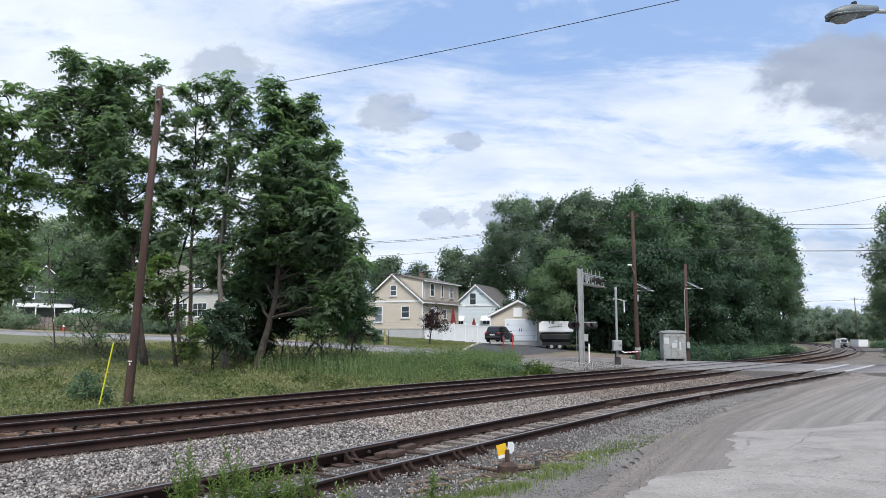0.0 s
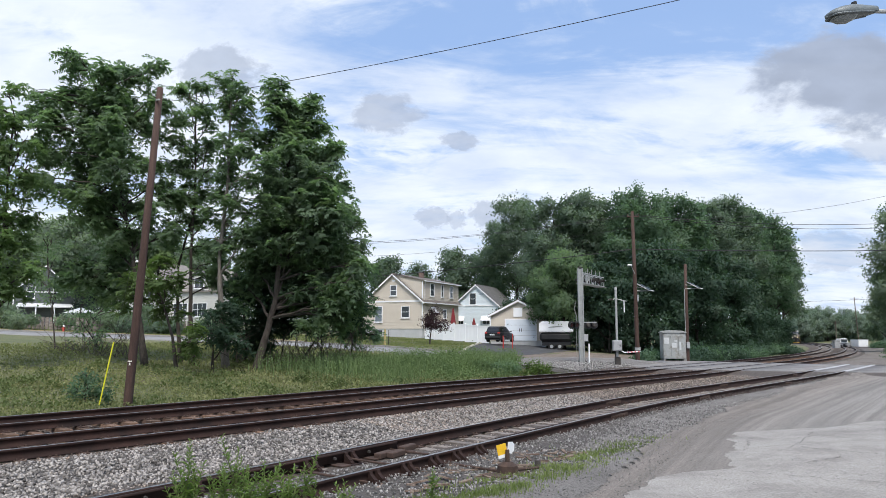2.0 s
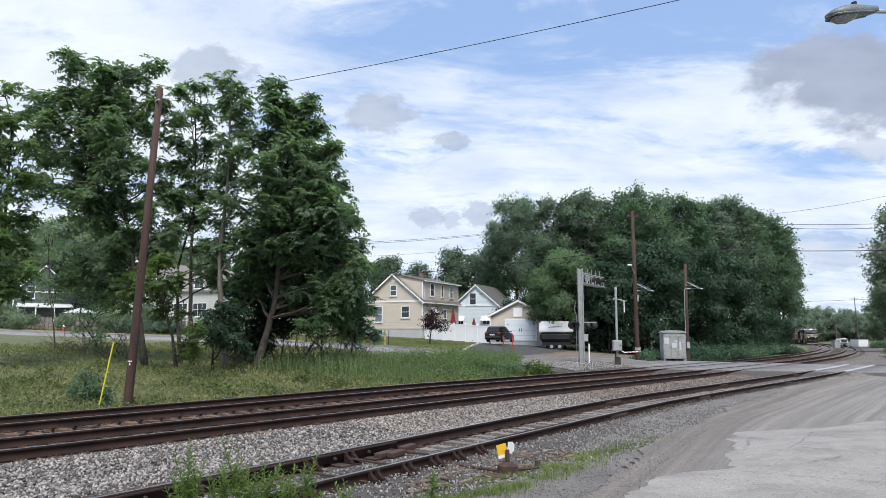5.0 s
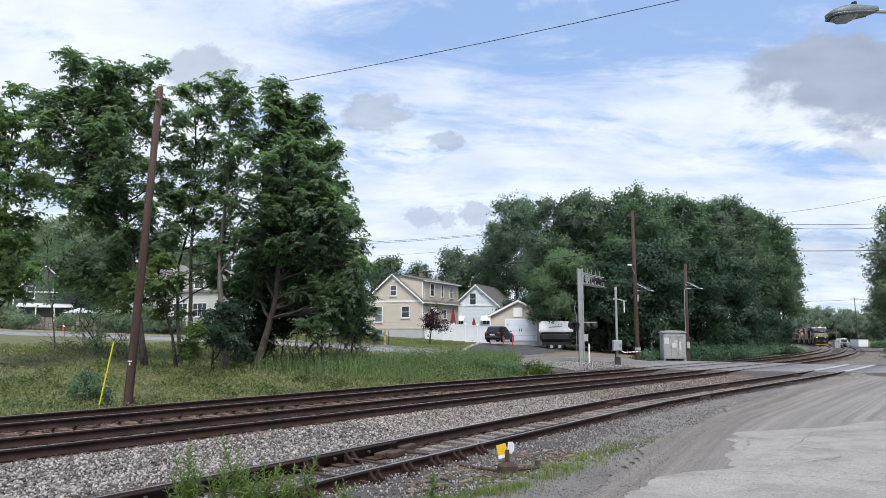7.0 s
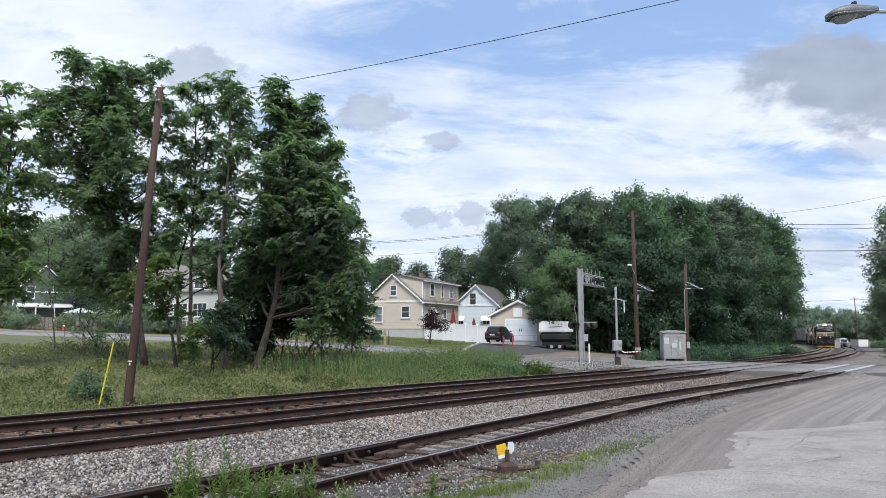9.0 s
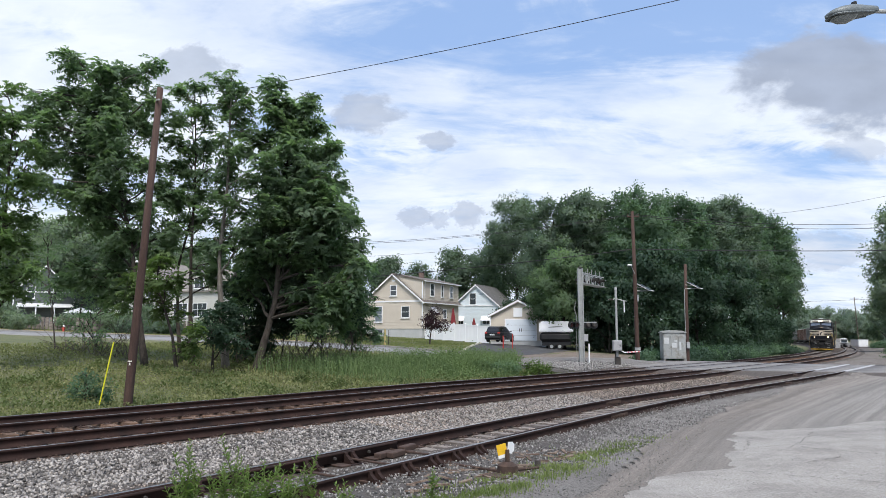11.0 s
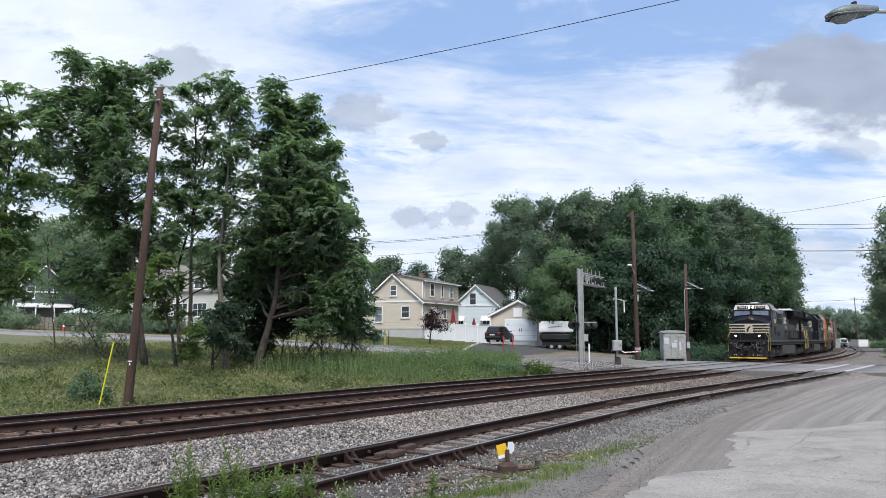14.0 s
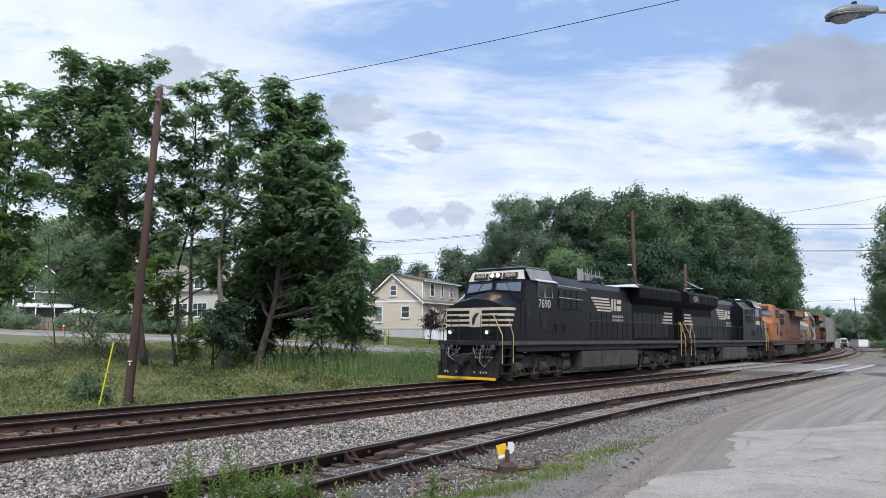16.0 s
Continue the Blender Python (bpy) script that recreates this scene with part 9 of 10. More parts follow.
def pilot(parent, x, material_edge, full=True):
    """Plow, coupler, hoses and the end beam at one end of a locomotive."""
    o = 1 if x > 0 else -1
    m = Matrix.Identity(4) if o > 0 else pose(0, 0, 0, 0, 0, 180)
    a = abs(x)
    bm = loft([[(a + 0.0, -1.5, 0.80), (a + 0.0, 1.5, 0.80), (a - 0.15, 1.5, 0.80), (a - 0.15, -1.5, 0.80)],
               [(a + 0.12, -1.45, 0.12), (a + 0.12, 1.45, 0.12), (a + 0.02, 1.45, 0.12), (a + 0.02, -1.45, 0.12)]])
    bmesh.ops.transform(bm, matrix=m, verts=bm.verts)
    pl = part("plow", bm, M_UNDER, parent, "sooty snow plow below the coupler")
    if material_edge:
        bm = B(a + 0.118, a + 0.132, -1.44, 1.44, 0.11, 0.215)
        bmesh.ops.transform(bm, matrix=m, verts=bm.verts)
        part("edge_stripe", bm, material_edge, pl, "yellow lower edge of the plow")
    bm = B(a - 0.3, a + 0.02, -1.5, 1.5, 1.44, 1.62, 0.02)
    box(bm, a - 0.75, a - 0.45, -1.3, 1.3, 0.7, 1.44)
    box(bm, a - 0.5, a + 0.02, -0.32, 0.32, 0.66, 1.12, 0.03)
    for y in (-1.05, 1.05):
        box(bm, a - 0.5, a - 0.02, y - 0.12, y + 0.12, 0.78, 1.44, 0.02)
    bmesh.ops.transform(bm, matrix=m, verts=bm.verts)
    part("end_beam", bm, M_UNDER, parent)
    bm = B(a, a + 0.55, -0.14, 0.14, 0.78, 1.0, 0.03)
    box(bm, a + 0.45, a + 0.72, -0.2, 0.16, 0.72, 1.06, 0.06)
    rod(bm, (a + 0.66, 0.16, 0.70), (a + 0.66, 0.16, 1.10), 0.09, seg=8)
    bmesh.ops.transform(bm, matrix=m, verts=bm.verts)
    part("coupler", bm, M_UNDER, parent, "rusty black knuckle coupler")
    for y in (-1.15, -1.0, -0.5, 0.5, 0.85, 1.0, 1.15):
        bm = tube(bmesh.new(), [(a + 0.02, y, 1.45), (a + 0.16, y, 1.15), (a + 0.18, y * 0.96, 0.7), (a + 0.16, y * 0.9, 0.42)], 0.026, 6)
        bmesh.ops.transform(bm, matrix=m, verts=bm.verts)
        part("air_hose", bm, M_RUBBER, parent)
        bm = R((a + 0.16, y * 0.9, 0.44), (a + 0.16, y * 0.88, 0.36), 0.035, seg=6)
        bmesh.ops.transform(bm, matrix=m, verts=bm.verts)
        part("hose_coupling", bm, M_GALV, parent)
    # uncoupling lever, its brackets and the receptacles on the end beam
    bm = tube(bmesh.new(), [(a + 0.10, -1.42, 1.30), (a + 0.12, -0.5, 1.26), (a + 0.30, -0.25, 1.08), (a + 0.30, 0.25, 1.08), (a + 0.12, 0.5, 1.26), (a + 0.10, 1.42, 1.30)], 0.018, 5)
    bmesh.ops.transform(bm, matrix=m, verts=bm.verts)
    part("uncoupling_lever", bm, M_SILL, parent)
    for y in (-1.28, -0.78, 0.78, 1.28):
        bm = B(a + 0.0, a + 0.10, y - 0.07, y + 0.07, 1.30, 1.45, 0.015)
        bmesh.ops.transform(bm, matrix=m, verts=bm.verts)
        part("receptacle", bm, M_SILL, parent)
    for y in (-0.62, 0.62):
        bm = loft([[(a + 0.02, y - 0.16, 0.82), (a + 0.02, y + 0.16, 0.82), (a + 0.02, y + 0.16, 1.18), (a + 0.02, y - 0.16, 1.18)],
                   [(a + 0.16, y - 0.10, 0.86), (a + 0.16, y + 0.10, 0.86), (a + 0.16, y + 0.10, 1.10), (a + 0.16, y - 0.10, 1.10)]])
        bmesh.ops.transform(bm, matrix=m, verts=bm.verts)
        part("draft_pocket_cheek", bm, M_UNDER, parent)
    for y in (-1.32, -0.95, -0.32, 0.32, 0.95, 1.32):
        bm = B(a + 0.0, a + 0.13, y - 0.02, y + 0.02, 0.2, 0.80)
        bmesh.ops.transform(bm, matrix=m, verts=bm.verts)
        part("plow_rib", bm, M_UNDER, pl)
    for pts in ([(a + 0.10, -0.9, 1.34), (a + 0.26, -0.75, 0.98), (a + 0.30, -0.45, 0.86), (a + 0.24, -0.30, 0.98)], [(a + 0.10, 0.70, 1.30), (a + 0.26, 0.78, 0.80), (a + 0.22, 0.98, 0.62), (a + 0.10, 1.2, 0.92)],
                [(a + 0.04, -1.1, 1.2), (a + 0.16, -0.8, 0.98), (a + 0.16, -0.5, 1.1), (a + 0.1, -0.3, 1.35)], [(a + 0.04, 0.3, 1.35), (a + 0.2, 0.55, 0.95), (a + 0.18, 0.9, 1.0), (a + 0.05, 1.25, 0.98)]):
        bm = tube(bmesh.new(), pts, 0.02, 6)
        bmesh.ops.transform(bm, matrix=m, verts=bm.verts)
        part("cable_loop", bm, M_CABLE, parent)


def section(x, half, zs, zm, zt, mid=0.55, zb=1.62):
    return [(x, -half, zb), (x, half, zb), (x, half, zs), (x, half * mid, zm), (x, 0, zt), (x, -half * mid, zm), (x, -half, zs)]


def locomotive(label, body, stripe, rail_mat, lit=False, number="", spins=0, style="black", pale_roof=True, group="locomotives", rear_number=""):
    t = thing("locomotive", None, label, "locomotive", group)
    a = 10.55                                # end plates
    # deck and frame
    bm = B(-a, a, -1.52, 1.52, 1.42, 1.62, 0.015)
    box(bm, -9.2, 9.2, -1.46, 1.46, 1.18, 1.42, 0.02)
    part("frame", bm, M_UNDER if style == "black" else body, t)
    bm = bmesh.new()
    for sg in (-1, 1):
        y0, y1 = sorted((sg * 1.524, sg * 1.532))
        box(bm, -a, a, y0, y1, 1.47, 1.615)
    part("sill_band", bm, M_SILL, t, "dusty grey sill along the walkway")
    # nose
    nose = part("nose", loft([section(10.02, 1.48, 2.96, 3.20, 3.32), section(9.7, 1.50, 3.02, 3.28, 3.42), section(8.98, 1.52, 3.14, 3.50, 3.64), section(8.72, 1.52, 3.18, 3.54, 3.68)]), body, t)
    # cab: windshield slope, fascia, roof
    half = 1.52
    cabp = part("cab", loft([section(8.76, half, 3.30, 3.30, 3.30), section(8.50, half - 0.06, 4.14, 4.14, 4.14), section(8.46, half - 0.02, 4.16, 4.2, 4.24),
                             section(8.30, half - 0.22, 4.50, 4.64, 4.68, 0.8), section(6.0, half - 0.22, 4.50, 4.66, 4.70, 0.8)]), body, t)
    box_side = prism([(5.9, 1.62), (8.95, 1.62), (8.95, 3.12), (8.74, 3.26), (8.50, 4.10), (5.9, 4.12)], 1, -1.53, 1.53)
    part("cab_side", box_side, body, cabp)
    # windshield panes lie on the slope between the cab's first two sections
    for sg in (-1, 1):
        bm = bmesh.new()
        q = [(8.76 - 0.31 * (z_ - 3.30) + 0.012, sg * y_, z_) for y_, z_ in ((0.10, 3.72), (1.38, 3.60), (1.35, 4.04), (0.10, 4.04))]
        q2 = [(x + 0.02, y, z + 0.012) for x, y, z in q]
        loft([q, q2], bm)
        w = part("windshield", bm, M_WINDSHIELD, cabp)
        rim = [q2[0], q2[1], q2[2], q2[3], q2[0]]
        part("windshield_seal", tube(bmesh.new(), rim, 0.028, 5), M_BLACK, w)
        part("wiper", R((8.56, sg * 0.55, 4.10), (8.68, sg * 0.80, 3.72), 0.014, seg=5), M_BLACK, w)
    # pale fascia over the windshield, number boards, headlight
    if pale_roof:
        bm = loft([[(8.52, -1.46, 4.06), (8.52, 1.46, 4.06), (8.36, 1.30, 4.55), (8.36, -1.30, 4.55)], [(8.49, -1.46, 4.06), (8.49, 1.46, 4.06), (8.33, 1.30, 4.55), (8.33, -1.30, 4.55)]])
        part("fascia", bm, M_FASCIA, cabp, "pale fascia above the windshield")
        bm = B(6.1, 8.25, -1.2, 1.2, 4.65, 4.70, 0.02)
        part("roof_panel", bm, M_GREYROOF, cabp)
        for sg in (-1, 1):
            bm = loft([[(6.3, sg * 1.30, 4.58), (8.2, sg * 1.30, 4.58), (8.2, sg * 1.55, 4.10), (6.3, sg * 1.55, 4.10)], [(6.3, sg * 1.32, 4.61), (8.2, sg * 1.32, 4.61), (8.2, sg * 1.57, 4.13), (6.3, sg * 1.57, 4.13)]])
            part("roof_edge", bm, M_GREYROOF if pale_roof else body, cabp)
    tilt = pose(8.455, 0, 4.31, 0, -21, 0)
    for sg in (-1, 1):
        bm = B(0.02, 0.09, sg * 0.75 - 0.36, sg * 0.75 + 0.36, -0.13, 0.13, 0.012, tilt)
        nb = part("number_board", bm, M_NUMBERBOARD, cabp)
        if number:
            lettering("number", number, 0.27, tilt @ pose(0.096, sg * 0.75, 0, 90, 0, 90), M_STRIPE, nb, depth=0.003)
    bm = B(0.02, 0.10, -0.3, 0.3, -0.14, 0.14, 0.02, tilt)
    hl = part("headlight_housing", bm, M_BLACK, cabp)
    for y in (-0.14, 0.14):
        part("headlight", R(tilt @ Vector((0.08, y, 0)), tilt @ Vector((0.125, y, 0)), 0.078, seg=16), M_HEADLIGHT if lit else M_GLASS, hl)
    for y in (-0.92, 0.92):
        d = part("ditch_light_housing", R((10.35, y, 1.95), (10.52, y, 1.95), 0.11, 0.12, 14), M_BLACK, t)
        part("ditch_light", R((10.51, y, 1.95), (10.55, y, 1.95), 0.06, seg=16), M_DITCH if lit else M_GLASS, d)
    # side windows, doors and panels of the cab
    for sg in (-1, 1):
        y = sg * 1.532
        ya, yb = sorted((y, y + sg * 0.02))
        for x0, x1, z0, z1 in ((7.05, 7.62, 3.44, 4.04), (6.4, 6.97, 3.44, 4.04)):
            w = part("side_window", B(x0, x1, ya, yb, z0, z1, 0.008), M_DARKGLASS, cabp)
            part("window_frame", tube(bmesh.new(), [(x0, y + sg * 0.02, z0), (x1, y + sg * 0.02, z0), (x1, y + sg * 0.02, z1), (x0, y + sg * 0.02, z1), (x0, y + sg * 0.02, z0)], 0.014, 4), M_GREYPAINT if style == "black" else body, w)
        bm = loft([[(6.2, y, 4.16), (7.9, y, 4.16), (7.9, y + sg * 0.2, 4.07), (6.2, y + sg * 0.2, 4.07)], [(6.2, y, 4.19), (7.9, y, 4.19), (7.9, y + sg * 0.2, 4.10), (6.2, y + sg * 0.2, 4.10)]])
        part("sunshade", bm, M_LROOF, cabp)
        d = part("cab_door", B(8.1, 8.62, ya, yb, 1.75, 3.35, 0.01), body, cabp)
        part("door_window", B(8.2, 8.5, *sorted((y + sg * 0.02, y + sg * 0.028)), 2.6, 3.1), M_DARKGLASS, d)
        part("vent_panel", B(6.9, 7.35, ya, yb, 2.05, 2.75, 0.01), M_UNDER, cabp)
        bm = bmesh.new()
        for x0, x1, z in ((5.1, 6.7, 2.35), (4.4, 5.0, 2.95), (5.3, 6.4, 1.95)):
            y0, y1 = sorted((y + sg * 0.01, y + sg * 0.04))
            box(bm, x0, x1, y0, y1, z, z + 0.03)
        for x in (5.35, 6.05):
            y0, y1 = sorted((y + sg * 0.01, y + sg * 0.05))
            box(bm, x - 0.02, x + 0.02, y0, y1, 1.95, 2.32)
        part("door_latch", bm, M_UNDER, cabp)
        if number:
            lettering("number", number, 0.50, pose(7.05 if sg > 0 else 7.1, y + sg * 0.012, 3.16, 90, 0, 180 if sg > 0 else 0), M_STRIPE, cabp, depth=0.004)
        else:
            bar_group(cabp, "number_bar", [(6.6 + 0.3 * k, 6.82 + 0.3 * k, 2.78, 3.08) for k in range(4)], y, stripe)
    # auxiliary cab behind, full width, with louvred boxes near the roof
    aux = part("auxiliary_cab", loft([[(2.75, -1.52, 1.62), (2.75, 1.52, 1.62), (2.95, 1.52, 3.9), (3.05, 1.0, 4.44), (3.05, -1.0, 4.44), (2.95, -1.52, 3.9)],
                                      [(5.9, -1.52, 1.62), (5.9, 1.52, 1.62), (5.9, 1.52, 3.9), (5.9, 1.0, 4.52), (5.9, -1.0, 4.52), (5.9, -1.52, 3.9)]]), body, t)
    for sg in (-1, 1):
        y = sg * 1.525
        for k in range(4):
            x0 = 3.7 + 0.54 * k
            bm = B(x0, x0 + 0.47, *sorted((y, y + sg * 0.03)), 3.0, 3.85, 0.01)
            g = part("louvre_panel", bm, M_UNDER, aux)
            bm = bmesh.new()
            for j in range(9):
                z = 3.06 + 0.085 * j
                box(bm, x0 + 0.03, x0 + 0.44, *sorted((y + sg * 0.03, y + sg * 0.05)), z, z + 0.035)
            part("slat", bm, M_BLACK, g)
        part("conduit", tube(bmesh.new(), [(5.85, y + sg * 0.06, 3.5), (3.6, y + sg * 0.06, 3.46)], 0.02, 5), M_GREYPAINT, aux)
        part("conduit", tube(bmesh.new(), [(5.85, y + sg * 0.03, 4.02), (3.6, y + sg * 0.03, 3.98)], 0.025, 5), M_GREYPAINT, aux)
    # engine hood
    hood = part("engine_hood", loft([[(-3.2, -0.98, 1.62), (-3.2, 0.98, 1.62), (-3.2, 0.98, 4.12), (-3.2, 0.72, 4.4), (-3.2, -0.72, 4.4), (-3.2, -0.98, 4.12)],
                                     [(3.56, -0.98, 1.62), (3.56, 0.98, 1.62), (3.56, 0.98, 4.12), (3.56, 0.72, 4.4), (3.56, -0.72, 4.4), (3.56, -0.98, 4.12)]]), body, t)
    part("exhaust_stack", B(-0.2, 0.9, -0.4, 0.4, 4.38, 4.6, 0.03), M_UNDER, hood)
    for sg in (-1, 1):
        for k in range(11):
            x0 = -3.05 + 0.6 * k
            ya, yb = sorted((sg * 0.98, sg * 1.005))
            d = part("hood_door", B(x0, x0 + 0.55, ya, yb, 1.75, 3.0, 0.008), body, hood)
            part("latch", B(x0 + 0.46, x0 + 0.52, *sorted((sg * 1.005, sg * 1.03)), 2.3, 2.45), M_UNDER, d)
    # radiator section with overhanging wings
    end = [(-0.98, 1.62), (0.98, 1.62), (0.98, 3.55), (1.46, 3.88), (1.46, 4.40), (1.22, 4.58), (-1.22, 4.58), (-1.46, 4.40), (-1.46, 3.88), (-0.98, 3.55)]
    rad = part("radiator_hood", loft([[(x, y_, z_) for y_, z_ in end] for x in (-10.05, -3.2)]), M_LBLACK_DIM if style == "black" else body, t)
    # pale paint puts sunlight on this slope of the black housing
    part("wing_front", loft([[(-3.2, -1.46, 4.41), (-3.2, 1.46, 4.41), (-3.2, 1.2, 4.60), (-3.2, -1.2, 4.60)], [(-2.3, -1.3, 4.41), (-2.3, 1.3, 4.41), (-2.3, 0.9, 4.43), (-2.3, -0.9, 4.43)]]), M_LROOF, rad, "radiator housing slope, painted pale as if sunlit")
    for sg in (-1, 1):
        for k in range(7):
            x0 = -8.9 + 0.8 * k
            part("radiator_screen", B(x0, x0 + 0.72, *sorted((sg * 1.46, sg * 1.475)), 3.94, 4.36, 0.008), M_LBLACK_DIM if style == "black" else body, rad)
        for k in range(8):
            x0 = -8.9 + 0.7 * k
            part("hood_door", B(x0, x0 + 0.64, *sorted((sg * 0.98, sg * 1.005)), 1.75, 3.1, 0.008), body, rad)
    for k in range(4):
        part("fan_cover", R((-8.3 + 1.3 * k, 0, 4.58), (-8.3 + 1.3 * k, 0, 4.64), 0.5, seg=16), M_UNDER, rad)
    # horn, aerials, brake wheel
    bm = bmesh.new()
    for k in range(3):
        rod(bm, (5.2 + 0.12 * k, -0.2 + 0.2 * k, 4.72), (5.75 + 0.12 * k, -0.2 + 0.2 * k, 4.72), 0.03, 0.09, 8)
    box(bm, 5.2, 5.5, -0.3, 0.3, 4.52, 4.7)
    part("horn", bm, M_UNDER, t)
    part("aerial", B(6.9, 7.3, -0.3, 0.3, 4.72, 4.80, 0.02), M_WHITE, cabp)
    # fuel tank, trucks, pilots
    tk = part("fuel_tank", prism([(-1.5, 1.15), (-1.5, 0.42), (-1.44, 0.30), (-1.3, 0.24), (1.3, 0.24), (1.44, 0.30), (1.5, 0.42), (1.5, 1.15)], 0, -2.6, 3.6), M_TANK, t, "dusty dark grey fuel tank between the trucks")
    for x in (-0.6, 1.6):
        part("tank_seam", prism([(-1.51, 1.16), (-1.51, 0.41), (-1.45, 0.29), (-1.3, 0.23), (1.3, 0.23), (1.45, 0.29), (1.51, 0.41), (1.51, 1.16)], 0, x - 0.012, x + 0.012), M_UNDER, tk)
    for sg in (-1, 1):
        bm = bmesh.new()
        rod(bm, (-3.6, sg * 1.2, 1.0), (-2.7, sg * 1.2, 1.0), 0.2, seg=10)
        part("air_reservoir", bm, M_UNDER, t)
    truck(t, TRUCK_X, spins)
    truck(t, -TRUCK_X, spins)
    pilot(t, a, M_YELLOW if style == "black" else None)
    pilot(t, -a, None)
    for x in (a, -a):
        for sg in (-1, 1):
            ladder_end(t, x, sg, rail_mat)
    # walkway rails
    for sg in (-1, 1):
        y = sg * 1.5
        xs = np.linspace(3.3, -9.3, 10)
        handrail(t, [(3.4, y, 2.55), (-9.4, y, 2.55)], M_BLACK if style == "black" else rail_mat, 0.02, [(x, y, 2.55) for x in xs])
        handrail(t, [(-9.4, y, 2.55), (-10.0, y, 2.55), (-10.45, y, 1.75)], rail_mat)
    handrail(t, [(10.4, -1.35, 2.6), (10.4, -0.55, 2.6)], M_BLACK, 0.018, [(10.4, y, 2.6) for y in (-1.35, -0.95, -0.55)])
    handrail(t, [(10.4, 0.55, 2.6), (10.4, 1.35, 2.6)], M_BLACK, 0.018, [(10.4, y, 2.6) for y in (0.55, 0.95, 1.35)])
    handrail(t, [(-10.4, -1.35, 2.6), (-10.4, 1.35, 2.6)], M_BLACK, 0.018, [(-10.4, y, 2.6) for y in (-1.35, -0.5, 0.5, 1.35)])
    # livery
    if style == "black":
        zs = [(2.83, 2.94), (2.60, 2.70), (2.39, 2.48), (2.19, 2.28)]
        for k, (z0, z1) in enumerate(zs):
            w = 1.46
            part("stripe", B(10.03, 10.045, -w - 0.02, w + 0.02, z0, z1), stripe, nose, "off-white stripe across the nose")
            for sg in (-1, 1):
                ya, yb = sorted((sg * 1.46, sg * 1.535))
                part("stripe", loft([[(10.03, sg * 1.46, z0), (10.03, sg * 1.498, z0), (10.03, sg * 1.498, z1), (10.03, sg * 1.46, z1)],
                                     [(9.35 + 0.09 * k, sg * 1.47, z0), (9.35 + 0.09 * k, sg * 1.53, z0), (9.35 + 0.09 * k, sg * 1.53, z1), (9.35 + 0.09 * k, sg * 1.47, z1)]]), stripe, nose)
        part("emblem", B(10.035, 10.052, -0.27, 0.34, 2.16, 2.84, 0.004), M_STRIPE, nose, "off-white emblem panel on the nose")
        bm = prism([(-0.12, 2.22), (0.0, 2.3), (0.05, 2.5), (0.22, 2.72), (0.1, 2.74), (-0.02, 2.66), (-0.14, 2.5)], 0, 10.052, 10.056)
        part("emblem_shape", bm, M_BLACK, nose)
        for sg in (-1, 1):
            # flank emblem: stripes and a pale block; end stripes near the rear
            o = sg * 1.006
            def face(rects):
                # the same order of shapes, read from either side
                rects = rects if sg > 0 else [(1.48 - x1, 1.48 - x0, z0, z1) for x0, x1, z0, z1 in rects]
                return [((x0 - 0.8) * 1.32 - 0.15, (x1 - 0.8) * 1.32 - 0.15, z0 - 0.1, z1 - 0.1) for x0, x1, z0, z1 in rects]
            bar_group(hood, "flank_stripe", face([(0.62 - 0.05 * k, 2.1 - 0.12 * k, 3.74 - 0.145 * k, 3.82 - 0.145 * k) for k in range(5)]), sg * 0.981, stripe, label="off-white stripes on the hood")
            bar_group(hood, "flank_emblem", face([(0.24, 0.40, 3.22, 3.8), (0.02, 0.16, 3.22, 3.8), (-0.50, -0.10, 3.58, 3.8), (-0.46, -0.06, 3.22, 3.48)]), sg * 0.981, M_STRIPE)
            bar_group(hood, "flank_bar", face([(-0.6 + 0.17 * k, -0.48 + 0.17 * k, z, z + 0.13) for k in range(6) for z in (2.66, 2.86)]), o, M_SILVER)
            bar_group(rad, "end_stripe", [(-9.7, -8.3 + 0.12 * k, 3.12 - 0.19 * k, 3.22 - 0.19 * k) for k in range(4)], o, stripe, label="off-white stripes at the rear of the hood")
            if rear_number:
                lettering("number", rear_number, 0.52, pose(-8.7, sg * 1.482, 4.12, 90, 0, 180 if sg > 0 else 0), M_SILVER, rad, depth=0.004)
    else:
        for sg in (-1, 1):
            bar_group(hood, "flank_band", [(-3.2, 3.5, 3.1, 3.24)], sg * 0.982, stripe)
            bar_group(rad, "flank_band", [(-9.7, -3.2, 3.1, 3.24)], sg * 0.982, stripe)
        part("stripe", B(10.03, 10.04, -1.36, 1.36, 2.35, 2.6), stripe, nose)
    # true length over the end plates, the part behind the engine a little shorter
    for o in t.children_recursive:
        kind = o.name.split(".")[0]
        if kind in ("truck", "number"):
            o.location.x = true_x(o.location.x)
        elif kind != "wheelset":
            for v in o.data.vertices:
                v.co.x = true_x(v.co.x)
    return t


def true_x(x):
    return FIT * (x if x > -3 else -3 + (x + 3) * 0.88)


FIT = 0.957
lead = locomotive("black freight locomotive with off-white stripes and lit headlights leading the train", M_LBLACK, M_STRIPE, M_HANDRAIL, True, "7690", 1)
second = locomotive("black freight locomotive running hood first behind the leader", M_LBLACK, M_STRIPE, M_HANDRAIL, False, "", -1, rear_number="4284")
third = locomotive("orange freight locomotive with a sooty brown hood", M_ORANGE, M_BROWN, M_ORANGE_DIRTY, False, "", 1, "orange", False)
fourth = locomotive("weathered orange and silver freight locomotive", M_ORANGE, M_SILVER, M_ORANGE_DIRTY, False, "", 1, "orange", True)


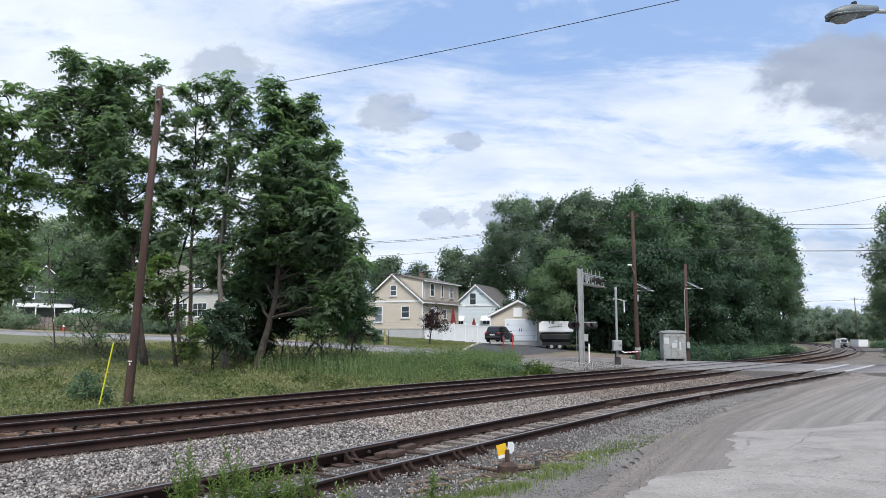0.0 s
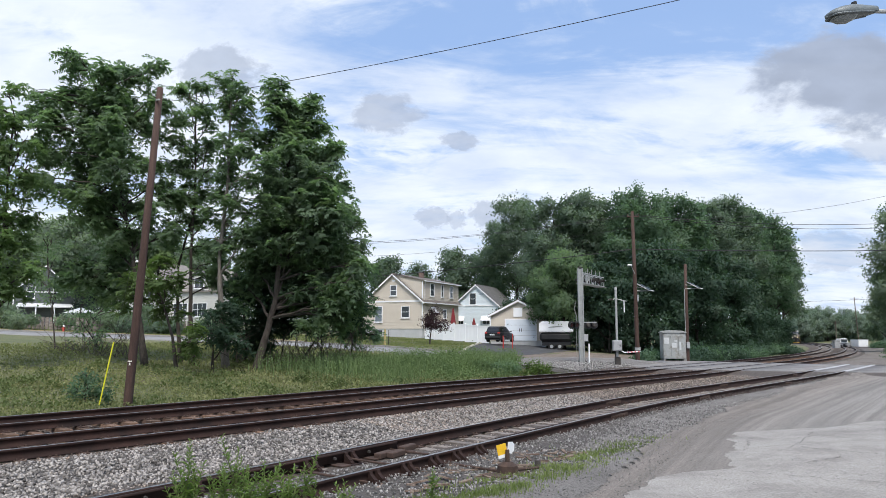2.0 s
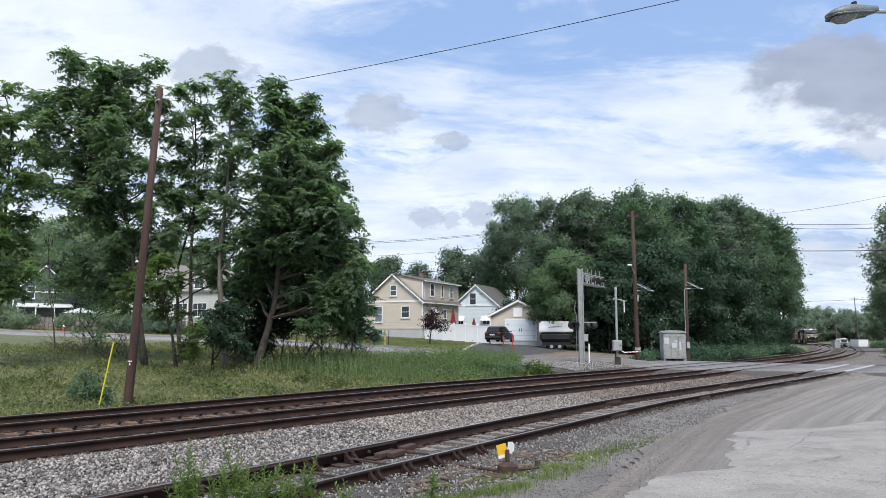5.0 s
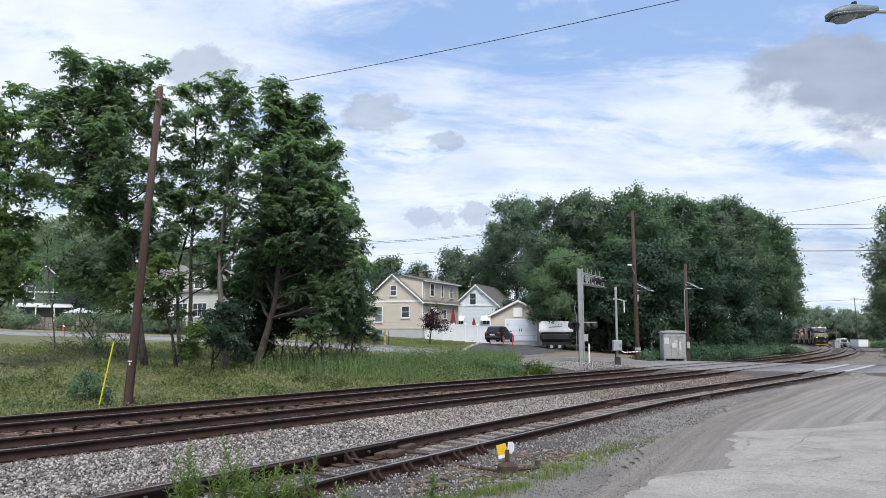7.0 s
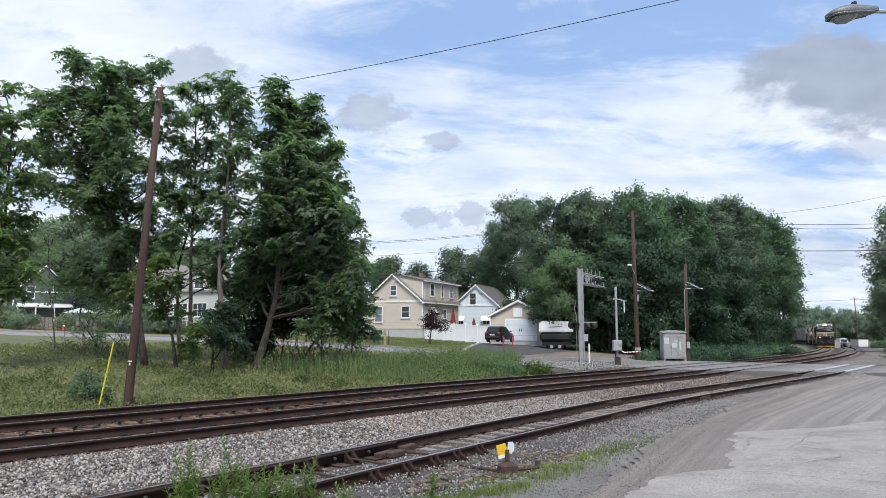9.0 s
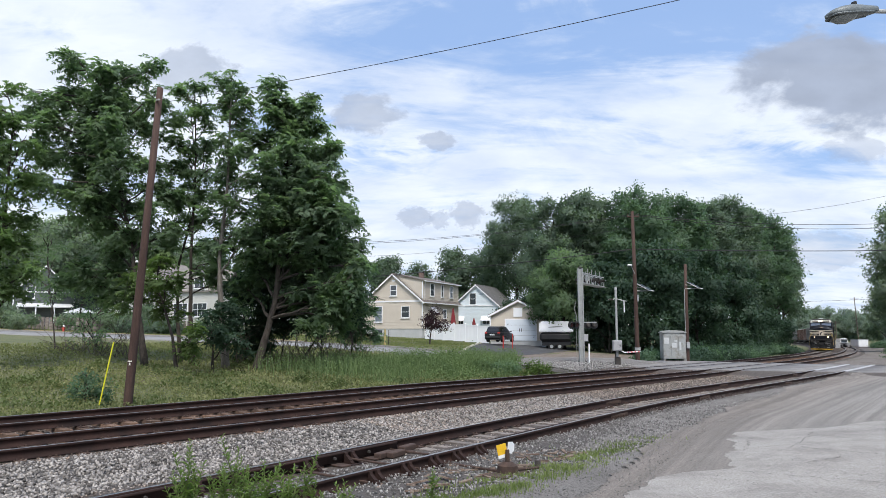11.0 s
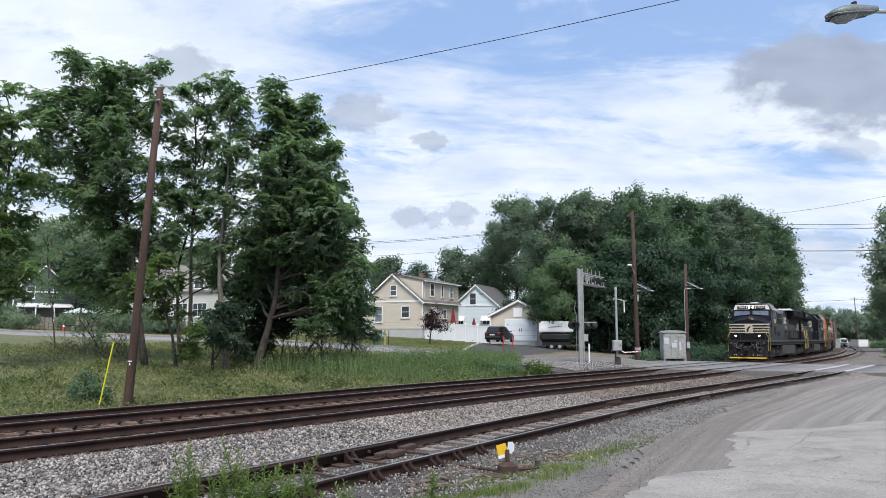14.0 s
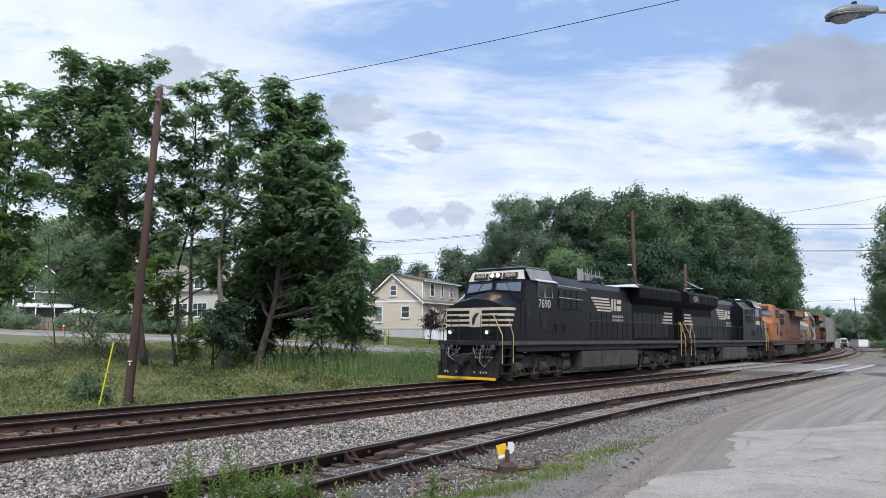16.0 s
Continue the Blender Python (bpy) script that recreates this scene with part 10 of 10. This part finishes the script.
def recolour(loco, names, material):
    for o in loco.children_recursive:
        if o.name.split(".")[0] in names and o.type == "MESH":
            o.data.materials[0] = material


recolour(third, ("engine_hood", "hood_door", "auxiliary_cab", "frame"), M_ORANGE_DIRTY)
recolour(third, ("sunshade", "wing_front"), M_UNDER)
recolour(third, ("radiator_hood",), M_SOOT)
recolour(fourth, ("nose", "auxiliary_cab"), M_SILVER)
recolour(fourth, ("wing_front",), M_UNDER)
recolour(fourth, ("engine_hood", "hood_door", "frame", "cab_side"), M_ORANGE_DIRTY)
recolour(fourth, ("radiator_hood",), M_SOOT)


def two_axle_truck(parent, xc):
    bm = bmesh.new()
    for sg in (-1, 1):
        prism([(-1.2, 0.4), (-1.2, 0.62), (-0.5, 0.85), (0.5, 0.85), (1.2, 0.62), (1.2, 0.4), (0.5, 0.3), (-0.5, 0.3)], 1, *sorted((sg * 0.95, sg * 1.08)), bm)
    box(bm, -0.25, 0.25, -1.0, 1.0, 0.45, 0.85)
    t = part("truck", bm, M_UNDER, parent)
    t.matrix_basis = pose(xc, 0, 0)
    for ax in (-0.89, 0.89):
        w = new("wheelset", WHEELSET)
        w.parent = t
        w.matrix_basis = pose(ax, 0, WHEEL_R - 0.07)
        w.scale = (0.87, 1, 0.87)


def freight_car(label, material, kind):
    t = thing("freight_car", None, label, "freight car", "freight cars")
    L = 8.6
    part("frame", B(-L, L, -1.3, 1.3, 1.0, 1.25, 0.02), M_UNDER, t)
    if kind == "hopper":
        bm = bmesh.new()
        for sg in (-1, 1):
            prism([(sg * 1.5, 1.25), (sg * 1.58, 1.25), (sg * 1.58, 4.6), (sg * 1.5, 4.6)], 0, -L + 0.6, L - 0.6, bm)
        part("side", bm, material, t)
        for o in (-1, 1):
            part("end_slope", loft([[(o * (L - 0.7), -1.52, 3.2), (o * (L - 0.7), 1.52, 3.2), (o * (L - 0.7), 1.52, 4.6), (o * (L - 0.7), -1.52, 4.6)],
                                    [(o * (L - 0.76), -1.52, 3.2), (o * (L - 0.76), 1.52, 3.2), (o * (L - 0.76), 1.52, 4.6), (o * (L - 0.76), -1.52, 4.6)]]), material, t)
            part("slope_sheet", loft([[(o * (L - 0.8), -1.5, 3.2), (o * (L - 0.8), 1.5, 3.2), (o * (L - 0.8), 1.5, 3.14), (o * (L - 0.8), -1.5, 3.14)],
                                      [(o * (L - 3.6), -1.5, 1.3), (o * (L - 3.6), 1.5, 1.3), (o * (L - 3.6), 1.5, 1.24), (o * (L - 3.6), -1.5, 1.24)]]), material, t)
            part("load", loft([[(0.02 * o, -1.45, 3.0), (0.02 * o, 1.45, 3.0), (0.02 * o, 1.45, 4.55), (0.02 * o, 0, 4.8), (0.02 * o, -1.45, 4.55)],
                               [(o * (L - 0.9), -1.45, 3.2), (o * (L - 0.9), 1.45, 3.2), (o * (L - 0.9), 1.45, 4.4), (o * (L - 0.9), 0, 4.55), (o * (L - 0.9), -1.45, 4.4)]]), M_BLACK, t)
        for k in range(13):
            x = -L + 1.1 + k * (2 * L - 2.2) / 12
            for sg in (-1, 1):
                part("rib", B(x - 0.06, x + 0.06, *sorted((sg * 1.58, sg * 1.66)), 1.3, 4.55), material, t)
    else:
        body = part("body", B(-L + 0.3, L - 0.3, -1.52, 1.52, 1.2, 4.5, 0.05), material, t)
        part("roof", prism([(-1.52, 4.5), (1.52, 4.5), (0.6, 4.72), (-0.6, 4.72)], 0, -L + 0.3, L - 0.3), M_SILVER, t)
        for sg in (-1, 1):
            part("door", B(-1.3, 1.3, *sorted((sg * 1.52, sg * 1.6)), 1.3, 4.3, 0.02), material, body)
            for k in range(12):
                x = -L + 0.8 + k * 1.42
                if abs(x) > 1.5:
                    part("rib", B(x - 0.05, x + 0.05, *sorted((sg * 1.52, sg * 1.57)), 1.25, 4.45), material, body)
    for o in (-1, 1):
        part("coupler", B(*sorted((o * L, o * (L + 0.75))), -0.13, 0.13, 0.78, 1.0, 0.03), M_UNDER, t)
        two_axle_truck(t, o * (L - 2.0))
    return t


cars = [freight_car("grey steel hopper car with a dark load", M_HOPPER, "hopper"), freight_car("grey steel hopper car with a dark load", M_HOPPER, "hopper"),
        freight_car("brown boxcar with ribbed sides", M_BROWN, "box"), freight_car("brown boxcar with ribbed sides", M_BROWN, "box"), freight_car("grey steel hopper car with a dark load", M_HOPPER, "hopper")]
# ---------------------------------------------------------------- low grey clouds far away
def cloud_mat(name, seed, colour, thick):
    m = bpy.data.materials.new(name)
    m.use_nodes = True
    nt = m.node_tree
    lk = nt.links.new
    nt.nodes.clear()
    tc = nt.nodes.new("ShaderNodeTexCoord")
    mp = nt.nodes.new("ShaderNodeMapping")
    mp.inputs["Location"].default_value = (seed * 3.7, seed, 0)
    lk(tc.outputs["Object"], mp.inputs[0])
    n1 = node(nt, "ShaderNodeTexNoise", Scale=1.9, Detail=8.0, Roughness=0.58, Distortion=0.12)
    lk(mp.outputs[0], n1.inputs["Vector"])
    ln = nt.nodes.new("ShaderNodeVectorMath"); ln.operation = "LENGTH"
    lk(tc.outputs["Object"], ln.inputs[0])
    # denser within, thin and torn towards the rim
    a = nt.nodes.new("ShaderNodeMath"); a.operation = "MULTIPLY_ADD"
    a.inputs[1].default_value, a.inputs[2].default_value = -0.80, 0.64
    lk(ln.outputs["Value"], a.inputs[0])
    b = nt.nodes.new("ShaderNodeMath")
    lk(a.outputs[0], b.inputs[0]); lk(n1.outputs["Fac"], b.inputs[1])
    mr = node(nt, "ShaderNodeMapRange")
    mr.interpolation_type = "SMOOTHSTEP"
    mr.inputs["From Min"].default_value, mr.inputs["From Max"].default_value = 0.56, 0.78
    mr.inputs["To Max"].default_value = thick
    lk(b.outputs[0], mr.inputs["Value"])
    n2 = node(nt, "ShaderNodeTexNoise", Scale=3.0, Detail=5.0)
    lk(mp.outputs[0], n2.inputs["Vector"])
    mx = nt.nodes.new("ShaderNodeMix"); mx.data_type = "RGBA"
    lk(n2.outputs["Fac"], mx.inputs["Factor"])
    mx.inputs[6].default_value = (*[c * 0.82 for c in colour], 1)
    mx.inputs[7].default_value = (*[c * 1.2 for c in colour], 1)
    em = nt.nodes.new("ShaderNodeEmission")
    lk(mx.outputs[2], em.inputs["Color"])
    tp = nt.nodes.new("ShaderNodeBsdfTransparent")
    ms = nt.nodes.new("ShaderNodeMixShader")
    lk(mr.outputs[0], ms.inputs[0]); lk(tp.outputs[0], ms.inputs[1]); lk(em.outputs[0], ms.inputs[2])
    out = nt.nodes.new("ShaderNodeOutputMaterial")
    lk(ms.outputs[0], out.inputs["Surface"])
    return m


CLOUDS = []


def cloud(x, y, z, w, h, seed, colour, thick, dx):
    """A thin bank of cloud, gently domed, seen from below and afar."""
    n = 14
    u = np.linspace(-1, 1, n)
    U, V = np.meshgrid(u, u, indexing="ij")
    P = np.stack([U.ravel(), 0.25 * (U ** 2 + V ** 2).ravel(), V.ravel()], 1)
    ob = sheet("cloud", P, grid_faces(n, n), cloud_mat("cloud_vapour", seed, colour, thick), smooth=True)
    ob.scale = (w, w, h)
    tagged(ob, "small grey low cloud drifting across the sky", "cloud", "low clouds", kind="structure")
    ob.visible_shadow = False
    CLOUDS.append((ob, Matrix.Translation((x, y, z)), dx))


GREY = (0.31, 0.36, 0.465)
cloud(1480, 2400, 880, 520, 290, 1, GREY, 0.95, -108)
cloud(-183, 2400, 753, 185, 118, 2, GREY, 0.62, -129)
cloud(75, 2400, 651, 105, 58, 3, GREY, 0.6, -136)
cloud(-17, 2400, 387, 105, 58, 4, GREY, 0.55, -106)
cloud(59, 2400, 379, 58, 46, 5, GREY, 0.45, -104)
cloud(161, 2400, 400, 92, 74, 6, GREY, 0.55, -117)
cloud(-762, 2400, 914, 221, 148, 7, GREY, 0.6, -180)
cloud(1361, 2400, 270, 221, 118, 8, GREY, 0.35, -57)
cloud(1500, 2400, 626, 178, 76, 9, GREY, 0.4, -113)



# ---------------------------------------------------------------- what moves
def vehicle_pose(s_mid, base, turned):
    """A vehicle with its middle at s_mid whose two trucks follow the line; it runs towards smaller s."""
    a, b = on_line(s_mid - base, 0.0), on_line(s_mid + base, 0.0)
    d = a - b
    yaw = math.degrees(math.atan2(d[1], d[0]))
    pitch = -math.degrees(math.atan2(d[2], math.hypot(d[0], d[1])))
    c = (a + b) / 2
    return pose(c[0], c[1], c[2], 0, -pitch if turned else pitch, yaw + (180 if turned else 0))


def motions():
    times = [0.5 * k for k in range(33)]
    # the train: lead, second turned about, two more locomotives, then cars
    mids, s = [], 0.0
    for v in (lead, second, third, fourth):
        head, tail = (9.85, 10.72) if v is second else (10.72, 9.85)
        mids.append((v, s + head, TRUCK_X * FIT, v is second))
        s += head + tail
    for c in cars:
        mids.append((c, s + 9.35, 6.6, False))
        s += 18.7
    for v, off, base, turned in mids:
        walk(v, [(t, vehicle_pose(FRONT16 + SPEED * (16 - t) + off, base, turned)) for t in times])
    # rolling wheels of the first two locomotives
    step = 1 / FPS
    for w, ax, sense in SPINNING:
        turn = math.degrees(SPEED * step / WHEEL_R) * (1 if sense > 0 else -1)
        if w.parent.parent in (lead, second):
            walk(w, [(k * step, pose(ax, 0, WHEEL_R, 0, (turn * k) % 360, 0)) for k in range(481)])
    # crowns sway in the breeze
    for crown, seed, h in SWAY:
        r = random.Random(seed)
        amp = 0.35 if seed < 100 else 0.12
        p1, p2, f1, f2 = r.uniform(0, 6), r.uniform(0, 6), r.uniform(0.9, 1.3), r.uniform(1.7, 2.3)
        walk(crown, [(t, pose(0, 0, 0, amp * math.sin(f1 * t + p1) * 0.6, amp * (math.sin(f1 * t + p2) + 0.5 * math.sin(f2 * t + p1)), 0)) for t in times])
    # low clouds drift
    for c, m0, dx in CLOUDS:
        walk(c, [(0.0, m0), (8.0, Matrix.Translation((dx / 2, 0, 0)) @ m0), (16.0, Matrix.Translation((dx, 0, 0)) @ m0)])


motions()
